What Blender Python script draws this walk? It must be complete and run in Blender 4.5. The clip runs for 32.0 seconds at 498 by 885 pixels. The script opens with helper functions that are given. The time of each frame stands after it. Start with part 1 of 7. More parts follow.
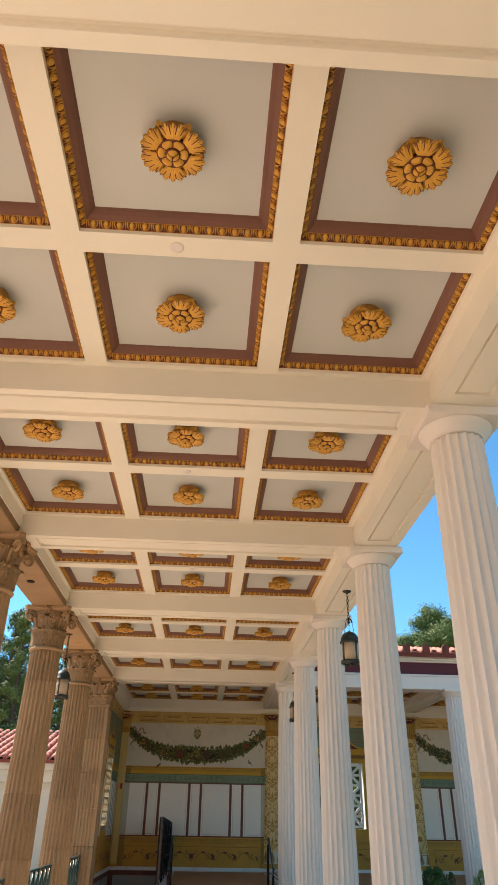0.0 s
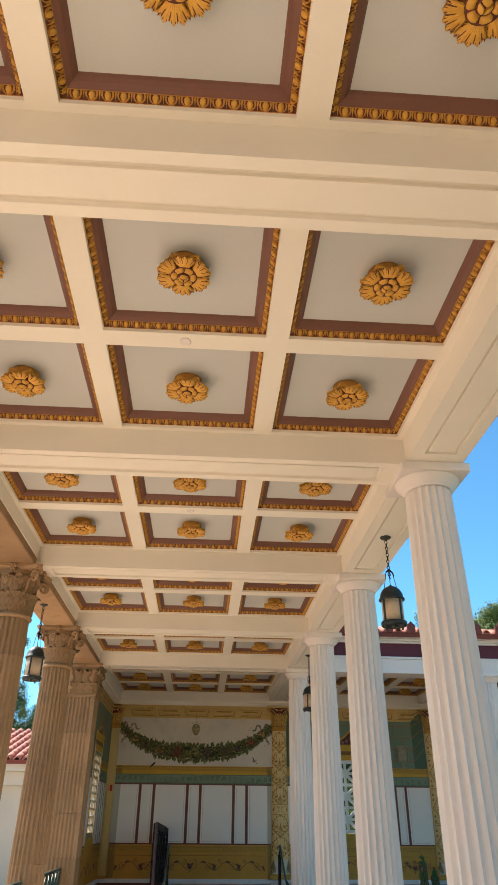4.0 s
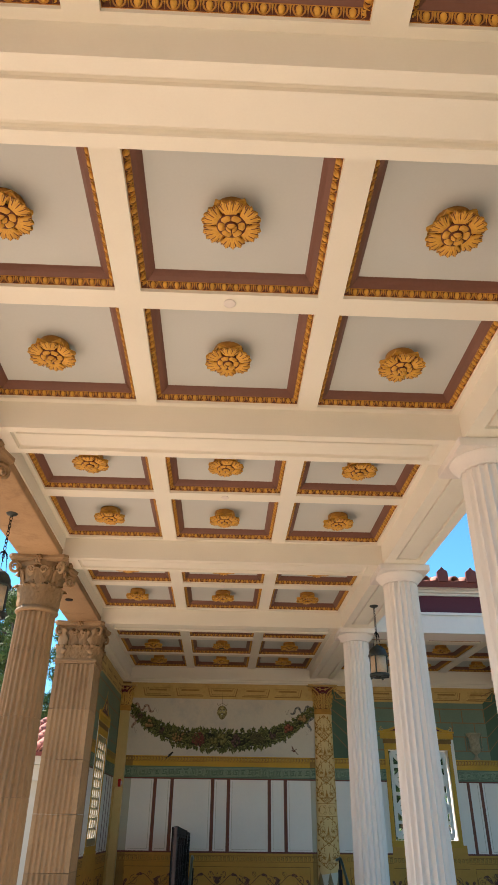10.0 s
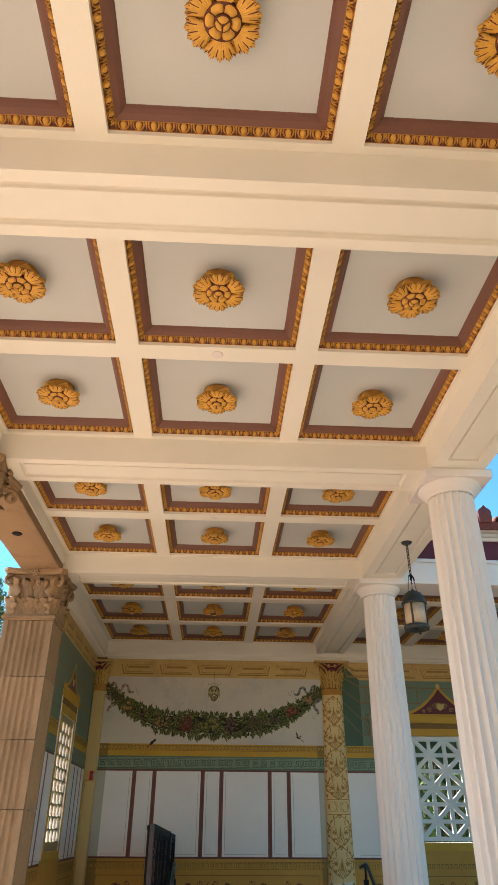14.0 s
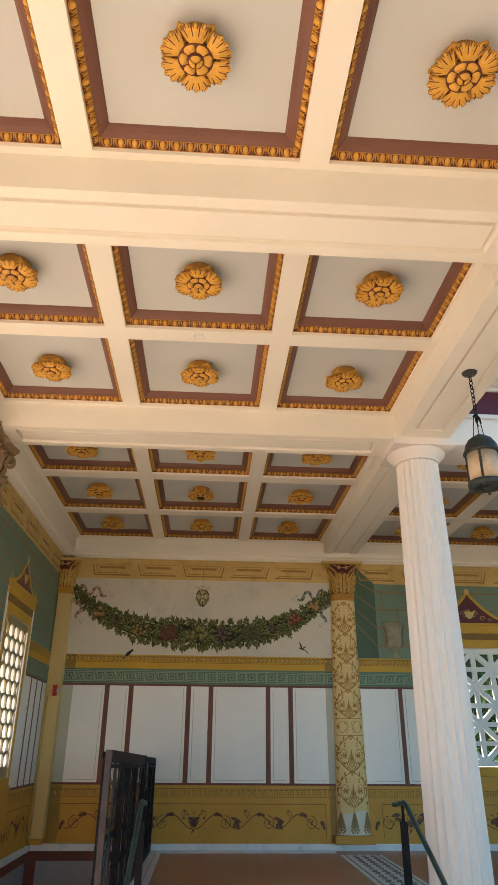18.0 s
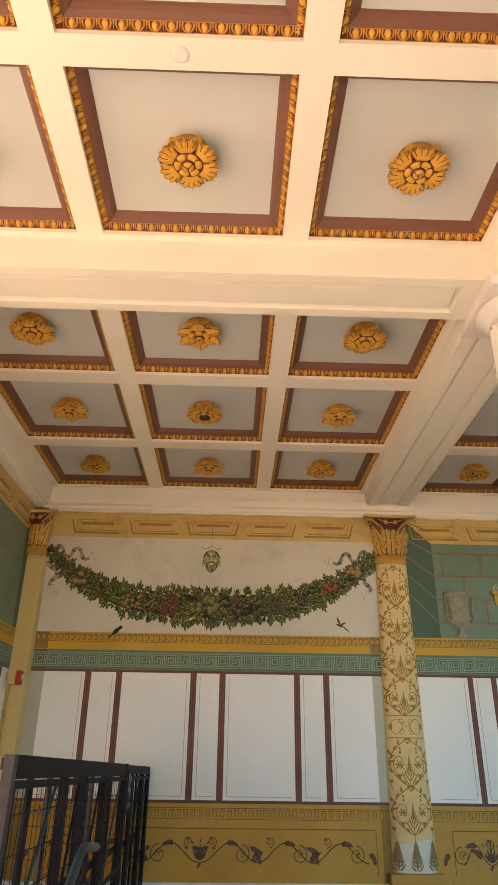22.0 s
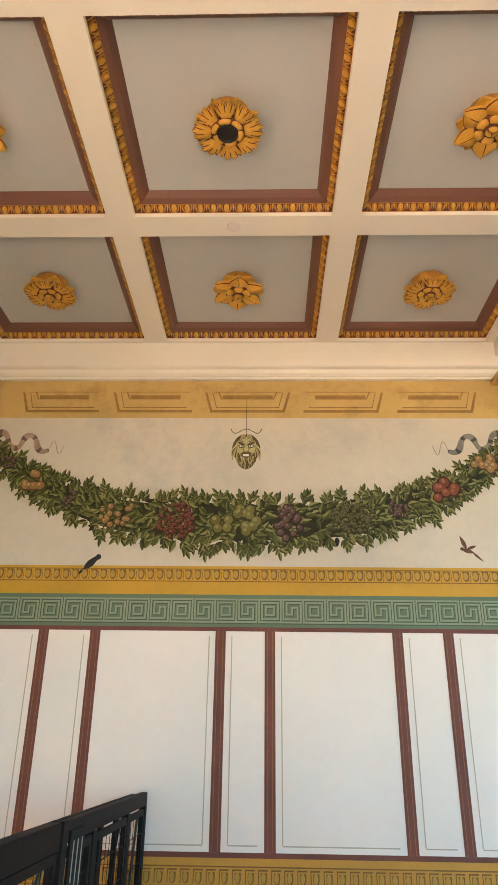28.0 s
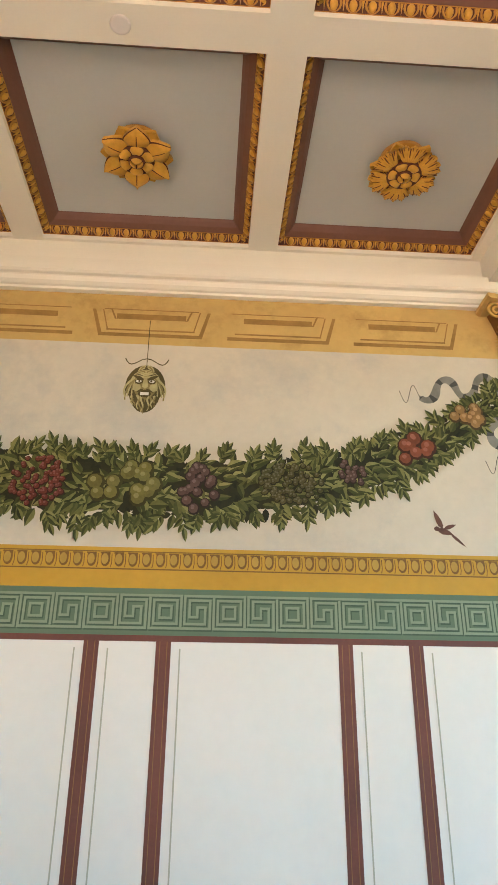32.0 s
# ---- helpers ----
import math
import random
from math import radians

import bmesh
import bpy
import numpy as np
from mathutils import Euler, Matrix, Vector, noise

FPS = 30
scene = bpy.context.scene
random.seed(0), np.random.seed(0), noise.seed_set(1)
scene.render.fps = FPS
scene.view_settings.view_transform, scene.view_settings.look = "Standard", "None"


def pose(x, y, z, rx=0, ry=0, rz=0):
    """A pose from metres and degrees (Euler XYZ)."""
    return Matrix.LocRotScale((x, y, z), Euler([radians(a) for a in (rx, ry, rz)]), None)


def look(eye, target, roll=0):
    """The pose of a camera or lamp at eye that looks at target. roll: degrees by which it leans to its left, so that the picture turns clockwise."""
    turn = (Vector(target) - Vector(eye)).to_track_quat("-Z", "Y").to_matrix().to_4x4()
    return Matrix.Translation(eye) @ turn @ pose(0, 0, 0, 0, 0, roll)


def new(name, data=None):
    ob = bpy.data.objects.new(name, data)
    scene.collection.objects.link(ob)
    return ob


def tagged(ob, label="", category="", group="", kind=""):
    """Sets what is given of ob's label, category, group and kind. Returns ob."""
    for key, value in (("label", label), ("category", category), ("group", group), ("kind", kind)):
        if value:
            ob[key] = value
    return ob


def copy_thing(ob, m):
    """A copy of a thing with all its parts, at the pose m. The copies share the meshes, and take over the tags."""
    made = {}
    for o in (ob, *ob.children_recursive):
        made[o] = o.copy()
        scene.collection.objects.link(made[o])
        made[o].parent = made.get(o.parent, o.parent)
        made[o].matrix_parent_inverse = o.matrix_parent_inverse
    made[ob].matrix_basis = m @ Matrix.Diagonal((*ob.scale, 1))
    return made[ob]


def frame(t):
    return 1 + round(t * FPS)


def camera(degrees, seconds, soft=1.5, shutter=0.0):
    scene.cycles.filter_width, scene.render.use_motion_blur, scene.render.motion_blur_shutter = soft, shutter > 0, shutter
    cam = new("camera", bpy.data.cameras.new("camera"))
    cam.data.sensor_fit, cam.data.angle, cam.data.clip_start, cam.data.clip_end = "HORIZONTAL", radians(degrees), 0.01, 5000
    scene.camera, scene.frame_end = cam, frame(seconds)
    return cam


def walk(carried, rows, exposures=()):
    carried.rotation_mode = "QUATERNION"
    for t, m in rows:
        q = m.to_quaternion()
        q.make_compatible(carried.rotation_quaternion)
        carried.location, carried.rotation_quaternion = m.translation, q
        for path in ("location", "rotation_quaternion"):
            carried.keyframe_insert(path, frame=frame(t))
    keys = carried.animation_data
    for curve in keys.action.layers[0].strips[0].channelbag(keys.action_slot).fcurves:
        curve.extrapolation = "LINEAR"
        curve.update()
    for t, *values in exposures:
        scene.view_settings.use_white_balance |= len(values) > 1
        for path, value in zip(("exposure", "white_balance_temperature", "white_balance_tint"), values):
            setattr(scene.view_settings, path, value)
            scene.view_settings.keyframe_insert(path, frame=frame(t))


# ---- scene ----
cam = camera(41.5, 32.0)
METRES, EYE, TILT, LEAN, TURN = 18.0, 1.5, 2.0, 0.0, -3.3
EXPOSURES = [(0, 1.30, 6350, 15), (6, 1.43, 6150, 14), (9, 1.48, 6100, 14), (13, 1.68, 6050, 14), (17, 2.06, 6150, 14), (19, 2.32, 6250, 15), (22, 2.72, 6750, 19), (24, 2.99, 7050, 22), (26.5, 3.42, 6850, 21), (28.5, 3.46, 6250, 16), (30, 3.48, 6050, 14), (32, 3.48, 6050, 14)]
PATH = [
    (0, (0.309, 0.292, 1.708), (0.4, 2.026, 2.7), 1.0),
    (0.5, (0.321, 0.573, 1.726), (0.414, 2.31, 2.713), 1.2),
    (1, (0.352, 0.868, 1.741), (0.451, 2.606, 2.727), 1.1),
    (1.5, (0.347, 1.14, 1.732), (0.454, 2.874, 2.724), 0.9),
    (2, (0.323, 1.403, 1.735), (0.435, 3.135, 2.729), 0.9),
    (2.5, (0.311, 1.674, 1.716), (0.424, 3.404, 2.713), 1.0),
    (3, (0.301, 1.94, 1.754), (0.413, 3.671, 2.749), 0.9),
    (3.5, (0.268, 2.197, 1.74), (0.376, 3.927, 2.738), 0.6),
    (5.5, (0.17, 3.287, 1.668), (0.268, 5.015, 2.671), 0.5),
    (6, (0.144, 3.576, 1.658), (0.243, 5.302, 2.662), 0.2),
    (6.5, (0.155, 3.852, 1.68), (0.246, 5.583, 2.678), 0.4),
    (7, (0.117, 4.14, 1.7), (0.204, 5.877, 2.687), 0.4),
    (7.5, (0.077, 4.43, 1.696), (0.156, 6.166, 2.685), 0.9),
    (8, (0.053, 4.728, 1.7), (0.127, 6.465, 2.689), 0.9),
    (8.5, (0.027, 5.024, 1.727), (0.103, 6.76, 2.717), 0.6),
    (9, (0.006, 5.342, 1.716), (0.071, 7.074, 2.714), 0.9),
    (9.5, (-0.019, 5.627, 1.732), (0.047, 7.36, 2.729), 0.7),
    (10, (0.023, 5.953, 1.75), (0.084, 7.682, 2.752), 0.7),
    (10.5, (0.066, 6.255, 1.704), (0.119, 7.978, 2.72), 1.0),
    (11, (0.056, 6.562, 1.708), (0.114, 8.28, 2.731), 0.8),
    (11.5, (0.083, 6.879, 1.703), (0.146, 8.595, 2.728), 0.7),
    (12, (0.099, 7.188, 1.709), (0.166, 8.903, 2.735), 0.7),
    (12.5, (0.059, 7.482, 1.68), (0.133, 9.195, 2.71), 0.6),
    (13, (0.041, 7.764, 1.707), (0.118, 9.485, 2.724), 0.6),
    (13.5, (0.049, 8.071, 1.696), (0.128, 9.793, 2.711), 0.4),
    (14, (0.054, 8.371, 1.669), (0.136, 10.093, 2.682), 0.4),
    (14.5, (0.039, 8.68, 1.671), (0.127, 10.408, 2.674), 0.2),
    (16.5, (0.122, 9.916, 1.744), (0.216, 11.709, 2.624), 0.5),
    (17, (0.18, 10.242, 1.743), (0.274, 12.048, 2.597), 0.8),
    (17.5, (0.168, 10.563, 1.744), (0.267, 12.374, 2.586), 0.7),
    (18, (0.149, 10.847, 1.745), (0.255, 12.661, 2.582), 0.5),
    (18.5, (0.198, 11.172, 1.763), (0.301, 12.987, 2.595), 0.7),
    (19, (0.244, 11.466, 1.745), (0.345, 13.281, 2.58), 0.8),
    (19.5, (0.234, 11.755, 1.753), (0.337, 13.57, 2.588), 0.7),
    (20, (0.252, 12.075, 1.74), (0.359, 13.889, 2.576), 0.8),
    (20.5, (0.292, 12.391, 1.738), (0.399, 14.204, 2.576), 0.7),
    (21, (0.285, 12.684, 1.735), (0.387, 14.496, 2.576), 0.7),
    (21.5, (0.285, 12.97, 1.734), (0.373, 14.781, 2.576), 0.8),
    (22, (0.306, 13.274, 1.729), (0.347, 15.084, 2.581), 0.8),
    (22.5, (0.27, 13.568, 1.722), (0.273, 15.375, 2.579), 0.7),
    (23, (0.218, 13.848, 1.72), (0.181, 15.651, 2.586), 0.8),
    (23.5, (0.231, 14.155, 1.696), (0.163, 15.952, 2.571), 0.9),
    (24, (0.24, 14.461, 1.714), (0.158, 16.259, 2.585), 0.8),
    (24.5, (0.194, 14.757, 1.722), (0.112, 16.562, 2.58), 0.8),
    (25, (0.213, 15.042, 1.734), (0.12, 16.853, 2.577), 0.8),
    (25.5, (0.229, 15.378, 1.684), (0.139, 17.188, 2.53), 0.8),
    (26, (0.225, 15.671, 1.69), (0.134, 17.49, 2.517), 0.8),
    (26.5, (0.17, 15.967, 1.659), (0.097, 17.785, 2.489), 0.9),
    (28.5, (0.23, 16.758, 2.023), (0.178, 18.595, 2.81), 0.8),
    (29, (0.279, 16.956, 2.058), (0.226, 18.791, 2.852), 0.9),
    (29.5, (0.321, 17.126, 2.136), (0.269, 18.96, 2.933), 0.9),
    (30, (0.273, 17.289, 2.163), (0.249, 19.127, 2.951), 0.8),
    (30.5, (0.313, 17.478, 2.164), (0.282, 19.315, 2.954), 0.9),
    (31, (0.378, 17.651, 2.156), (0.363, 19.49, 2.943), 0.9),
    (31.5, (0.408, 17.791, 2.176), (0.464, 19.629, 2.961), 0.7),
    (32, (0.418, 17.919, 2.183), (0.526, 19.756, 2.966), 0.6),
]
walk(cam, [(t, look(eye, target, roll)) for t, eye, target, roll in PATH], EXPOSURES)

# ---- sky, sun ----
world = bpy.data.worlds.new("sky")
scene.world = world
world.use_nodes = True
wn = world.node_tree
sky = wn.nodes.new("ShaderNodeTexSky")
sky.sky_type = 'NISHITA'
sky.sun_disc = False
SUN_EL, SUN_DIR = radians(50), Vector((-0.84, 0.54))
sky.sun_elevation = SUN_EL
sky.sun_rotation = math.atan2(SUN_DIR.x, SUN_DIR.y)
sky.air_density, sky.dust_density, sky.ozone_density = 1.0, 0.0, 1.0
deep = wn.nodes.new("ShaderNodeMix")
deep.data_type, deep.blend_type = 'RGBA', 'MULTIPLY'
deep.inputs[0].default_value = 1.0
deep.inputs[7].default_value = (0.52, 0.96, 1.05, 1)
wn.links.new(sky.outputs[0], deep.inputs[6])
wn.links.new(deep.outputs[2], wn.nodes["Background"].inputs[0])
wn.nodes["Background"].inputs[1].default_value = 0.085
sun = new("sun", bpy.data.lights.new("sun", 'SUN'))
sun.data.energy, sun.data.angle, sun.data.color = 5.0, radians(0.53), (1.0, 0.93, 0.82)
sd = SUN_DIR.normalized()
sun.matrix_world = look((sd.x * 30, sd.y * 30, 30 * math.tan(SUN_EL)), (0, 0, 0))


# ---- materials ----
def mat(name, col, rough=0.6, metal=0.0, vary=0.08, grain=40.0, bump=0.15, stain=0.0, stain_col=(0.2, 0.15, 0.1),
        scale=1.2, tint=0.0, bumpd=0.004, soft_spec=0.3, stretch=(1, 1, 1)):
    """Painted or natural surface: colour varied at two scales, stains, fine relief."""
    m = bpy.data.materials.new(name)
    m.use_nodes = True
    nt, N, L = m.node_tree, m.node_tree.nodes, m.node_tree.links
    b = N["Principled BSDF"]
    b.inputs["Roughness"].default_value = rough
    b.inputs["Metallic"].default_value = metal
    b.inputs["Specular IOR Level"].default_value = soft_spec
    tc = N.new("ShaderNodeTexCoord")
    mp = N.new("ShaderNodeMapping")
    mp.inputs["Scale"].default_value = stretch
    L.new(tc.outputs["Object"], mp.inputs[0])
    n1, n2 = N.new("ShaderNodeTexNoise"), N.new("ShaderNodeTexNoise")
    n1.inputs["Scale"].default_value, n1.inputs["Detail"].default_value = scale, 5
    n2.inputs["Scale"].default_value, n2.inputs["Detail"].default_value = grain, 3
    for n in (n1, n2):
        L.new(mp.outputs[0], n.inputs["Vector"])
    add = N.new("ShaderNodeMath")
    add.operation = 'MULTIPLY_ADD'
    add.inputs[1].default_value = 0.35
    L.new(n2.outputs[0], add.inputs[0])
    L.new(n1.outputs[0], add.inputs[2])
    rng = N.new("ShaderNodeMapRange")
    rng.inputs[1].default_value, rng.inputs[2].default_value = 0.4, 0.95
    rng.inputs[3].default_value, rng.inputs[4].default_value = 1 - vary, 1 + vary
    L.new(add.outputs[0], rng.inputs[0])
    hsv = N.new("ShaderNodeHueSaturation")
    hsv.inputs["Color"].default_value = (*col, 1)
    L.new(rng.outputs[0], hsv.inputs["Value"])
    out = hsv.outputs[0]
    if tint:
        oi = N.new("ShaderNodeObjectInfo")
        r2 = N.new("ShaderNodeMapRange")
        r2.inputs[3].default_value, r2.inputs[4].default_value = 1 - tint, 1 + tint
        L.new(oi.outputs["Random"], r2.inputs[0])
        h2 = N.new("ShaderNodeHueSaturation")
        L.new(out, h2.inputs["Color"])
        L.new(r2.outputs[0], h2.inputs["Value"])
        out = h2.outputs[0]
    if stain:
        n3 = N.new("ShaderNodeTexNoise")
        n3.inputs["Scale"].default_value, n3.inputs["Detail"].default_value = scale * 2.3, 8
        n3.inputs["Roughness"].default_value = 0.7
        L.new(mp.outputs[0], n3.inputs["Vector"])
        r3 = N.new("ShaderNodeMapRange")
        r3.inputs[1].default_value, r3.inputs[2].default_value = 0.52, 0.75
        r3.inputs[3].default_value, r3.inputs[4].default_value = 0.0, stain
        L.new(n3.outputs[0], r3.inputs[0])
        mx = N.new("ShaderNodeMix")
        mx.data_type = 'RGBA'
        L.new(r3.outputs[0], mx.inputs[0])
        L.new(out, mx.inputs[6])
        mx.inputs[7].default_value = (*stain_col, 1)
        out = mx.outputs[2]
    L.new(out, b.inputs["Base Color"])
    if bump:
        bp = N.new("ShaderNodeBump")
        bp.inputs["Strength"].default_value, bp.inputs["Distance"].default_value = bump, bumpd
        L.new(add.outputs[0], bp.inputs["Height"])
        L.new(bp.outputs[0], b.inputs["Normal"])
    return m


def island_mat(name, cols, rough=0.6):
    """Colour picked per separate piece of a mesh."""
    m = bpy.data.materials.new(name)
    m.use_nodes = True
    N, L = m.node_tree.nodes, m.node_tree.links
    b = N["Principled BSDF"]
    b.inputs["Roughness"].default_value = rough
    b.inputs["Specular IOR Level"].default_value = 0.25
    g = N.new("ShaderNodeNewGeometry")
    r = N.new("ShaderNodeValToRGB")
    els = r.color_ramp.elements
    while len(els) < len(cols):
        els.new(0.5)
    for i, c in enumerate(cols):
        els[i].position = i / max(1, len(cols) - 1)
        els[i].color = (*c, 1)
    L.new(g.outputs["Random Per Island"], r.inputs[0])
    tc, n = N.new("ShaderNodeTexCoord"), N.new("ShaderNodeTexNoise")
    n.inputs["Scale"].default_value = 60
    L.new(tc.outputs["Object"], n.inputs["Vector"])
    rg = N.new("ShaderNodeMapRange")
    rg.inputs[3].default_value, rg.inputs[4].default_value = 0.7, 1.3
    L.new(n.outputs[0], rg.inputs[0])
    h = N.new("ShaderNodeHueSaturation")
    L.new(r.outputs[0], h.inputs["Color"])
    L.new(rg.outputs[0], h.inputs["Value"])
    L.new(h.outputs[0], b.inputs["Base Color"])
    return m


CREAM = mat("cream_paint", (0.766, 0.70, 0.576), 0.55, vary=0.035, stain=0.10, stain_col=(0.6, 0.5, 0.38), grain=90, bump=0.08)
PANEL = mat("grey_coffer_paint", (0.527, 0.525, 0.485), 0.7, vary=0.04, stain=0.08, stain_col=(0.45, 0.43, 0.38), grain=60, bump=0.06)
BROWN = mat("red_brown_paint", (0.165, 0.072, 0.047), 0.5, vary=0.15, grain=50, bump=0.1)
GOLD = mat("ochre_gilt_paint", (0.60, 0.31, 0.040), 0.42, vary=0.16, grain=70, bump=0.12, stain=0.4, stain_col=(0.36, 0.13, 0.02), scale=14)
GILTMID = mat("dull_and_shaded_gilt", (0.44, 0.20, 0.030), 0.55, vary=0.2, scale=10)
GILTSHADE = mat("worn_gilt_shade", (0.125, 0.038, 0.010), 0.6, vary=0.2, scale=12)
UMBER = mat("umber_paint_and_shade", (0.10, 0.028, 0.012), 0.6, vary=0.2)
WHITE = mat("white_column_plaster", (0.70, 0.625, 0.56), 0.6, vary=0.045, stain=0.12, stain_col=(0.62, 0.55, 0.47), grain=30, bump=0.12, stretch=(1, 1, 0.35))
STONE = mat("tan_sandstone", (0.315, 0.192, 0.095), 0.8, vary=0.2, stain=0.6, stain_col=(0.15, 0.08, 0.036), grain=45, bump=0.35, tint=0.14, stretch=(1, 1, 0.5))
WALLW = mat("painted_plaster_white", (0.78, 0.71, 0.635), 0.6, vary=0.045, stain=0.15, stain_col=(0.66, 0.64, 0.60), grain=25, bump=0.12)
PLASTER = mat("painted_plaster_sky", (0.58, 0.495, 0.385), 0.65, vary=0.1, stain=0.85, stain_col=(0.40, 0.375, 0.33), scale=0.8, grain=25, bump=0.12)
STRIPE = mat("oxblood_stripe", (0.155, 0.05, 0.035), 0.55, vary=0.22, scale=3, grain=60)
OCHRE = mat("ochre_wall_paint", (0.51, 0.275, 0.026), 0.6, vary=0.14, stain=0.3, stain_col=(0.42, 0.24, 0.05), scale=1.6, grain=30)
OCHRE2 = mat("pale_ochre_paint", (0.54, 0.35, 0.115), 0.6, vary=0.14, stain=0.85, stain_col=(0.33, 0.20, 0.055), scale=1.9, grain=30)
OCHRED = mat("dark_ochre_paint", (0.20, 0.098, 0.020), 0.6, vary=0.15, scale=4)
DADO = mat("dado_ochre_paint", (0.50, 0.25, 0.04), 0.6, vary=0.12, stain=0.3, stain_col=(0.29, 0.165, 0.035), scale=1.8, grain=30)
FRIEZELINE = mat("brown_ochre_line_paint", (0.30, 0.165, 0.045), 0.6, vary=0.25, scale=5)
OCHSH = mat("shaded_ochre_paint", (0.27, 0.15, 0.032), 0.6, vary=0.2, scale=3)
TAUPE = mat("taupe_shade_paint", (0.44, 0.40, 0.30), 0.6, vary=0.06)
GREEN = mat("sage_green_paint", (0.12, 0.165, 0.10), 0.6, vary=0.1, scale=3, grain=40)
KEYLINE = mat("pale_green_paint", (0.235, 0.28, 0.18), 0.6, vary=0.1, scale=5)
GREENW = mat("green_ashlar_paint", (0.15, 0.19, 0.125), 0.6, vary=0.14, stain=0.3, stain_col=(0.2, 0.22, 0.15), scale=1.5)
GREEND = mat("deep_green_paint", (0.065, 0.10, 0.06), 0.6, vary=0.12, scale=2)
RUST = mat("rust_line_paint", (0.26, 0.12, 0.045), 0.6, vary=0.15, scale=5)
JOINT = mat("faded_joint_paint", (0.235, 0.128, 0.055), 0.6, vary=0.2, scale=5)
WINE = mat("wine_red_paint", (0.10, 0.012, 0.018), 0.5, vary=0.1)
PLUM = mat("plum_leaf_paint", (0.12, 0.048, 0.03), 0.6, vary=0.3, scale=20)
INK = mat("soft_black_paint", (0.02, 0.018, 0.015), 0.6, vary=0.2)
MARBLE = mat("white_grey_marble", (0.66, 0.66, 0.65), 0.3, vary=0.06, stain=0.55, stain_col=(0.33, 0.34, 0.36), scale=2.5, grain=20, bump=0.02)
TERRA = mat("terracotta_floor", (0.33, 0.14, 0.075), 0.32, vary=0.1, stain=0.2, stain_col=(0.24, 0.09, 0.05), scale=2, grain=40, bump=0.05)
PAVE = mat("warm_stone_paving", (0.60, 0.45, 0.31), 0.75, vary=0.1, stain=0.3, stain_col=(0.38, 0.28, 0.2), scale=1.5, grain=30, bump=0.2, tint=0.08)
GRAVEL = mat("pale_ground", (0.45, 0.345, 0.25), 0.9, vary=0.2, stain=0.3, stain_col=(0.3, 0.24, 0.18), scale=0.6, grain=25, bump=0.5, bumpd=0.02)
DIMGROUND = mat("bounce_dimming_ground", (0.075, 0.095, 0.04), 0.95, vary=0.35, stain=0.6, stain_col=(0.09, 0.06, 0.04), scale=1.2, grain=14, bump=0.8, bumpd=0.05)
GREY = mat("grey_dado_paint", (0.30, 0.31, 0.33), 0.5, vary=0.08, scale=3)
ROOF = mat("red_roof_tile", (0.40, 0.15, 0.09), 0.7, vary=0.16, stain=0.3, stain_col=(0.34, 0.12, 0.08), scale=3, grain=30, bump=0.25, tint=0.15)
ROOFD = mat("dark_red_tile", (0.17, 0.04, 0.028), 0.7, vary=0.15, tint=0.1)
IRON = mat("brown_black_iron", (0.011, 0.0085, 0.0085), 0.62, metal=0.0, vary=0.25, stain=0.2, stain_col=(0.03, 0.022, 0.02), scale=6, grain=60, bump=0.1, soft_spec=0.12)
IRONW = mat("worn_brown_iron", (0.045, 0.032, 0.03), 0.5, metal=0.2, vary=0.25, stain=0.5, stain_col=(0.085, 0.062, 0.058), scale=5, grain=60)
GREENRAIL = mat("green_bronze_rail", (0.035, 0.06, 0.05), 0.38, metal=0.4, vary=0.3, stain=0.3, stain_col=(0.10, 0.14, 0.12), scale=8)
BRONZE = mat("verdigris_bronze", (0.045, 0.048, 0.042), 0.55, metal=0.5, vary=0.35, stain=0.4, stain_col=(0.10, 0.12, 0.11), scale=14, grain=60)
AMBER = mat("amber_alabaster_glass", (0.52, 0.37, 0.235), 0.3, vary=0.2, stain=0.75, stain_col=(0.36, 0.20, 0.085), scale=7)
ALARM = mat("alarm_red_plastic", (0.42, 0.02, 0.015), 0.35, vary=0.05)
LENS = mat("strobe_clear_plastic", (0.5, 0.48, 0.47), 0.12, vary=0.03)
LATTICE = mat("white_stucco_lattice", (0.70, 0.68, 0.64), 0.7, vary=0.05)
BARK = mat("bark", (0.10, 0.07, 0.05), 0.9, vary=0.3, scale=8, bump=0.6, bumpd=0.02)
LEAF_FAR = island_mat("pine_foliage", [(0.05, 0.085, 0.02), (0.10, 0.145, 0.034), (0.16, 0.20, 0.05), (0.07, 0.105, 0.026)], 0.7)
SHRUB = island_mat("shrub_foliage", [(0.03, 0.07, 0.015), (0.06, 0.12, 0.03), (0.09, 0.15, 0.04)], 0.6)


# ---- mesh helpers ----
def link(name, bm, material, parent=None, label="", smooth=False):
    me = bpy.data.meshes.new(name)
    bm.normal_update()
    bm.to_mesh(me)
    bm.free()
    for m in (material if isinstance(material, (list, tuple)) else [material]):
        me.materials.append(m)
    if smooth:
        me.shade_smooth()
    ob = new(name, me)
    if parent is not None:
        ob.parent = parent
    if label:
        tagged(ob, label)
    return ob


def part(name, bm, material, parent, label="", smooth=False):
    return link(name, bm, material, parent, label, smooth)


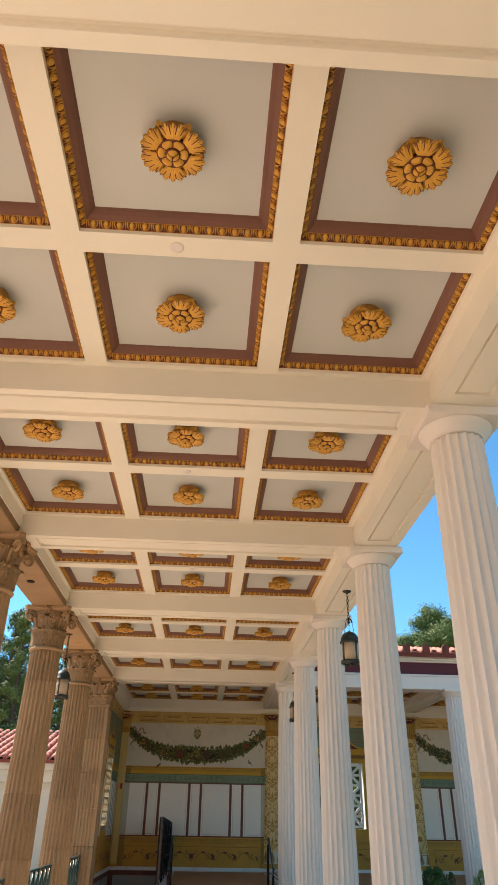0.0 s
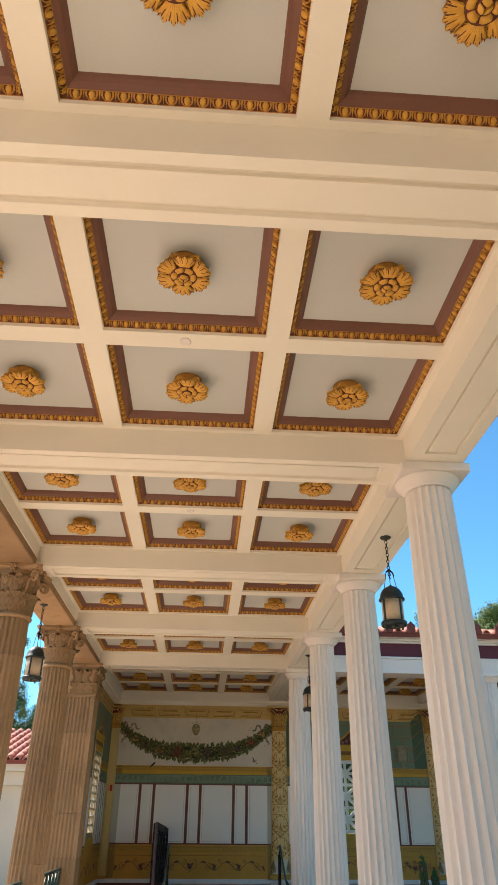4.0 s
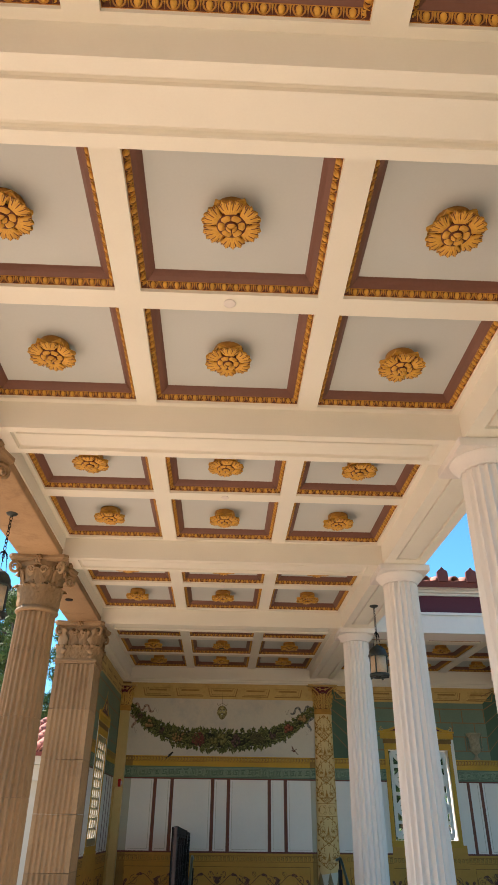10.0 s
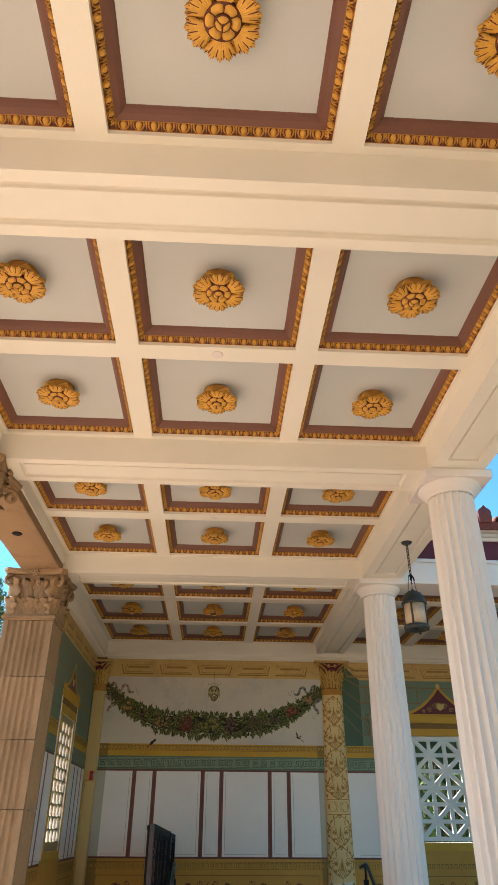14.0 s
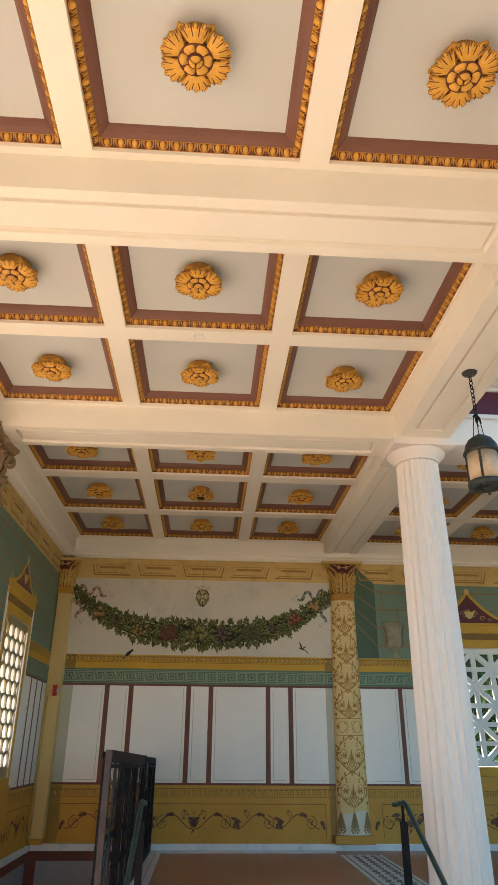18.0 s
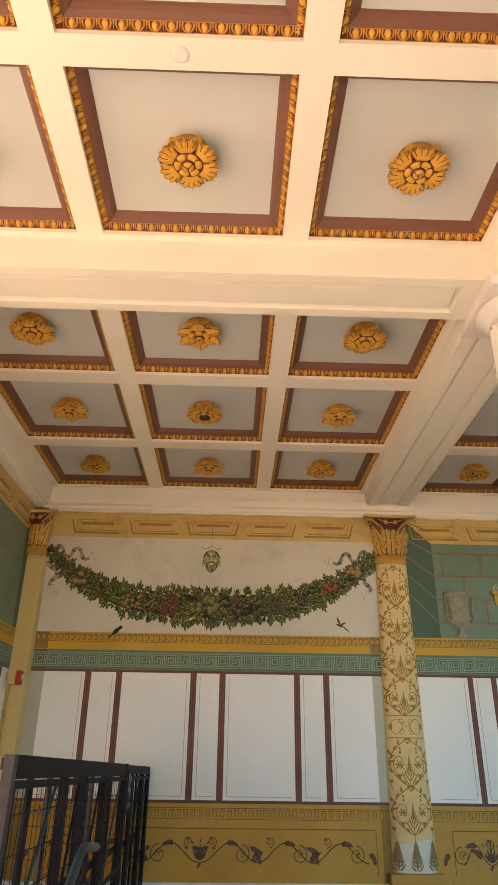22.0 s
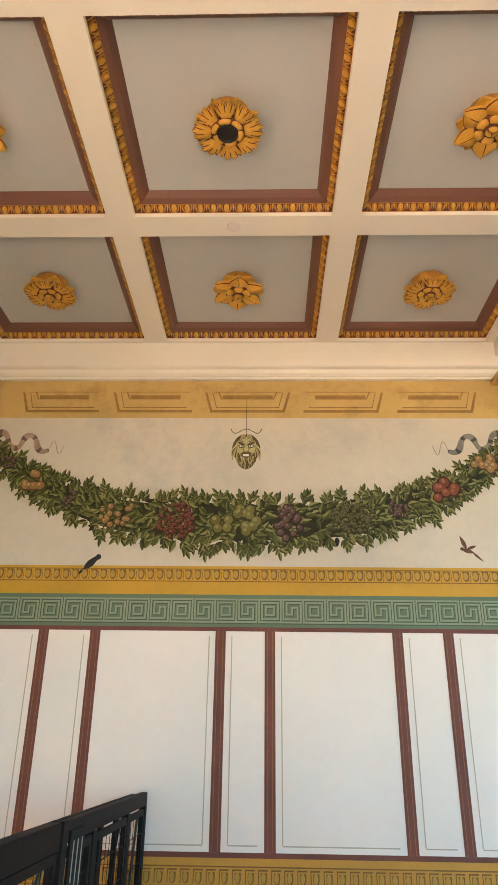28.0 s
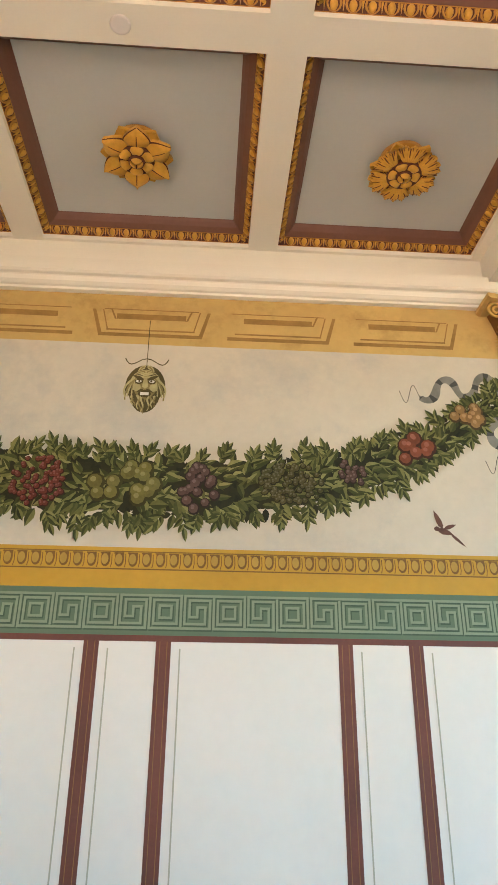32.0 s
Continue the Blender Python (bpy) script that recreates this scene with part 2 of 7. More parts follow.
def shape(name, verts, faces, material, parent=None, label="", mats=None, smooth=False):
    me = bpy.data.meshes.new(name)
    me.from_pydata(verts, [], faces)
    for m in (material if isinstance(material, (list, tuple)) else [material]):
        me.materials.append(m)
    if mats is not None:
        me.polygons.foreach_set("material_index", mats)
    if smooth:
        me.shade_smooth()
    me.update()
    ob = new(name, me)
    if parent is not None:
        ob.parent = parent
    if label:
        tagged(ob, label)
    return ob


def box(bm, x0, x1, y0, y1, z0, z1, mi=0, bevel=0.0):
    vs = [bm.verts.new(p) for p in ((x0, y0, z0), (x1, y0, z0), (x1, y1, z0), (x0, y1, z0), (x0, y0, z1), (x1, y0, z1), (x1, y1, z1), (x0, y1, z1))]
    fs = [bm.faces.new([vs[i] for i in q]) for q in ((3, 2, 1, 0), (4, 5, 6, 7), (0, 1, 5, 4), (1, 2, 6, 5), (2, 3, 7, 6), (3, 0, 4, 7))]
    for f in fs:
        f.material_index = mi
    if bevel:
        es = list({e for f in fs for e in f.edges})
        r = bmesh.ops.bevel(bm, geom=es, offset=bevel, segments=2, affect='EDGES', profile=0.5)
        for f in r["faces"]:
            f.material_index = mi
    return fs


def boxob(name, dims, material, parent=None, label="", bevel=0.004):
    bm = bmesh.new()
    box(bm, *dims, bevel=bevel)
    return link(name, bm, material, parent, label)


def lathe(bm, prof, n=24, centre=(0, 0), mi=0, caps=True):
    rings = []
    for r, z in prof:
        rings.append([bm.verts.new((centre[0] + r * math.cos(2 * math.pi * i / n), centre[1] + r * math.sin(2 * math.pi * i / n), z)) for i in range(n)])
    for a, b in zip(rings, rings[1:]):
        for i in range(n):
            f = bm.faces.new((a[i], a[(i + 1) % n], b[(i + 1) % n], b[i]))
            f.material_index = mi
            f.smooth = True
    if caps:
        bm.faces.new(rings[0][::-1]).material_index = mi
        bm.faces.new(rings[-1]).material_index = mi


def tube(bm, pts, r, n=8, mi=0):
    """A round bar along a line of points."""
    rings = []
    pts = [Vector(p) for p in pts]
    for i, p in enumerate(pts):
        d = (pts[min(i + 1, len(pts) - 1)] - pts[max(i - 1, 0)]).normalized()
        a = d.orthogonal().normalized() if i == 0 else (side - d * side.dot(d)).normalized()
        side = a
        b = d.cross(a)
        rr = r[i] if isinstance(r, (list, tuple)) else r
        rings.append([bm.verts.new(p + rr * (math.cos(2 * math.pi * k / n) * a + math.sin(2 * math.pi * k / n) * b)) for k in range(n)])
    for a, b in zip(rings, rings[1:]):
        for k in range(n):
            f = bm.faces.new((a[k], a[(k + 1) % n], b[(k + 1) % n], b[k]))
            f.smooth = True
            f.material_index = mi
    bm.faces.new(rings[0][::-1]).material_index = mi
    bm.faces.new(rings[-1]).material_index = mi


def empty(name, at, label, category, group=""):
    e = new(name)
    e.location = at
    e.empty_display_size = 0.1
    return tagged(e, label, category, group)


def structure(ob, label="", category=""):
    return tagged(ob, label, category, kind="structure")


# ---- plan ----
PITCH, Y0 = 3.028, 4.46            # bay length; line where a bay's last coffer ends
SOFFIT, BEAM, SINK = 4.75, 4.5, 0.115   # rib underside, beam underside, depth of a coffer
SOFFIT_END = 4.69                  # rib underside over the end bay and the wing
WALL_Y = 21.02
COL_X, COL_Y0 = 2.2, Y0 + 0.2835
FLOOR_Z = 0.48                     # raised platform at the end
XR0, XR1, XR2 = 0.5825, 0.748, 1.888

# ---- floor, platform, ground ----
g = shape("ground", [(-900, -900, -0.02), (900, -900, -0.02), (900, 900, -0.02), (-900, 900, -0.02)], [(0, 1, 2, 3)], GRAVEL)
structure(g, "pale warm ground around the colonnade", "ground")
# unseen dark sheet, added to weaken bounce light from the garden side
bm = bmesh.new()
box(bm, 3.1, 40, -30, 8.5, -0.1, -0.012)
structure(link("garden_bed", bm, DIMGROUND), "unseen dark green ground added to dim bounce light", "ground")
bm = bmesh.new()
box(bm, -2.75, 2.75, -9, 21, -0.12, -0.004)
walkfl = structure(link("floor", bm, PAVE), "warm stone paving of the colonnade walk", "floor")
bm = bmesh.new()
box(bm, -0.45, 14, 16.55, 21.0, 0.0, FLOOR_Z - 0.004)
structure(link("platform", bm, TERRA), "raised terracotta floor at the end of the walk", "floor")
bm = bmesh.new()
for i, y in enumerate((15.95, 16.25)):
    box(bm, -0.45, 1.95, y, 16.549, 0.16 * i + 0.001, 0.16 * (i + 1), bevel=0.008)
structure(link("steps", bm, MARBLE), "low marble steps up to the raised floor", "stairs")


# ---- ceiling ----
def coffers(x_spans, y_spans):
    return [(xa, xb, ya, yb) for ya, yb in y_spans for xa, xb in x_spans]


def ceiling_mesh(bm, x0, x1, y0, y1, cells, zs=SOFFIT):
    """Ribs as bars round the coffer cells, panels above them."""
    xs = sorted({c[0] for c in cells} | {c[1] for c in cells})
    ys = sorted({c[2] for c in cells} | {c[3] for c in cells})
    yy = [y0] + ys + [y1]
    for a, b in zip(yy[0::2], yy[1::2]):
        box(bm, x0, x1, a, b, zs, zs + 0.16)
    xx = [x0] + xs + [x1]
    for a, b in zip(xx[0::2], xx[1::2]):
        for ya, yb in zip(ys[0::2], ys[1::2]):
            box(bm, a, b, ya, yb, zs, zs + 0.16)
    for xa, xb, ya, yb in cells:
        box(bm, xa, xb, ya, yb, zs + SINK, zs + SINK + 0.044, 1)


XS = [(-XR2, -XR1), (-XR0, XR0), (XR1, XR2)]
ROWS_END = [(17.045, 18.225), (18.395, 19.59), (19.757, 20.95)]
CELLS, END_CELLS = [], coffers(XS, ROWS_END)
WING_W = (5.99 - 2.62 - 0.36) / 3
WING_XS = [(2.62 + i * (WING_W + 0.18), 2.62 + i * (WING_W + 0.18) + WING_W) for i in range(3)]
WING_XS2 = [(a + 4.05, b + 4.05) for a, b in WING_XS]
WING_CELLS = coffers(WING_XS, ROWS_END) + coffers(WING_XS2, ROWS_END)
bm = bmesh.new()
for k in range(-2, 5):
    yf = Y0 + PITCH * k
    spans = [(yf - 2.461, yf - 1.313), (yf - 1.148, yf)]
    cells = coffers(XS, spans)
    CELLS += cells
    ceiling_mesh(bm, -1.98, 1.98, yf - 2.461 - 0.0965, yf + 0.06, cells)
ceiling_mesh(bm, -1.98, 1.98, 17.03, 21.02, END_CELLS, SOFFIT_END)
ceiling_mesh(bm, 2.42, 6.02, 17.03, 21.02, coffers(WING_XS, ROWS_END), SOFFIT_END)
ceiling_mesh(bm, 6.48, 10.1, 17.03, 21.02, coffers(WING_XS2, ROWS_END), SOFFIT_END)
ceil = structure(link("ceiling", bm, [CREAM, PANEL]), "cream coffered ceiling with grey panels", "ceiling")
# unseen slab added over the ribs to keep daylight out
bm = bmesh.new()
box(bm, -2.5, 2.5, -9, 21.4, 4.92, 5.1)
box(bm, 2.5, 14, 16.66, 21.4, 4.92, 5.06)
structure(link("roof_deck", bm, CREAM), "unseen plain slab that blocks daylight above the coffers", "roof")


def framed_soffit(bm, x0, x1, y0, y1, z0, z1, rim=0.075, deep=0.040, cut=0.0, ends=0.0, wide=1.0):
    """A beam whose underside has a raised border, a moulded cove and a slightly sunk panel."""
    box(bm, x0, x1, y0, y1, z0 + deep, z1)
    prof = [(0.0, deep), (0.0, 0.0)] + [(rim + wide * d, h * deep) for d, h in ((0.0, 0.0), (0.003, 0.50), (0.012, 0.84), (0.026, 0.93), (0.038, 0.74), (0.043, 0.24), (0.050, 0.22))]
    rings = []
    for d, h in prof:
        e, g = (cut, ends) if d > 0 else (0.0, 0.0)
        rings.append([bm.verts.new(p) for p in ((x0 + d + e, y0 + d + g, z0 + h), (x1 - d - e, y0 + d + g, z0 + h), (x1 - d - e, y1 - d - g, z0 + h), (x0 + d + e, y1 - d - g, z0 + h))])
    for p, q in zip(rings, rings[1:]):
        for i in range(4):
            j = (i + 1) % 4
            bm.faces.new((p[i], q[i], q[j], p[j]))
    bm.faces.new(rings[-1][::-1])


# cross beams, one at each pair of columns
for k in range(-3, 5):
    yf = Y0 + PITCH * k
    bm = bmesh.new()
    framed_soffit(bm, -1.95, 1.95, yf + 0.05, yf + 0.48, BEAM, 4.93, cut=0.1)
    structure(link("cross_beam", bm, CREAM), "cream cross beam with a sunk underside panel", "beam")
# long beams over the columns, in one length per bay
for k in range(-3, 4):
    ya, yb = COL_Y0 + PITCH * k, COL_Y0 + PITCH * (k + 1)
    for side, m, lab in ((1, CREAM, "cream architrave with a sunk underside panel"), (-1, STONE, "plain tan stone architrave over the stone columns")):
        bm = bmesh.new()
        x0, x1 = (1.95, 2.45) if side > 0 else (-2.45, -1.95)
        if side > 0:
            framed_soffit(bm, x0, x1, ya + 0.002, yb - 0.002, BEAM, 4.93, deep=0.034, cut=0.035, ends=0.36, wide=0.6)
        else:
            box(bm, x0, x1, ya + 0.002, yb - 0.002, BEAM, 4.93, bevel=0.012)
        structure(link("architrave", bm, m), lab, "beam")
        if side < 0:
            structure(boxob("architrave_facing", (-1.949, -1.93, ya + 0.25, yb - 0.25, BEAM + 0.09, 4.749), CREAM), "cream facing board above the stone beam", "trim")
for x in (COL_X, COL_X + 4.05):
    bm = bmesh.new()
    framed_soffit(bm, x - 0.25, x + 0.25, COL_Y0 + PITCH * 4 + 0.002, 20.98, BEAM, 4.93, deep=0.034, cut=0.035, ends=0.02, wide=0.6)
    structure(link("architrave", bm, CREAM), "cream architrave with a sunk underside panel", "beam")
# end fascia and cornice
for x0, x1 in ((-1.95, 1.948), (2.452, 5.998), (6.502, 10.1)):
    bm = bmesh.new()
    box(bm, x0, x1, 20.972, 21.2, 4.53, 4.93)
    structure(link("fascia", bm, CREAM), "cream fascia below the coffers", "trim")
CORN = tuple((d, z - 0.014) for d, z in ((0.0, 4.388), (0.034, 4.39), (0.036, 4.404), (0.05, 4.408), (0.066, 4.424), (0.074, 4.446), (0.078, 4.452), (0.098, 4.456), (0.108, 4.468), (0.112, 4.543), (0.0, 4.543)))


def run_mould(name, place, u0, u1, label):
    """Moulded strip along a wall from its profile of depth and height."""
    V = [place(u, z, d) for u in (u0, u1) for d, z in CORN]
    n = len(CORN)
    F = [(i, i + 1, n + i + 1, n + i) for i in range(n - 1)] + [(n - 1, 0, n, 2 * n - 1), tuple(range(n)), tuple(range(2 * n - 1, n - 1, -1))]
    structure(shape(name, V, F, CREAM), label, "trim")


run_mould("cornice", lambda u, z, d: (u, WALL_Y - d, z), -2.09, 10.1, "moulded cream cornice along the painted wall")
run_mould("cornice", lambda u, z, d: (-2.1 + d * 1.4, u, z - 0.0012), 17.06, WALL_Y - 0.002, "moulded cream cornice along the side wall")
bm = bmesh.new()
box(bm, -2.2, -1.951, 17.06, 20.971, 4.5305, 4.93)
structure(link("fascia", bm, CREAM), "cream fascia above the side wall", "trim")

# ---- walls ----
def wall_with_hole(name, along, lo, hi, f0, f1, z0, z1, h0, h1, hz0, hz1, material, label):
    bm = bmesh.new()
    for a, b, c, d in ((lo, h0, z0, z1), (h1, hi, z0, z1), (h0, h1, z0, hz0), (h0, h1, hz1, z1)):
        if along == "x":
            box(bm, a, b, f0, f1, c, d)
        else:
            box(bm, f0, f1, a, b, c, d)
    return structure(link(name, bm, material), label, "wall")


WIN = (3.56, 4.82, 1.49, 3.12)      # pierced window in the end wall
WINW = (18.53, 19.47, 1.39, 3.08)   # pierced window in the side wall
wall_n = wall_with_hole("wall_north", "x", -2.45, 14.2, WALL_Y, WALL_Y + 0.3, -0.1, 4.92, *WIN, WALLW, "painted plaster end wall")
wall_w = wall_with_hole("wall_west", "y", 17.1, WALL_Y, -2.5, -2.1, -0.1, 4.5, *WINW, WALLW, "painted plaster side wall with a pierced window")
bm = bmesh.new()
box(bm, -9, 9, -9.4, -9.0, 0, 5.4)
structure(link("wall_south", bm, WALLW), "plain plaster wall closing the walk behind", "wall")
bm = bmesh.new()
box(bm, 13.9, 14.2, 16.6, 21.0, 0, 4.92)
structure(link("wall_east", bm, WALLW), "plain plaster wall closing the cross walk", "wall")


# ---- columns ----
def fluted(bm, prof, flutes=20, seg=6, depth=0.045, mi=0, arris=0.12):
    """Fluted shaft: prof is (radius, z) from the bottom up."""
    n = flutes * seg
    rings = []
    for r, z in prof:
        ring = []
        for i in range(n):
            u = (i % seg) / seg
            w = 0.0 if u == 0 else min(1.0, max(0.0, (u - arris / 2) / (1 - arris)))
            rr = r * (1 - depth * 2.2 * math.sin(math.pi * w) ** 0.8) if 0 < w < 1 else r
            a = 2 * math.pi * i / n
            ring.append(bm.verts.new((rr * math.cos(a), rr * math.sin(a), z)))
        rings.append(ring)
    for a, b in zip(rings, rings[1:]):
        for i in range(n):
            bm.faces.new((a[i], a[(i + 1) % n], b[(i + 1) % n], b[i])).material_index = mi
    bm.faces.new(rings[0][::-1])
    bm.faces.new(rings[-1])


def doric(base_z, at):
    e = empty("doric_column", at, "white fluted plaster column with a plain round capital", "column", "white columns")
    bm = bmesh.new()
    top = 4.318
    prof = []
    for i in range(9):
        u = i / 8
        prof.append((0.248 - 0.042 * u ** 1.3, base_z + (top - base_z) * u))
    fluted(bm, prof, 20, 6, 0.05)
    part("shaft", bm, WHITE, e)
    bm = bmesh.new()
    lathe(bm, [(0.20, 4.322), (0.213, 4.323), (0.216, 4.329), (0.214, 4.334), (0.219, 4.338), (0.229, 4.348), (0.245, 4.363), (0.262, 4.381), (0.277, 4.400), (0.286, 4.414), (0.2885, 4.4205)], 48)
    part("echinus", bm, WHITE, e)
    bm = bmesh.new()
    box(bm, -0.305, 0.305, -0.305, 0.305, 4.421, 4.4985, bevel=0.006)
    part("abacus", bm, WHITE, e)
    return e


first = doric(0.0, (COL_X, COL_Y0 - PITCH, 0))
for k in range(-2, 4):
    if k != -1:
        copy_thing(first, pose(COL_X, COL_Y0 + PITCH * k, 0))
last = doric(FLOOR_Z, (COL_X, COL_Y0 + PITCH * 4, 0))
copy_thing(last, pose(COL_X + 4.05, COL_Y0 + PITCH * 4, 0))
copy_thing(last, pose(COL_X + 8.1, COL_Y0 + PITCH * 4, 0))


def leaf_card(bm, base, up, out, w, h, curl, rows=12, lobes=3, mi=0, thick=0.012):
    """An acanthus leaf: a lobed, ribbed blade that rises and curls outward."""
    up, out = Vector(up).normalized(), Vector(out).normalized()
    side = up.cross(out).normalized()
    grid, back = [], []
    cols = (-1.0, -0.62, -0.28, 0.0, 0.28, 0.62, 1.0)
    for i in range(rows + 1):
        v = i / rows
        ww = w * (0.62 + 0.5 * math.sin(math.pi * min(1, v * 1.12)) ** 0.9) * (1 - 0.55 * max(0, v - 0.72) / 0.28)
        ww *= 1 + 0.3 * math.sin(v * lobes * 2 * math.pi)
        bend = curl * v ** 3
        c = Vector(base) + up * (h * (v - 0.25 * v ** 5)) + out * (0.015 + bend)
        if v > 0.9:
            c -= up * (h * 0.10)
        row, rb = [], []
        for s in cols:
            rib = 0.02 * math.cos(s * 3 * math.pi) - 0.026 * abs(s)
            p = c + side * (s * ww) + out * rib
            row.append(bm.verts.new(p))
            rb.append(bm.verts.new(p - out * thick))
        grid.append(row)
        back.append(rb)
    for i in range(rows):
        for j in range(len(cols) - 1):
            f = bm.faces.new((grid[i][j], grid[i][j + 1], grid[i + 1][j + 1], grid[i + 1][j]))
            f.smooth = True
            f.material_index = mi
            f = bm.faces.new((back[i][j + 1], back[i][j], back[i + 1][j], back[i + 1][j + 1]))
            f.material_index = mi
        for j, k in ((0, 0), (len(cols) - 1, 1)):
            q = (grid[i][j], grid[i + 1][j], back[i + 1][j], back[i][j])
            bm.faces.new(q if k == 0 else q[::-1]).material_index = mi
    for j in range(len(cols) - 1):
        bm.faces.new((grid[rows][j], grid[rows][j + 1], back[rows][j + 1], back[rows][j])).material_index = mi


def volute(bm, centre, out, r, thick=0.024, turns=1.6, mi=0):
    """A scroll lying in the vertical plane that holds the direction out."""
    out = Vector(out).normalized()
    pts, rad = [], []
    for i in range(18):
        u = i / 17
        a = math.pi * 0.9 - u * turns * 2 * math.pi
        rr = r * (1 - 0.82 * u)
        pts.append(Vector(centre) + out * (rr * math.cos(a)) + Vector((0, 0, rr * math.sin(a))))
        rad.append(thick * (1 - 0.45 * u))
    tube(bm, pts, rad, 6, mi)


def capital_leaves(bm, square, r0, z0, z1):
    h = z1 - z0
    if square:
        for q in range(4):
            d = Vector((round(math.cos(q * math.pi / 2)), round(math.sin(q * math.pi / 2)), 0))
            t = Vector((-d.y, d.x, 0))
            for u in (-0.17, 0.0, 0.17):
                leaf_card(bm, d * 0.285 + t * u + Vector((0, 0, z0)), (0, 0, 1), d, 0.088, h * 0.58, 0.08)
            for u in (-0.09, 0.09):
                leaf_card(bm, d * 0.277 + t * u + Vector((0, 0, z0 + 0.06)), (0, 0, 1), d, 0.085, h * 1.05, 0.10)
            c = (d + t).normalized()
            leaf_card(bm, c * 0.385 + Vector((0, 0, z0 + 0.0)), (0, 0, 1), c, 0.095, h * 0.58, 0.08)
            leaf_card(bm, c * 0.37 + Vector((0, 0, z0 + 0.06)), (0, 0, 1), c, 0.095, h * 1.1, 0.115)
        return
    for i in range(8):
        d = Vector((math.cos(i * math.pi / 4), math.sin(i * math.pi / 4), 0))
        d2 = Vector((math.cos(i * math.pi / 4 + math.pi / 8), math.sin(i * math.pi / 4 + math.pi / 8), 0))
        leaf_card(bm, d2 * r0 + Vector((0, 0, z0)), (0, 0, 1), d2, 0.096, h * 0.68, 0.095)
        leaf_card(bm, d * (r0 - 0.004) + Vector((0, 0, z0 + 0.03)), (0, 0, 1), d, 0.10, h * 1.15, 0.12)


def corinthian_top(e, square, material):
    """Leafy capital with corner scrolls and a hollow-sided slab."""
    z0, z1, r0 = 3.93, 4.435, 0.215
    bm = bmesh.new()
    if square:
        box(bm, -0.28, 0.28, -0.28, 0.28, z0, z1)
    else:
        lathe(bm, [(r0 - 0.02, z0), (r0 - 0.015, z0 + 0.2), (r0 + 0.03, z0 + 0.38), (r0 + 0.09, z1)], 24)
    part("bell", bm, material, e)
    bm = bmesh.new()
    capital_leaves(bm, square, r0, z0, z1)
    part("acanthus_leaves", bm, material, e, smooth=True)
    bm = bmesh.new()
    for sx in (-1, 1):
        for sy in (-1, 1):
            d = Vector((sx, sy, 0)).normalized()
            volute(bm, d * (0.44 if square else 0.385) + Vector((0, 0, z1 - 0.085)), d, 0.08)
            tube(bm, [d * 0.235 + Vector((0, 0, z0 + 0.27)), d * 0.265 + Vector((0, 0, z0 + 0.38)), d * 0.33 + Vector((0, 0, z1 - 0.03))], [0.016, 0.02, 0.024], 6)
    for d in ((1, 0), (-1, 0), (0, 1), (0, -1)):
        for s in (-1, 1):
            t = Vector((-d[1], d[0], 0)) * s
            c = Vector((d[0], d[1], 0)) * (0.31 if square else 0.275) + t * 0.075 + Vector((0, 0, z1 - 0.10))
            volute(bm, c, -t, 0.05, 0.014)
    part("scroll", bm, material, e, smooth=True)
    bm = bmesh.new()
    for d in ((1, 0), (-1, 0), (0, 1), (0, -1)):
        c = Vector((d[0], d[1], 0)) * (0.345 if square else 0.315) + Vector((0, 0, z1 + 0.02))
        for i in range(6):
            a = i * math.pi / 3
            t = Vector((-d[1], d[0], 0)) * math.cos(a) + Vector((0, 0, 1)) * math.sin(a)
            tube(bm, [c, c + t * 0.03 + Vector((d[0], d[1], 0)) * 0.012, c + t * 0.055], [0.014, 0.018, 0.008], 6)
        tube(bm, [c - Vector((d[0], d[1], 0)) * 0.01, c + Vector((d[0], d[1], 0)) * 0.03], 0.016, 8)
    part("flower", bm, material, e, smooth=True)
    # slab with hollow sides
    bm = bmesh.new()
    lev = []
    for z, g in ((z1, 0.94), (z1 + 0.025, 0.97), (z1 + 0.03, 1.0), (4.4985, 1.0)):
        ring = []
        for q in range(4):
            a0 = math.pi / 4 + q * math.pi / 2
            c0 = Vector((math.cos(a0), math.sin(a0), 0)) * (0.56 if square else 0.50) * g
            c1 = Vector((math.cos(a0 + math.pi / 2), math.sin(a0 + math.pi / 2), 0)) * (0.56 if square else 0.50) * g
            for i in range(8):
                u = 0.07 + 0.86 * i / 7
                p = c0.lerp(c1, u)
                inward = -((c0 + c1) / 2).normalized() * (0.05 * math.sin(math.pi * i / 7))
                ring.append(bm.verts.new(p + inward + Vector((0, 0, z))))
        lev.append(ring)
    for a, b in zip(lev, lev[1:]):
        n = len(a)
        for i in range(n):
            bm.faces.new((a[i], a[(i + 1) % n], b[(i + 1) % n], b[i]))
    bm.faces.new(lev[0][::-1])
    bm.faces.new(lev[-1])
    part("abacus", bm, material, e)


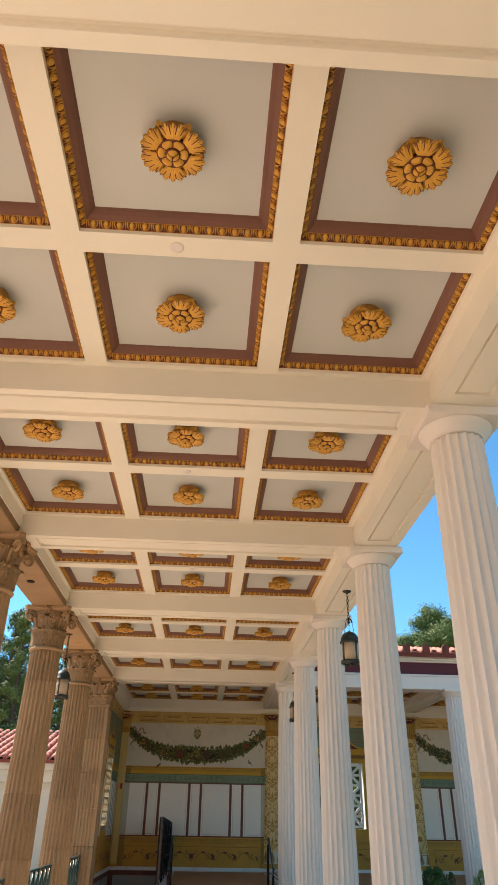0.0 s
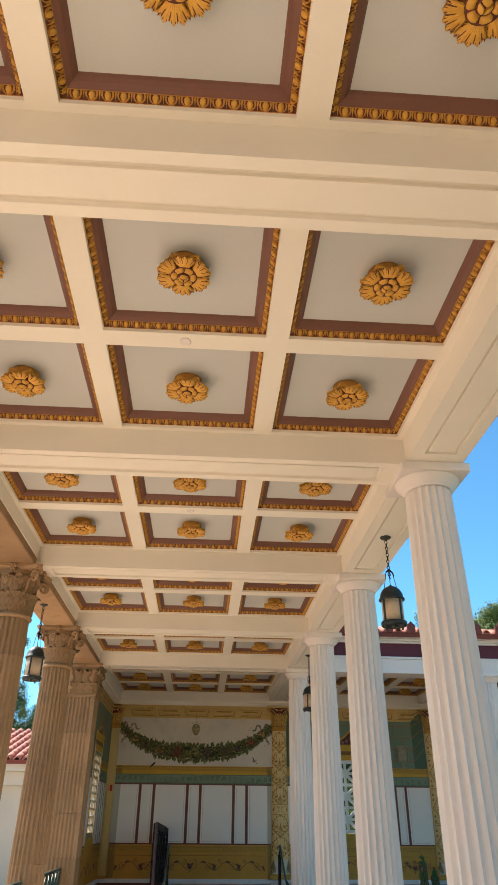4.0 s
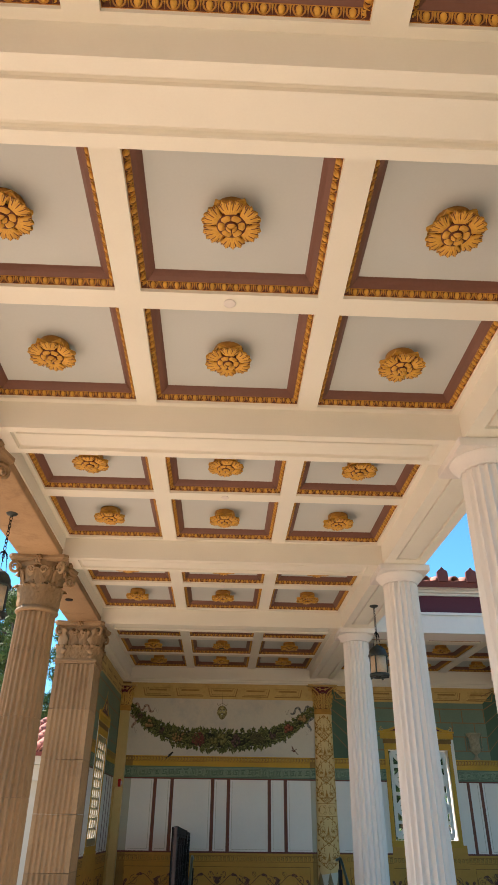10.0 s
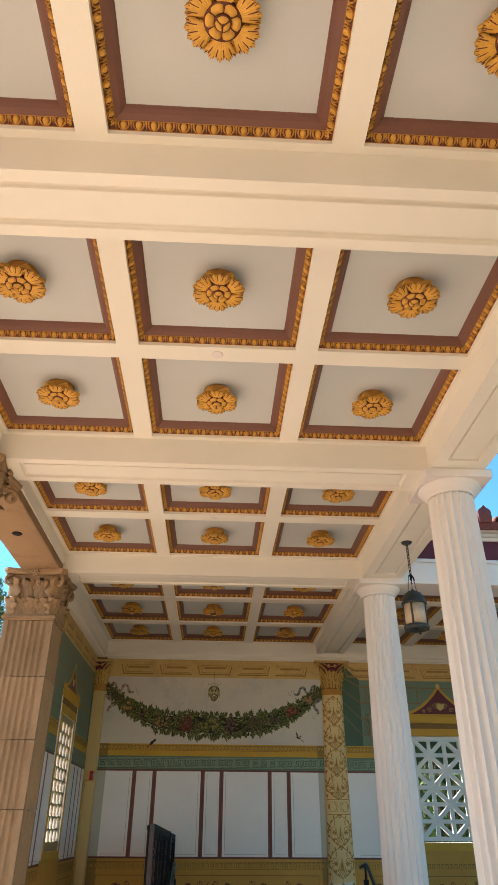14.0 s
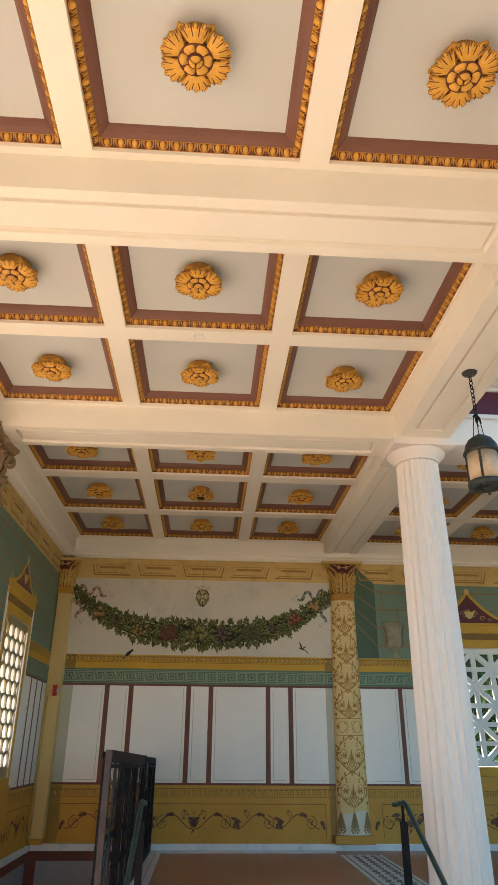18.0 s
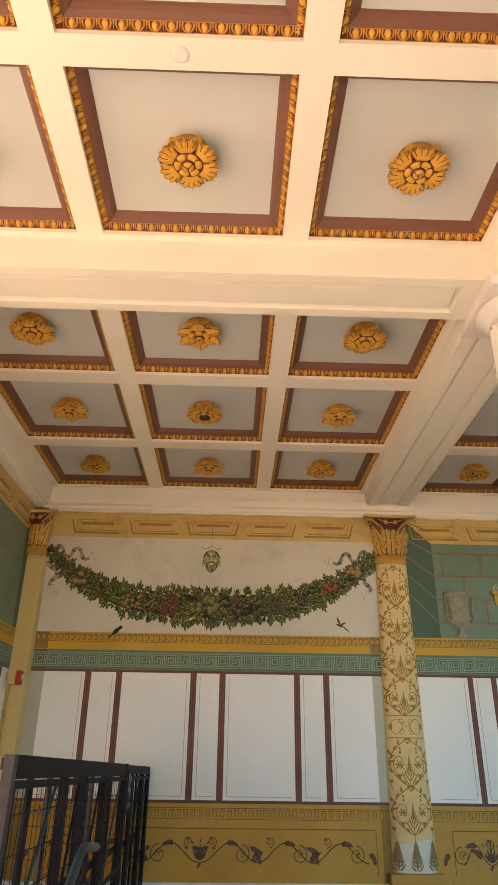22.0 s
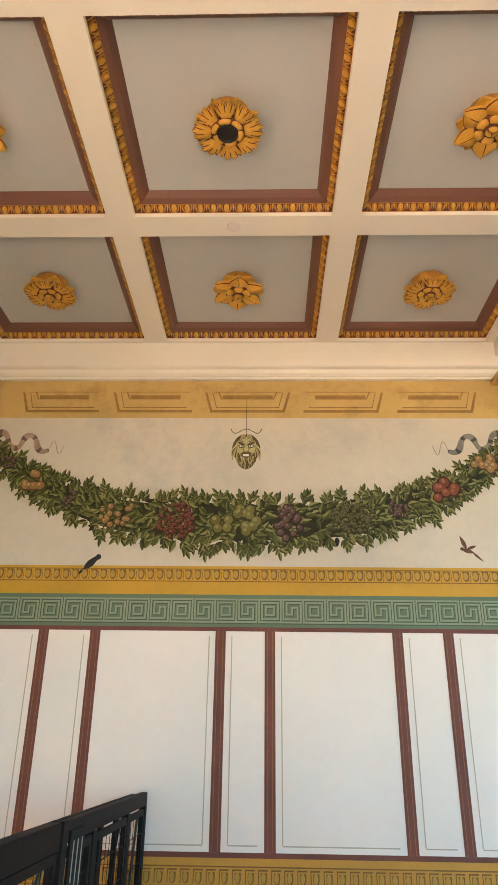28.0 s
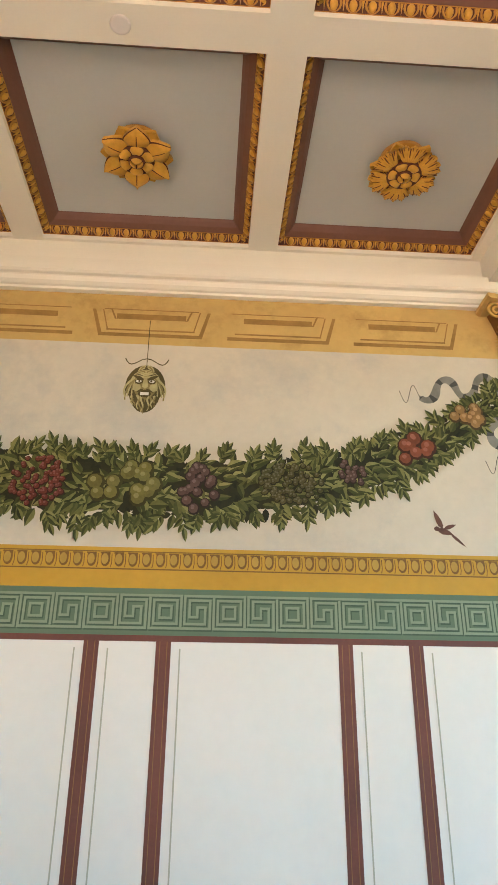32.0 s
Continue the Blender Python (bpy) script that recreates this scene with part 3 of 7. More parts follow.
def corinthian(at):
    e = empty("corinthian_column", at, "tan sandstone fluted column with a carved leafy capital", "column", "stone columns")
    zs = [0.0, 0.42, 1.18, 1.95, 2.72, 3.42, 3.86]
    rad = lambda z: 0.262 - 0.04 * (z / 3.86) ** 1.4
    for a, b in zip(zs, zs[1:]):
        bm = bmesh.new()
        prof = [(rad(a) - 0.003, a + 0.001), (rad(a), a + 0.006)] + [(rad(a + (b - a) * u), a + (b - a) * u) for u in (0.33, 0.66)] + [(rad(b), b - 0.006), (rad(b) - 0.003, b - 0.001)]
        fluted(bm, prof, 22, 6, 0.05, arris=0.26)
        part("drum", bm, STONE, e)
    bm = bmesh.new()
    lathe(bm, [(0.222, 3.861), (0.245, 3.868), (0.252, 3.885), (0.245, 3.90), (0.226, 3.908), (0.222, 3.93)], 32)
    part("necking_ring", bm, STONE, e)
    corinthian_top(e, False, STONE)
    return e


firstc = corinthian((-COL_X, COL_Y0 - PITCH, 0))
for k in range(-2, 4):
    if k != -1:
        copy_thing(firstc, pose(-COL_X, COL_Y0 + PITCH * k, 0))

# square fluted pillar at the end of the stone row
pil = empty("square_pillar", (-2.25, 16.86, 0), "tan sandstone fluted square pillar with a carved leafy capital", "pillar")
zs = [0.0, 0.45, 1.14, 1.83, 2.52, 3.2, 3.86]
for a, b in zip(zs, zs[1:]):
    vs, fs = [], []
    hw = 0.30
    ring2 = []
    for q in range(4):
        ang = q * math.pi / 2
        ca, sa = round(math.cos(ang)), round(math.sin(ang))
        nfl, pts = 7, [(-hw, hw)]
        marg = 0.05
        step = (2 * hw - 2 * marg) / nfl
        for i in range(nfl):
            u0 = -hw + marg + i * step
            for t in range(6):
                v = t / 5
                pts.append((u0 + step * (0.1 + 0.8 * v), hw - 0.022 * math.sin(math.pi * v)))
        for u, v in pts:
            ring2.append((u * ca + v * sa, v * ca - u * sa))
    n = len(ring2)
    for z in (a + 0.003, b - 0.003):
        vs += [(x, y, z) for x, y in ring2]
    fs = [((i + 1) % n, i, n + i, n + (i + 1) % n) for i in range(n)] + [tuple(range(n)), tuple(range(2 * n - 1, n - 1, -1))]
    shape("block", vs, fs, STONE, pil)
bm = bmesh.new()
for d, za, zb in ((0.012, 3.862, 3.885), (0.03, 3.885, 3.91), (0.015, 3.91, 3.929)):
    box(bm, -0.3 - d, 0.3 + d, -0.3 - d, 0.3 + d, za, zb - 0.0005, bevel=0.004)
part("necking_mould", bm, STONE, pil)
corinthian_top(pil, True, STONE)

# ---- the wing on the garden side ----
wing = structure(empty("entablature", (0, 0, 0), "white beam and cornice with a wine-red frieze", "entablature"))
boxob("beam", (2.452, 14.2, 16.60, 17.1, 4.45, 4.74), WHITE, wing)
boxob("upper_fillet", (2.30, 14.2, 16.57, 17.1, 4.741, 4.785), WHITE, wing)
boxob("frieze", (2.452, 14.2, 16.62, 17.1, 4.7855, 5.07), WINE, wing, "wine-red frieze")
bm = bmesh.new()
for d, za, zb in ((0.03, 5.0705, 5.11), (0.08, 5.11, 5.15), (0.16, 5.15, 5.19), (0.22, 5.19, 5.245)):
    box(bm, 2.452, 14.2, 16.62 - d, 17.1, za, zb - 0.0005, bevel=0.005)
part("cornice", bm, WHITE, wing)
bm = bmesh.new()
box(bm, 1.95, 2.70, -9, 16.85, 4.935, 5.24)
structure(link("eaves", bm, WHITE), "white eaves over the row of white columns", "entablature")
bm = bmesh.new()
box(bm, -2.70, -1.95, -9, 21.3, 4.935, 5.24)
structure(link("eaves", bm, STONE), "stone eaves over the row of stone columns", "entablature")

# ---- coffer mouldings: lip, egg-and-dart, brown cove ----
def coffer_mould(w, l):
    V, F, M = [], [], []

    def quad(a, b, c, d, m):
        i = len(V)
        V.extend((a, b, c, d))
        F.append((i, i + 1, i + 2, i + 3))
        M.append(m)

    prof = [(0.0, 0.0), (0.0015, 0.026), (0.004, 0.0285), (0.033, 0.0610), (0.036, 0.0635), (0.040, 0.0640), (0.066, 0.0795), (0.082, 0.0985), (0.090, 0.112), (0.094, SINK + 0.0005)]
    mats = [3, 4, 1, 4, 2, 2, 2, 2, 2]
    for (d0, z0), (d1, z1), m in zip(prof, prof[1:], mats):
        c0 = [(-w / 2 + d0, -l / 2 + d0, z0), (w / 2 - d0, -l / 2 + d0, z0), (w / 2 - d0, l / 2 - d0, z0), (-w / 2 + d0, l / 2 - d0, z0)]
        c1 = [(-w / 2 + d1, -l / 2 + d1, z1), (w / 2 - d1, -l / 2 + d1, z1), (w / 2 - d1, l / 2 - d1, z1), (-w / 2 + d1, l / 2 - d1, z1)]
        for i in range(4):
            j = (i + 1) % 4
            quad(c0[i], c0[j], c1[j], c1[i], m)
    s = Vector((0.029, 0.0325)).normalized()
    for side in range(4):
        L = w if side % 2 == 0 else l
        half = (l if side % 2 == 0 else w) / 2
        ang = side * math.pi / 2
        ca, sa = math.cos(ang), math.sin(ang)

        def place(a, q, h):
            """along the side, up the slope, out from the slope"""
            d = 0.0185 + s.x * q + s.y * h
            z = 0.0447 + s.y * q - s.x * h
            x, y = a, -half + d
            return (x * ca - y * sa, x * sa + y * ca, z)

        n = round((L - 0.08) / 0.0775)
        step = (L - 0.08) / n
        for k in range(n + 1):
            a0 = -L / 2 + 0.04 + step * (k + 0.5)
            b0 = a0 - step / 2
            # dart between two eggs
            tip = place(b0, -0.004, 0.0095)
            ring = [place(b0 - 0.0052, 0.021, 0.001), place(b0, -0.022, 0.001), place(b0 + 0.0052, 0.021, 0.001)]
            for e in range(3):
                i = len(V)
                V.extend((ring[e], ring[(e + 1) % 3], tip))
                F.append((i, i + 1, i + 2))
                M.append(0)
            if k == n:
                break
            # egg, blunt towards the panel and narrower towards the rib
            i0 = len(V)
            rings = [(0.0, 1.0), (0.55, 0.86), (0.88, 0.48), (1.0, 0.0)]
            V.append(place(a0, 0.003, 0.0115))
            for rr, hh in rings[1:]:
                for t in range(10):
                    th = 2 * math.pi * t / 10
                    taper = 1 + 0.16 * math.sin(th)
                    V.append(place(a0 + 0.0165 * rr * taper * math.cos(th), 0.0015 + 0.0215 * rr * math.sin(th), 0.001 + 0.0105 * hh))
            for t in range(10):
                F.append((i0, i0 + 1 + t, i0 + 1 + (t + 1) % 10))
                M.append(0)
            for r in range(2):
                for t in range(10):
                    p, q = i0 + 1 + r * 10, i0 + 1 + (r + 1) * 10
                    F.append((p + t, q + t, q + (t + 1) % 10, p + (t + 1) % 10))
                    M.append(0)
            # husk round the egg
            prev = None
            for t in range(9):
                th = math.pi * (0.86 + 1.28 * t / 8)
                o = (a0 + 0.0315 * math.cos(th), 0.007 + 0.0302 * math.sin(th))
                q = (a0 + 0.0235 * math.cos(th), 0.007 + 0.0268 * math.sin(th))
                cur = (place(*o, 0.0005), place(*o, 0.0085), place(*q, 0.0085), place(*q, 0.0005))
                if prev:
                    for e in range(3):
                        quad(prev[e], prev[e + 1], cur[e + 1], cur[e], 4)
                prev = cur
        # leaf that covers the mitre: three blades folded over the corner
        cx = -L / 2
        for da, qa in ((0.034, 0.016), (0.040, -0.002), (0.030, -0.019)):
            root, tip = place(cx + 0.006 + 0.028 * 0.5, -0.012, 0.004), place(cx + 0.006 + da, qa, 0.004)
            m0 = [(root[i] + tip[i]) / 2 for i in range(3)]
            w0 = 0.005
            a_ = place(cx + 0.006 + da * 0.6 - w0, qa * 0.5 + w0, 0.009)
            b_ = place(cx + 0.006 + da * 0.6 + w0, qa * 0.5 - w0, 0.009)
            i = len(V)
            V.extend((root, a_, tip, b_, (m0[0], m0[1], m0[2] - 0.004)))
            for f in ((0, 1, 4), (1, 2, 4), (2, 3, 4), (3, 0, 4)):
                F.append(tuple(i + v for v in f))
                M.append(0)
    me = bpy.data.meshes.new("coffer_moulding")
    me.from_pydata(V, [], F)
    for m in (GOLD, UMBER, BROWN, CREAM, GILTMID):
        me.materials.append(m)
    me.polygons.foreach_set("material_index", M)
    me.update()
    return me


made_moulds = {}
for cells, zs in ((CELLS, SOFFIT), (END_CELLS, SOFFIT_END), (WING_CELLS, SOFFIT_END)):
    for xa, xb, ya, yb in cells:
        key = (round(xb - xa, 3), round(yb - ya, 3))
        if key not in made_moulds:
            made_moulds[key] = coffer_mould(*key)
        ob = new("coffer_moulding", made_moulds[key])
        ob.location = ((xa + xb) / 2, (ya + yb) / 2, zs)
        ob.parent = ceil


# ---- rosettes ----
def fan_mesh(name, r0, R, sector, lobes, zf, cut=0.20):
    """Acanthus leaf that fills its sector of the rosette: broad toothed lobes, fine ribs, with umber glaze and crevice
    shade coloured in at the rim and sides.
    """
    bm = bmesh.new()
    per, rows = 12, 12
    cols = lobes * per
    half, tn = sector * 1.75, math.tan(sector)
    grid = []
    for i in range(rows + 1):
        v = 0.05 + 0.95 * i / rows
        row = []
        for j in range(cols + 1):
            f = j / cols * 2 - 1
            a = half * f
            phase = (j % per) / per
            edge = abs(2 * phase - 1) if 0 < j < cols else 1.0
            reach = math.sqrt(R * R - (r0 * math.sin(a)) ** 2) - r0 * math.cos(a)
            side = math.sin(abs(a)) - tn * math.cos(a)
            if side > 1e-4:
                reach = (reach ** -5 + (r0 * tn / side) ** -5) ** (-1 / 5)
            reach *= 1 - 0.07 * f * f
            tooth = (0.0, 0.55, 0.25, 0.8, 0.45, 0.9, 1.0, 0.9, 0.45, 0.8, 0.25, 0.55)[j % per]
            rr = v * reach * (1 - cut * (1 - tooth) * v ** 5)
            h = zf(v) - 0.0022 * edge ** 3 * v + 0.0014 * math.cos(f * lobes * 2 * math.pi) * v * (1 - v) * 3 - 0.022 * f * f * v
            row.append(bm.verts.new((r0 + rr * math.cos(a), rr * math.sin(a), -h)))
        grid.append(row)
    for i in range(rows):
        for j in range(cols):
            f = bm.faces.new((grid[i][j], grid[i + 1][j], grid[i + 1][j + 1], grid[i][j + 1]))
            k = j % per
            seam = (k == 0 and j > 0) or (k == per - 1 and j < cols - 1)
            # umber faces colour in glaze and crevice shade at notches and leaf sides
            rim_dark = (seam and i >= (6 if abs(j / cols - 0.5) < 0.36 else 3)) or (k in (3, 8) and i >= 10) or (k in (2, 9) and i >= 9 and abs(j / cols - 0.5) > 0.3)
            f.material_index = 1 if rim_dark or (j in (0, cols - 1) and 2 < i < 12) else 0
            f.smooth = True
    rim = [g[0] for g in grid] + grid[rows][1:] + [g[-1] for g in reversed(grid[:-1])]
    low = [bm.verts.new((v.co.x * 0.97 + r0 * 0.03, v.co.y * 0.97, v.co.z + 0.016)) for v in rim]
    for a_, b_, c_, d_ in zip(rim, rim[1:], low[1:], low):
        bm.faces.new((a_, b_, c_, d_)).material_index = 0
    me = bpy.data.meshes.new(name)
    bm.normal_update()
    bm.to_mesh(me)
    bm.free()
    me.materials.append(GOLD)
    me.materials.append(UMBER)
    return me


def point_mesh(name, r0, r1, w, zf, groove=0.006, blunt=0.0, peak=0.42, outline=True):
    """A petal with a pointed or blunt end, dished on each side of its midrib."""
    bm = bmesh.new()
    edges, rows, grid = (-1.0, -0.92, -0.5, -0.04, 0.04, 0.5, 0.92, 1.0), 12, []
    for i in range(rows + 1):
        v = i / rows
        ww = w * (0.50 + 0.50 * math.sin(math.pi / 2 * min(1, v / peak)))
        if v > peak:
            u = (v - peak) / (1 - peak)
            ww *= max(blunt, (1 - u ** 1.7))
        row = []
        for e in edges:
            h = zf(v) + groove * (abs(e) ** 2) + (0.006 if abs(e) < 0.06 else 0.0) - (0.004 if abs(e) == 1.0 else 0)
            row.append(bm.verts.new((r0 + (r1 - r0) * (v - 0.04 * blunt * e * e), e * max(ww, 0.0012), -h)))
        grid.append(row)
    for i in range(rows):
        for j in range(len(edges) - 1):
            f = bm.faces.new((grid[i][j], grid[i + 1][j], grid[i + 1][j + 1], grid[i][j + 1]))
            # umber edges and midrib put the dark between petals into the colour
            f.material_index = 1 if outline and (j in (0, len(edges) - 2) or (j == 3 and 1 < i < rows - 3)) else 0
            f.smooth = True
    rim = [g[0] for g in grid] + grid[rows][1:] + [g[-1] for g in reversed(grid[:-1])]
    low = [bm.verts.new((v.co.x * 0.97, v.co.y * 0.97, v.co.z + 0.022)) for v in rim]
    for a_, b_, c_, d_ in zip(rim, rim[1:], low[1:], low):
        bm.faces.new((a_, b_, c_, d_))
    me = bpy.data.meshes.new(name)
    bm.normal_update()
    bm.to_mesh(me)
    bm.free()
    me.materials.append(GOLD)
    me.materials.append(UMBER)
    return me


def spread(e, name, me, n, turn):
    for i in range(n):
        o = new(name, me)
        o.parent = e
        o.rotation_euler = (0, 0, turn + 2 * math.pi * i / n)


def sector_mesh(name, r0, r1, half, z):
    """Rounded lobe of the inner ring, domed downward."""
    bm = bmesh.new()
    rows, cols, grid = 5, 8, []
    for i in range(rows + 1):
        v = i / rows
        row = []
        for j in range(cols + 1):
            f = j / cols * 2 - 1
            rr = r0 + (r1 - r0) * v * (1 - 0.16 * abs(f) ** 3 * v)
            a = half * f * (1 - 0.10 * v ** 4)
            edge = max(abs(f), abs(2 * v - 1)) ** 4
            row.append(bm.verts.new((rr * math.cos(a), rr * math.sin(a), -(z + 0.014 * (1 - edge)))))
        grid.append(row)
    for i in range(rows):
        for j in range(cols):
            bm.faces.new((grid[i][j], grid[i + 1][j], grid[i + 1][j + 1], grid[i][j + 1])).smooth = True
    me = bpy.data.meshes.new(name)
    bm.normal_update()
    bm.to_mesh(me)
    bm.free()
    me.materials.append(GOLD)
    return me


LM = {
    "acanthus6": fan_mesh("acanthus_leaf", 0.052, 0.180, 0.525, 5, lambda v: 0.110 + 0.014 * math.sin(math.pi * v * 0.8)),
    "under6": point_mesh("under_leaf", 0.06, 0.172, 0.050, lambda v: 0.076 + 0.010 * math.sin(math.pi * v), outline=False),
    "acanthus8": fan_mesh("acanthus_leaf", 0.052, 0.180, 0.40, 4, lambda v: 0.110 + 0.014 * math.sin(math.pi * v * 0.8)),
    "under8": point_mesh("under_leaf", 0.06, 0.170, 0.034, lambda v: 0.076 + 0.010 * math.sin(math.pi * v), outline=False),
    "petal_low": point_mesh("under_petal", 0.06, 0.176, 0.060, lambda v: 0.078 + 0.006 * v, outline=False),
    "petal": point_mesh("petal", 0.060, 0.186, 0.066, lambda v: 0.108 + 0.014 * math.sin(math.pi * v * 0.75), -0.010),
    "inner": sector_mesh("inner_petal", 0.040, 0.080, 0.475, 0.1195),
    "inner_rim": sector_mesh("inner_petal", 0.052, 0.083, 0.475, 0.1195),
    "inner_wide": sector_mesh("inner_petal", 0.040, 0.088, 0.475, 0.1195),
}


def rosette(kind):
    lab = {"leafy": "gilded acanthus rosette on a grey ceiling panel", "plain": "gilded six-petalled flower boss on a grey ceiling panel",
           "pierced": "gilded acanthus boss with a black face for the unlit open centre"}[kind]
    e = empty("ceiling_rosette", (0, 0, 0), lab, "rosette", "gilded ceiling rosettes")
    bm = bmesh.new()
    lathe(bm, [(0.112, 0.004), (0.116, -0.03), (0.114, -0.06), (0.104, -0.078), (0.09, -0.08)], 24)
    # darker gilt than the leaves: the base's shadow is in its colour
    part("base", bm, GILTMID, e)
    # umber disc behind the petals supplies the groove's shade by colour
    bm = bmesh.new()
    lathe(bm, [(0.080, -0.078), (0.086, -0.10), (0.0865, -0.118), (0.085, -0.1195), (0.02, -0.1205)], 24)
    part("dark_ring", bm, UMBER, e, "umber disc that darkens the gaps between petals")
    if kind == "plain":
        spread(e, "under_petal", LM["petal_low"], 6, 0)
        spread(e, "petal", LM["petal"], 6, math.pi / 6)
        spread(e, "inner_petal", LM["inner_wide"], 6, math.pi / 6)
    elif kind == "leafy":
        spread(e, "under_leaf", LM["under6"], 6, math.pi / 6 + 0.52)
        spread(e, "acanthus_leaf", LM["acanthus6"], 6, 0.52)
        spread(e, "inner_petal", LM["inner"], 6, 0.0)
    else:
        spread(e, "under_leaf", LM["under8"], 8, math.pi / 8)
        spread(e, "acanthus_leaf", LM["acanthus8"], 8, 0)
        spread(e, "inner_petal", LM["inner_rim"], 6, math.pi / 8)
    bm = bmesh.new()
    if kind == "pierced":
        # closed socket coloured black to stand for the darkness of a hole
        lathe(bm, [(0.053, -0.10), (0.053, -0.1335), (0.050, -0.135), (0.048, -0.130), (0.046, -0.124)], 24)
        part("black_socket_face", bm, INK, e, "black face for the unlit open centre")
    else:
        for i in range(3):
            a = 2 * math.pi * i / 3 + math.pi / 2
            arc = [a + 0.13 + t / 6 * (2 * math.pi / 3 - 0.26) for t in range(7)]
            pts = [bm.verts.new((0.033 * math.cos(t), 0.033 * math.sin(t), -0.134)) for t in arc]
            crown = [bm.verts.new((0.022 * math.cos(t), 0.022 * math.sin(t), -0.146)) for t in arc]
            b = a + math.pi / 3
            cv = bm.verts.new((0.006 * math.cos(b), 0.006 * math.sin(b), -0.149))
            for q in range(6):
                bm.faces.new((pts[q], crown[q], crown[q + 1], pts[q + 1])).smooth = True
                bm.faces.new((crown[q], cv, crown[q + 1])).smooth = True
            lo = bm.verts.new((0.005 * math.cos(b), 0.005 * math.sin(b), -0.131))
            bm.faces.new((pts[0], lo, cv, crown[0]))
            bm.faces.new((pts[-1], crown[-1], cv, lo))
        # umber collar colours in the dark gap round the bud
        lathe(bm, [(0.038, -0.10), (0.038, -0.132), (0.030, -0.1335)], 20, mi=1)
        part("bud", bm, [GOLD, UMBER], e)
    return e


ros_leafy, ros_plain, ros_pierced = rosette("leafy"), rosette("plain"), rosette("pierced")
used = set()


def hang(src, x, y, z, turn):
    m = pose(x, y, z, 0, 0, turn)
    if src.name in used:
        copy_thing(src, m)
    else:
        used.add(src.name)
        src.matrix_basis = m


for i, (xa, xb, ya, yb) in enumerate(CELLS):
    hang(ros_leafy, (xa + xb) / 2, (ya + yb) / 2, SOFFIT + SINK, random.uniform(-5, 5))
for i, (xa, xb, ya, yb) in enumerate(END_CELLS):
    src = ros_pierced if i == 4 else (ros_plain if i % 2 == 1 else ros_leafy)
    hang(src, (xa + xb) / 2, (ya + yb) / 2, SOFFIT_END + SINK, random.uniform(-5, 5))
for i, (xa, xb, ya, yb) in enumerate(WING_CELLS):
    hang(ros_plain if i % 2 == 1 else ros_leafy, (xa + xb) / 2, (ya + yb) / 2, SOFFIT_END + SINK, random.uniform(-5, 5))

# flat round cover caps on the ribs
bm = bmesh.new()
lathe(bm, [(0.041, 0.0), (0.042, -0.004), (0.038, -0.007), (0.03, -0.008)], 24)
cap = link("cover_cap", bm, WHITE, smooth=False)
tagged(cap, "small round white cover cap on a ceiling rib", "cover cap", "ceiling cover caps")
spots = [(0.0, Y0 + PITCH * k - 1.23) for k in range(-1, 5)] + [(0.0, 19.673)]
cap.location = (*spots[0], SOFFIT)
for x, y in spots[1:]:
    copy_thing(cap, pose(x, y, SOFFIT if y < 17 else SOFFIT_END))
# blank plates in the beam undersides
bm = bmesh.new()
lathe(bm, [(0.055, 0.004), (0.056, -0.003), (0.05, -0.006)], 20)
plate = link("junction_plate", bm, CREAM)
tagged(plate, "small round cream junction plate under a beam", "junction plate", "junction plates")
plate.location = (COL_X, COL_Y0 + PITCH * 0.5, BEAM + 0.018)
copy_thing(plate, pose(COL_X, COL_Y0 + PITCH * 2.5, BEAM + 0.018))
bm = bmesh.new()
lathe(bm, [(0.055, 0.004), (0.056, -0.006), (0.05, -0.012)], 20)
plate2 = link("junction_plate", bm, IRON)
tagged(plate2, "small round dark junction plate under a stone beam", "junction plate", "junction plates")
plate2.location = (-COL_X, COL_Y0 + PITCH * 3.5, BEAM)
copy_thing(plate2, pose(-COL_X, COL_Y0 + PITCH * 1.5, BEAM))

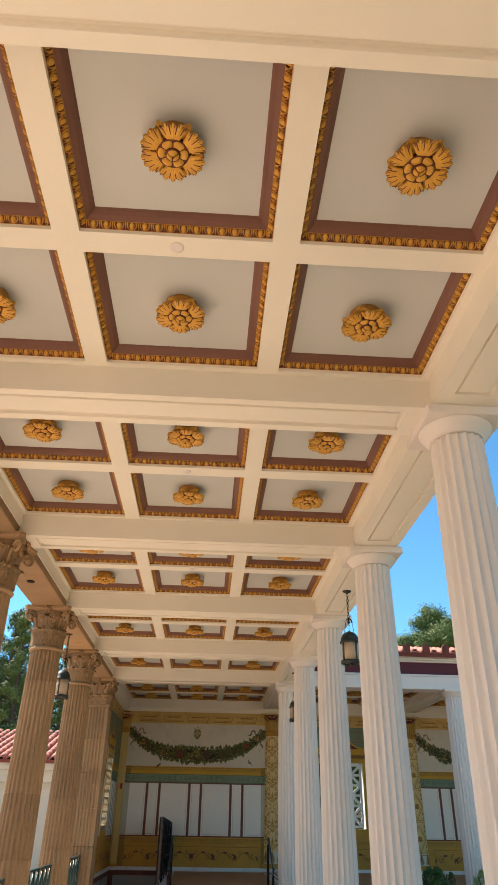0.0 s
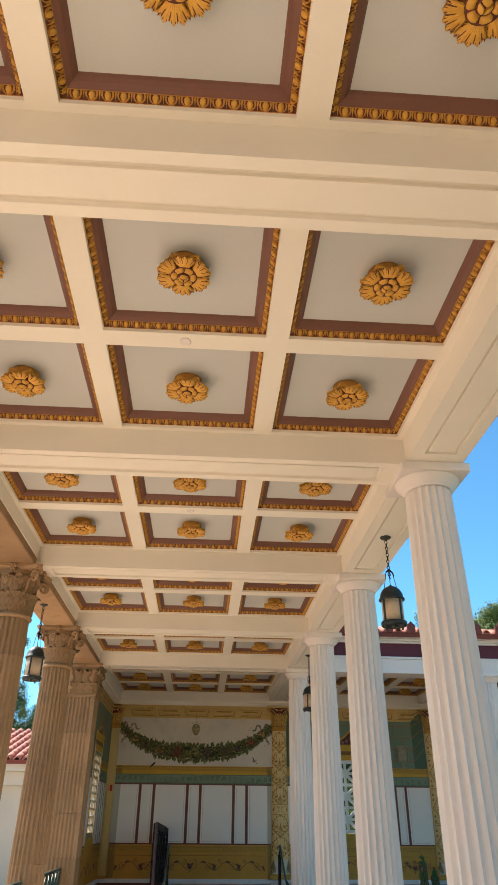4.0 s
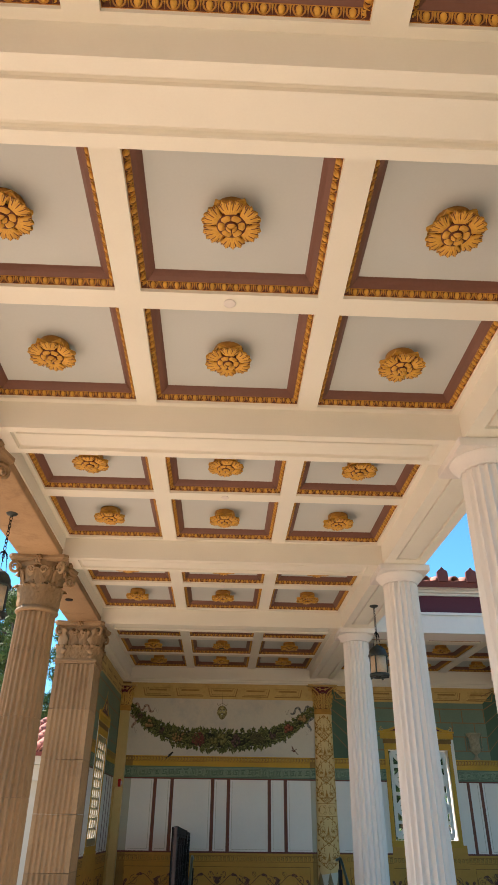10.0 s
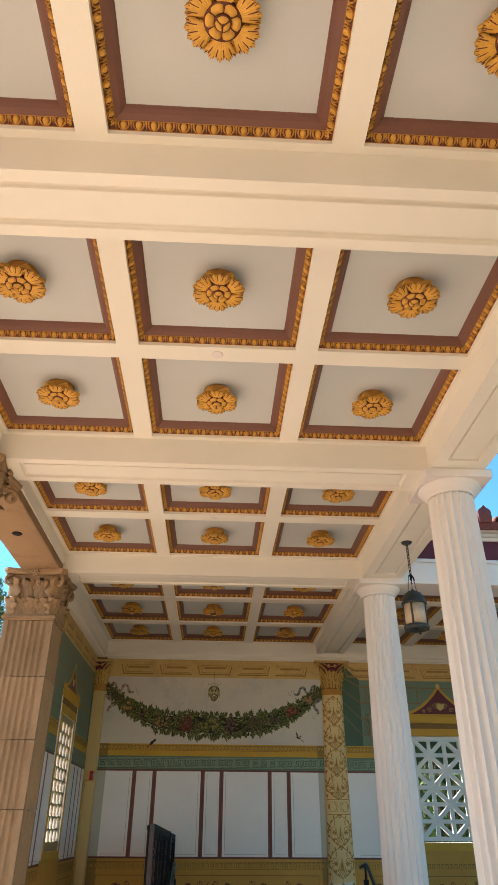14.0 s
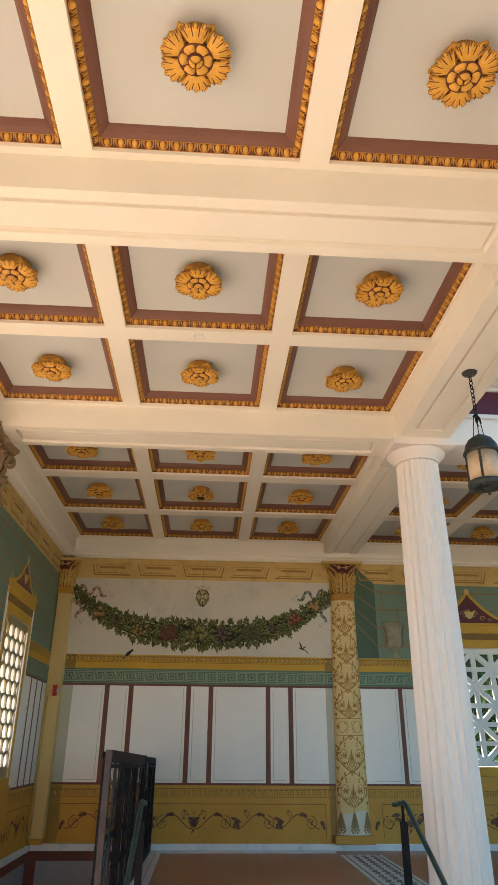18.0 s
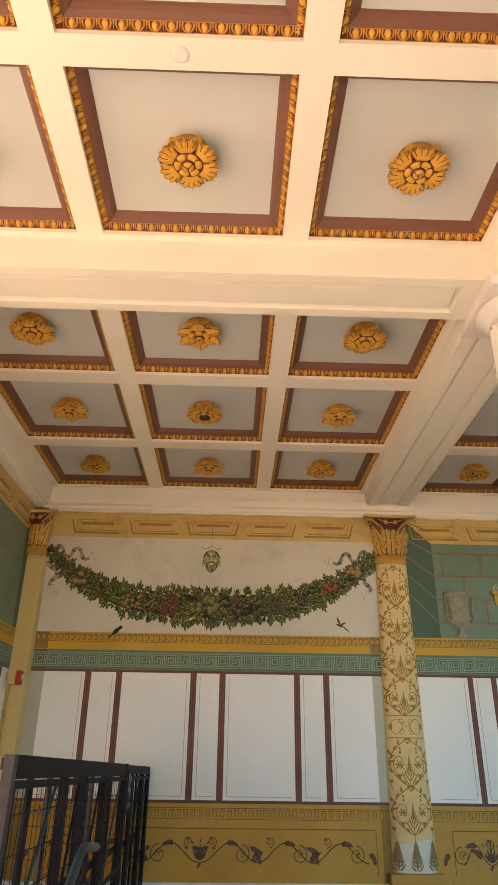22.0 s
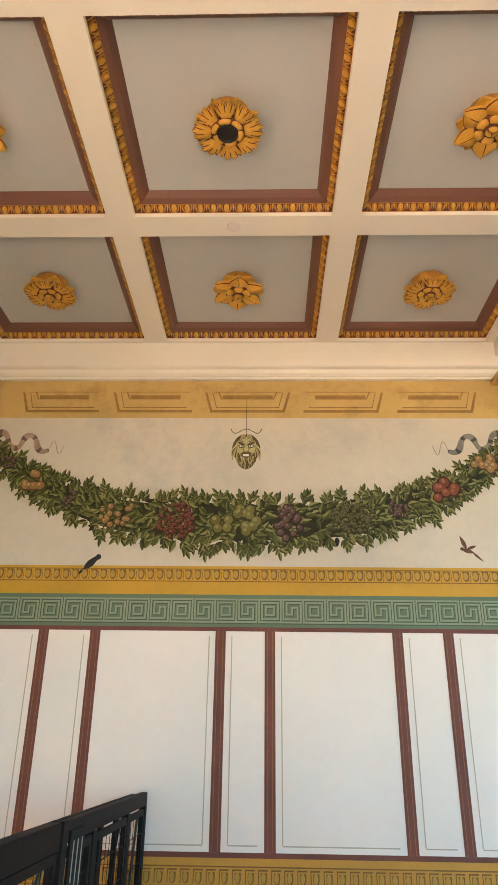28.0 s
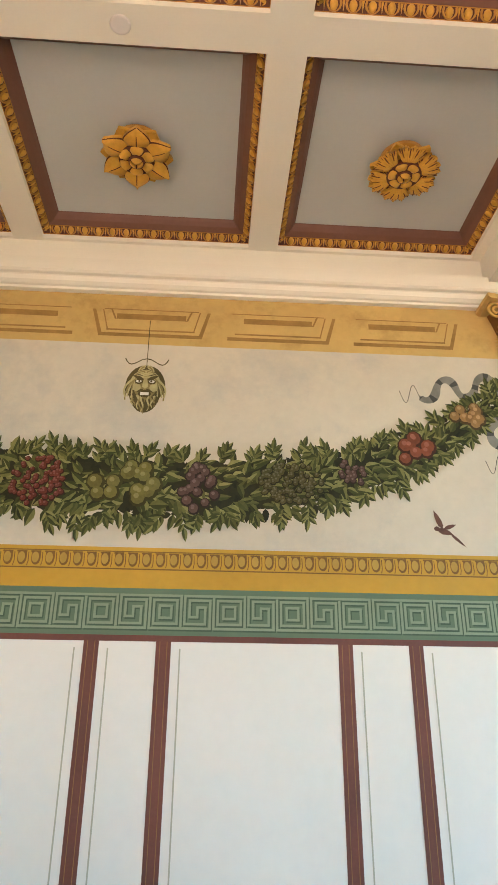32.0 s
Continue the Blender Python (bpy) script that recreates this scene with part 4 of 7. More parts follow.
# ---- painted decoration ----
class Paint:
    """Flat painted shapes in (u, v) laid on a surface; lift is the height of the paint layer over it."""

    def __init__(self, place):
        self.place, self.V, self.F = place, [], []

    def poly(self, pts, lift=0.003):
        i = len(self.V)
        lift += (len(self.F) % 250) * 5e-6
        self.V.extend(self.place(u, v, lift) for u, v in pts)
        self.F.append(tuple(range(i, i + len(pts))))

    def rect(self, u0, u1, v0, v1, lift=0.003):
        self.poly([(u0, v0), (u1, v0), (u1, v1), (u0, v1)], lift)

    def ring(self, u0, u1, v0, v1, w, lift=0.003):
        self.rect(u0, u1, v0, v0 + w, lift)
        self.rect(u0, u1, v1 - w, v1, lift)
        self.rect(u0, u0 + w, v0 + w, v1 - w, lift)
        self.rect(u1 - w, u1, v0 + w, v1 - w, lift)

    def ribbon(self, pts, w, lift=0.003):
        """A painted line; w may be a list of widths."""
        P = [Vector(p) for p in pts]
        L, R = [], []
        for i, p in enumerate(P):
            d = (P[min(i + 1, len(P) - 1)] - P[max(i - 1, 0)])
            d = d.normalized() if d.length > 1e-9 else Vector((1, 0))
            n = Vector((-d.y, d.x)) * ((w[i] if isinstance(w, list) else w) / 2)
            L.append(p + n)
            R.append(p - n)
        i0 = len(self.V)
        for a, b in zip(L, R):
            self.V.append(self.place(a.x, a.y, lift))
            self.V.append(self.place(b.x, b.y, lift))
        for i in range(len(P) - 1):
            a = i0 + 2 * i
            self.F.append((a, a + 1, a + 3, a + 2))

    def leaf(self, u, v, ang, l, w, lift=0.003, split=False, bend=0.0):
        ca, sa = math.cos(ang), math.sin(ang)
        prof = [(0, 0), (0.17, 0.72), (0.4, 1.0), (0.72, 0.66), (1.0, 0)]

        def at(x, y):
            y += bend * x * x * l
            return (u + x * l * ca - y * sa, v + x * l * sa + y * ca)
        up = [at(x, y * w / 2) for x, y in prof]
        dn = [at(x, -y * w / 2) for x, y in prof]
        mid = [at(x, 0) for x, y in prof]
        if split:
            self.poly([mid[0]] + dn[1:4] + [mid[4]] + mid[3:0:-1], lift)
            self.poly(mid[0:5] + up[3:0:-1], lift)
        else:
            self.poly(dn[0:4] + [dn[4]] + up[3:0:-1], lift)

    def disc(self, u, v, ru, rv, n=10, lift=0.003):
        self.poly([(u + ru * math.cos(2 * math.pi * i / n), v + rv * math.sin(2 * math.pi * i / n)) for i in range(n)], lift)

    def done(self, name, material, parent, label=""):
        return shape(name, self.V, self.F, material, parent, label)


def north(u, v, lift):
    return (u, WALL_Y - lift, v)


def west(u, v, lift):
    return (-2.1 + lift, u, v)


GLINT = mat("ochre_highlight_paint", (0.43, 0.25, 0.045), 0.6, vary=0.12, scale=5)
VINEB = mat("brown_vine_paint", (0.09, 0.045, 0.022), 0.6, vary=0.2, scale=8)
Z_BASE, Z_DADO, Z_RED0, Z_PAN, Z_RED1, Z_KEY, Z_YEL, Z_EGG, Z_FRI, Z_TOP = 0.553, 1.242, 1.242, 1.27, 2.513, 2.54, 2.75, 2.835, 2.942, 4.06


def key_pattern(p, u0, u1, first, shade=None):
    """Green key band: nested squares between linked meanders, with a painted shadow under each line."""
    zc, w = 2.645, 0.0115
    arm = [(0.218, -0.060), (0.218, 0.073), (-0.058, 0.073), (-0.058, -0.053), (0.036, -0.053), (0.036, 0.022), (0.0, 0.022), (0.0, 0.0)]
    n0 = math.ceil((u0 - first) / 0.293)
    u = first + 0.293 * (n0 - 1)

    def bar(ua, ub, va, vb):
        a, b = max(u0, min(ua, ub) - w / 2), min(u1, max(ua, ub) + w / 2)
        if b - a > 0.004:
            p.rect(a, b, min(va, vb) - w / 2, max(va, vb) + w / 2, 0.0065)
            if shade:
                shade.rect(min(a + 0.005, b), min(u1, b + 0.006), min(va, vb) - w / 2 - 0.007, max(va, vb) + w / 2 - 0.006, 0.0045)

    while u < u1 + 0.2:
        for h in (0.053, 0.027):
            for q in (((u - h, u + h), (zc - h, zc - h)), ((u - h, u + h), (zc + h, zc + h)), ((u - h, u - h), (zc - h, zc + h)), ((u + h, u + h), (zc - h, zc + h))):
                bar(*q[0], *q[1])
        c = u + 0.1465
        for s in (1, -1):
            q = [(c + s * a, zc + s * b) for a, b in arm]
            for (ua, va), (ub, vb) in zip(q, q[1:]):
                bar(ua, ub, va, vb)
        u += 0.293


def egg_row(dark, light, u0, u1, v0, v1, pitch):
    n = max(1, round((u1 - u0) / pitch))
    s = (u1 - u0) / n
    h = v1 - v0
    for i in range(n):
        c = u0 + s * (i + 0.5)
        dark.rect(c - 0.36 * s, c + 0.36 * s, v1 - 0.10 * h, v1, 0.006)
        dark.poly([(c + 0.34 * s * math.cos(math.pi * (1 + t / 8)) + 0.03 * s, v0 + h * (0.5 + 0.46 * math.sin(math.pi * (1 + t / 8)))) for t in range(9)] + [(c + 0.36 * s, v1 - 0.1 * h), (c - 0.28 * s, v1 - 0.1 * h)], 0.006)
        light.disc(c - 0.01 * s, v0 + h * 0.55, 0.265 * s, h * 0.37, 10, 0.0085)
        dark.ribbon([(c + 0.47 * s, v1 - 0.1 * h), (c + 0.5 * s, v0 + 0.3 * h), (c + 0.43 * s, v0)], 0.004, 0.006)


def dentil_row(dark, light, u0, u1, v0, v1, pitch=0.0745):
    n = max(1, round((u1 - u0) / pitch))
    s = (u1 - u0) / n
    for i in range(n):
        c = u0 + s * i
        dark.rect(c + 0.12 * s, c + 0.86 * s, v1 - 0.014, v1 - 0.006, 0.006)
        dark.rect(c + 0.12 * s, c + 0.19 * s, v0 + 0.012, v1 - 0.014, 0.006)
        dark.poly([(c + 0.56 * s + 0.24 * s * math.cos(math.pi * (1 + t / 6)), v0 + 0.034 + 0.024 * math.sin(math.pi * (1 + t / 6))) for t in range(7)] + [(c + 0.80 * s, v1 - 0.022), (c + 0.32 * s, v1 - 0.022)], 0.006)
        light.disc(c + 0.53 * s, v0 + 0.042, 0.185 * s, 0.028, 10, 0.0085)


def spiral(p, u, v, r, start, turns, hand, w, lift):
    pts, ws = [], []
    n = int(18 * turns)
    for i in range(n + 1):
        t = i / n
        a = start + hand * turns * 2 * math.pi * t
        rr = r * (1 - 0.86 * t)
        pts.append((u + rr * math.cos(a), v + rr * math.sin(a)))
        ws.append(w * (1 - 0.5 * t))
    p.ribbon(pts, ws, lift)


def burst(p, u, v, ang, size, n=5, spread=1.9, lift=0.006):
    for i in range(n):
        a = ang + spread * (i / (n - 1) - 0.5)
        p.leaf(u, v, a, size * random.uniform(0.8, 1.1), size * 0.28, lift)


def feather(leaves, u, v, ang, size):
    """A curling spray of narrow pointed leaflets along a bent stem."""
    bend = 0.5 if math.cos(ang) > 0 else -0.5
    for i in range(5):
        f = i / 4
        a = ang - bend * f * 1.3
        x, y = u + size * 0.62 * f * math.cos(ang - bend * f * 0.6), v + size * 0.62 * f * math.sin(ang - bend * f * 0.6)
        L = size * (0.44 - 0.16 * f)
        for da in (0.75, -0.75):
            leaves.leaf(x, y, a + da, L, L * 0.36, 0.006, False, -0.35 if da > 0 else 0.35)
    leaves.leaf(x, y, a, size * 0.4, size * 0.12, 0.006)


def dado_scroll(lines, leaves, u0, u1, zc=0.83, amp=0.085):
    """Running vine with coils, pointed sprays and a flowering plant in the middle."""
    c = (u0 + u1) / 2
    half = (u1 - u0) / 2
    for da in (-0.9, -0.45, 0, 0.45, 0.9):
        leaves.leaf(c, zc - 0.09, math.pi / 2 + da, 0.15 - 0.03 * abs(da), 0.028, 0.006, False, -0.3 * da)
        x, z = c + 0.155 * math.sin(-da), zc - 0.09 + 0.155 * math.cos(da)
        feather(leaves, x, z, math.pi / 2 + da, 0.04)
    feather(leaves, c, zc - 0.10, -math.pi / 2, 0.07)
    k = max(1, round(half / 0.62))
    P = half / k
    for s in (-1, 1):
        pts = []
        for i in range(24 * k + 1):
            t = i / (24 * k)
            u = c + s * (0.02 + (half - 0.06) * t)
            pts.append((u, zc - 0.02 - amp * math.cos(t * k * 2 * math.pi)))
        lines.ribbon(pts, 0.010, 0.005)
        for j in range(k):
            up = c + s * (P * (j + 0.5))
            dn = c + s * (P * (j + 0.98))
            spiral(lines, up + s * 0.13, zc - 0.035, 0.085, math.pi / 2, 1.7, -s, 0.009, 0.0056)
            feather(leaves, up + s * 0.13, zc - 0.035, 0.9, 0.045)
            spiral(lines, up - s * 0.17, zc + 0.075, 0.05, -math.pi / 2, 1.5, s, 0.008, 0.0056)
            feather(leaves, up - s * 0.17, zc + 0.085, 2.0, 0.04)
            feather(leaves, up - s * 0.02, zc + 0.055, math.pi / 2 - s * 1.25, 0.12)
            feather(leaves, up - s * 0.27, zc - 0.05, math.pi / 2 + s * 0.5, 0.14)
            feather(leaves, up + s * 0.26, zc - 0.02, math.pi / 2 - s * 2.2, 0.125)
            if dn < u1 - 0.03 and dn > u0 + 0.03:
                feather(leaves, dn - s * 0.03, zc - 0.10, math.pi / 2 - s * 0.4, 0.14)


def lower_wall(place, parent, u0, u1, stripes, panels, key0, scroll_spans, shades=()):
    """Dado, white panels between oxblood stripes, key band and yellow band."""
    p = Paint(place)
    p.rect(u0, u1, Z_BASE, Z_DADO, 0.003)
    p.done("dado", DADO, parent, "ochre painted dado")
    p = Paint(place)
    p.rect(u0, u1, Z_YEL, Z_EGG, 0.003)
    p.done("yellow_band", OCHRE, parent)
    p = Paint(place)
    p.rect(u0, u1, Z_EGG, Z_FRI, 0.003)
    p.done("egg_band", OCHRE, parent)
    p = Paint(place)
    p.rect(u0, u1, Z_KEY, Z_YEL, 0.003)
    p.done("key_band", GREEN, parent, "sage green painted key band")
    p = Paint(place)
    sh = Paint(place)
    key_pattern(p, u0, u1, key0, sh)
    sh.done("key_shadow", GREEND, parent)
    p.done("key_pattern", KEYLINE, parent)
    red = Paint(place)
    red.rect(u0, u1, Z_RED1, Z_KEY, 0.003)
    red.rect(u0, u1, Z_RED0, Z_PAN, 0.0045)
    red.done("red_line", STRIPE, parent)
    for a, b in stripes:
        q = Paint(place)
        q.rect(a, b, Z_PAN, Z_RED1, 0.003)
        q.done("stripe", STRIPE, parent)
    thin = Paint(place)
    for a, b in stripes:
        for x in (a + 0.018, b - 0.018):
            thin.rect(x - 0.0016, x + 0.0016, Z_PAN, Z_RED1, 0.005)
    thin.done("stripe_lines", RUST, parent)
    pin = Paint(place)
    for a, b in panels:
        x = b - 0.04 if (a + b) / 2 < (u0 + u1) / 2 else a + 0.04
        pin.rect(x - 0.0035, x + 0.0035, Z_PAN + 0.038, Z_RED1 - 0.03, 0.003)
        pin.rect(a + 0.04, b - 0.04, Z_PAN + 0.03, Z_PAN + 0.037, 0.003)
    pin.done("pinstripe", TAUPE, parent)
    # painted shadow beside the columns: a darker copy of each band's colour
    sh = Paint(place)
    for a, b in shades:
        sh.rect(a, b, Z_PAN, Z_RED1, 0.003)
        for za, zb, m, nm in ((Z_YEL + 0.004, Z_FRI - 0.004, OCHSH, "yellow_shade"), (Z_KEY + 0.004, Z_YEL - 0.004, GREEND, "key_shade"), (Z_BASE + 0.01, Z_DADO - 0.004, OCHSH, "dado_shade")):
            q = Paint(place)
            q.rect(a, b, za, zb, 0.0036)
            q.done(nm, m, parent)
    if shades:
        sh.done("shade_strip", TAUPE, parent, "taupe shadow strip painted beside the column")
    dark, light = Paint(place), Paint(place)
    egg_row(dark, light, u0, u1, Z_EGG + 0.010, Z_FRI - 0.026, 0.0640)
    dark.rect(u0, u1, Z_EGG + 0.0, Z_EGG + 0.006, 0.005)
    dark.rect(u0, u1, Z_FRI - 0.024, Z_FRI - 0.019, 0.005)
    dentil_row(dark, light, u0, u1, 1.104, 1.193)
    dark.rect(u0, u1, 1.196, 1.203, 0.005)
    dark.rect(u0, u1, 1.098, 1.103, 0.005)
    for a, b in scroll_spans:
        dark.rect(a, b, 1.013, 1.022, 0.005)
        dark.rect(a, a + 0.008, 0.62, 1.013, 0.005)
        dark.rect(b - 0.008, b, 0.62, 1.013, 0.005)
    dark.done("painted_mouldings", OCHRED, parent)
    light.done("painted_highlights", GLINT, parent)
    vines, leaves = Paint(place), Paint(place)
    for a, b in scroll_spans:
        dado_scroll(vines, leaves, a + 0.05, b - 0.05)
    vines.done("painted_vine", VINEB, parent)
    leaves.done("painted_leaf", PLUM, parent)


def frieze(place, parent, u0, u1, centres, middle):
    p = Paint(place)
    p.rect(u0, u1, Z_TOP, 4.376, 0.003)
    p.done("frieze", OCHRE2, parent, "pale ochre painted frieze")
    d = Paint(place)
    for c in centres:
        a, b, z0, z1 = c - 0.30, c + 0.30, 4.105, 4.275
        d.rect(c - 0.19, c + 0.19, 4.215, 4.25, 0.0055)
        d.rect(a + 0.02, b - 0.02, z0, z0 + 0.022, 0.005)
        d.rect(a + 0.06, b - 0.06, z0 + 0.037, z0 + 0.047, 0.005)
        d.rect(a + 0.04, b - 0.04, z1, z1 + 0.006, 0.005)
        sides = (1, -1) if abs(c - middle) < 0.1 else ((1,) if c > middle else (-1,))
        for s in sides:
            e = c + s * 0.28
            d.poly([(e - s * 0.022, z0), (e, z0), (e + s * 0.045, z1), (e + s * 0.027, z1)][:: s], 0.005)
            d.poly([(e - s * 0.05, z0 + 0.038), (e - s * 0.043, z0 + 0.038), (e - s * 0.01, z1), (e - s * 0.017, z1)][:: s], 0.005)
            d.poly([(c + s * 0.19, 4.215), (c + s * 0.20, 4.215), (c + s * 0.225, z1), (c + s * 0.215, z1)][:: s], 0.005)
    d.done("painted_panel", FRIEZELINE, parent)


def mid(c, gap, w=0.068):
    return [(c - gap, c - gap + w), (c + gap - w, c + gap)]


# garland bay of the end wall
ST = mid(-1.095, 0.205) + mid(0.063, 0.195) + mid(1.216, 0.198)
PAN = [(-1.755, ST[0][0]), (ST[0][1], ST[1][0]), (ST[1][1], ST[2][0]), (ST[2][1], ST[3][0]), (ST[3][1], ST[4][0]), (ST[4][1], ST[5][0]), (ST[5][1], 1.897)]
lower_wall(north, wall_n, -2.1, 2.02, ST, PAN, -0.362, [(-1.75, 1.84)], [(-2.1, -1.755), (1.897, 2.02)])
p = Paint(north)
p.rect(-2.1, 2.4, Z_FRI, Z_TOP, 0.003)
p.done("garland_field", PLASTER, wall_n, "cream painted field behind the garland")
frieze(north, wall_n, -2.1, 2.4, [0.055 + 0.70 * i for i in range(-2, 3)], 0.055)

# window bay of the end wall
WC = 4.225
ST2 = [(2.972, 3.034), (3.238, 3.298), (5.13, 5.19), (5.39, 5.452)]
PAN2 = [(2.5, 2.972), (3.034, 3.238), (3.298, 3.40), (5.06, 5.13), (5.19, 5.39), (5.452, 5.95)]


def window_bay(x0, x1):
    p = Paint(north)
    for a, b in ((x0, 3.48), (4.97, x1)):
        p.rect(a, b, Z_FRI, Z_TOP, 0.003)
    p.rect(3.48, 4.97, 3.42, Z_TOP, 0.003)
    p.done("green_field", GREENW, wall_n, "green painted stonework")
    p = Paint(north)
    for a, b, s in ((x0, x0 + 0.325, 1), (x1, x1 - 0.325, -1)):
        p.poly([(a, Z_FRI), (b, Z_FRI), (b, Z_TOP), (a, Z_TOP + 0.30)][:: s], 0.0045)
    p.done("green_return", GREEND, wall_n, "deep green painted return")
    p = Paint(north)
    for j in range(6):
        z = Z_FRI + 0.16 + j * 0.275
        if z < 4.05:
            p.rect(x0 + 0.33, 3.48 if z < 3.42 else 4.97, z, z + 0.020, 0.0055)
            p.rect(4.97, x1 - 0.33, z, z + 0.020, 0.0055)
        for i in range(8):
            u = x0 + 0.42 + i * 0.48 + (0.24 if j % 2 else 0)
            if z + 0.27 < 4.08 and u < x1 - 0.35 and not (3.48 < u < 4.97 and z < 3.45):
                p.rect(u, u + 0.020, z + 0.020, z + 0.275, 0.0055)
        for a, s in ((x0, 1), (x1, -1)):
            p.poly([(a, z + 0.34 - 0.05 * j), (a + s * 0.325, z), (a + s * 0.325, z + 0.020), (a, z + 0.354 - 0.05 * j)][:: s], 0.0065)
    p.done("stone_joints", JOINT, wall_n)


def lower_pair(x0, x1, st, pans, key0, scr):
    lower_wall(north, wall_n, x0, x1, st, pans, key0, scr)


lower_pair(2.41, 3.48, ST2[:2], PAN2[:2], -0.362, [(2.62, 3.38)])
lower_pair(4.97, 6.05, ST2[2:], PAN2[4:], -0.362, [(5.08, 5.86)])
p = Paint(north)
p.rect(3.48, 4.97, Z_BASE, Z_DADO, 0.003)
p.rect(3.48, 4.97, Z_DADO, 1.41, 0.003)
p.done("dado", DADO, wall_n)
vines, leaves = Paint(north), Paint(north)
dado_scroll(vines, leaves, 3.5, 4.95)
vines.done("painted_vine", VINEB, wall_n)
leaves.done("painted_leaf", PLUM, wall_n)
dk, lt = Paint(north), Paint(north)
dentil_row(dk, lt, 3.48, 4.97, 1.104, 1.193)
dk.rect(3.48, 4.97, 1.013, 1.022, 0.005)
dk.done("painted_mouldings", OCHRED, wall_n)
lt.done("painted_highlights", GLINT, wall_n)
window_bay(2.40, 6.05)
frieze(north, wall_n, 2.40, 6.05, [WC + 0.72 * i for i in range(-2, 3)], WC)
# far garland bay of the wing
ST3 = mid(7.15, 0.2) + mid(8.3, 0.2) + mid(9.45, 0.2)
PAN3 = [(6.5, ST3[0][0]), (ST3[0][1], ST3[1][0]), (ST3[1][1], ST3[2][0]), (ST3[2][1], ST3[3][0]), (ST3[3][1], ST3[4][0]), (ST3[4][1], ST3[5][0])]
lower_wall(north, wall_n, 6.45, 10.1, ST3, PAN3, -0.362, [(6.65, 9.95)])
p = Paint(north)
p.rect(6.05, 10.1, Z_FRI, Z_TOP, 0.003)
p.done("garland_field", PLASTER, wall_n)
frieze(north, wall_n, 6.05, 10.1, [8.3 + 0.70 * i for i in range(-2, 3)], 8.3)

# side wall with the pierced window
STW = [(17.35, 17.41), (17.62, 17.68), (17.95, 18.01), (19.95, 20.01), (20.25, 20.31), (20.56, 20.62)]
lower_wall(west, wall_w, 17.12, 18.36, STW[:3], [(17.41, 17.62), (17.68, 17.95), (18.01, 18.3)], 17.3, [(17.2, 18.3)])
lower_wall(west, wall_w, 19.64, 21.0, STW[3:], [(19.70, 19.95), (20.01, 20.25), (20.31, 20.56), (20.62, 20.8)], 17.3, [(19.7, 20.75)])
p = Paint(west)
p.rect(17.12, 18.36, Z_FRI, Z_TOP, 0.003)
p.rect(19.64, 21.0, Z_FRI, Z_TOP, 0.003)
p.rect(18.36, 19.64, 3.45, Z_TOP, 0.003)
p.done("green_field", GREENW, wall_w, "green painted stonework")
p = Paint(west)
p.poly([(20.72, Z_FRI), (21.0, Z_FRI), (21.0, Z_TOP + 0.2), (20.72, Z_TOP)], 0.0045)
p.done("green_return", GREEND, wall_w)
p = Paint(west)
for j in range(6):
    z = Z_FRI + 0.16 + j * 0.275
    if z > 4.04:
        break
    p.rect(17.12, 18.36 if z < 3.45 else 20.72, z, z + 0.020, 0.0055)
    p.rect(19.64, 20.72, z, z + 0.020, 0.0055)
    for i in range(8):
        u = 17.3 + i * 0.48 + (0.24 if j % 2 else 0)
        if z + 0.27 < 4.08 and u < 20.7 and not (18.36 < u < 19.64 and z < 3.48):
            p.rect(u, u + 0.020, z + 0.020, z + 0.275, 0.0055)
p.done("stone_joints", JOINT, wall_w)
p = Paint(west)
p.rect(18.36, 19.64, Z_BASE, 1.30, 0.003)
p.done("dado", DADO, wall_w)
vines, leaves = Paint(west), Paint(west)
dado_scroll(vines, leaves, 18.4, 19.6)
vines.done("painted_vine", VINEB, wall_w)
leaves.done("painted_leaf", PLUM, wall_w)
frieze(west, wall_w, 17.12, 21.0, [19.0 + 0.72 * i for i in range(-2, 3)], 19.0)
# painted lower wall down to the sunken floor
p = Paint(north)
p.rect(-2.1, -0.5, 0.0, 0.47, 0.003)
p.done("plinth_band", STRIPE, wall_n, "oxblood painted plinth")
p = Paint(north)
p.rect(-1.98, -0.6, 0.02, 0.36, 0.005)
p.done("plinth_panel", GREY, wall_n, "grey painted plinth panel")
p = Paint(west)
p.rect(17.12, 21.0, 0.0, 0.47, 0.003)
p.done("plinth_band", STRIPE, wall_w)
p = Paint(west)
for a, b in ((17.2, 18.3), (18.4, 19.6), (19.7, 20.9)):
    p.rect(a, b, 0.02, 0.36, 0.005)
p.done("plinth_panel", GREY, wall_w)
structure(boxob("baseboard", (-2.08, 10.1, WALL_Y - 0.03, WALL_Y + 0.1, 0.472, Z_BASE), MARBLE), "veined white marble base course", "baseboard")
structure(boxob("baseboard", (-2.2, -2.075, 17.12, WALL_Y - 0.031, 0.472, Z_BASE), MARBLE), "veined white marble base course", "baseboard")

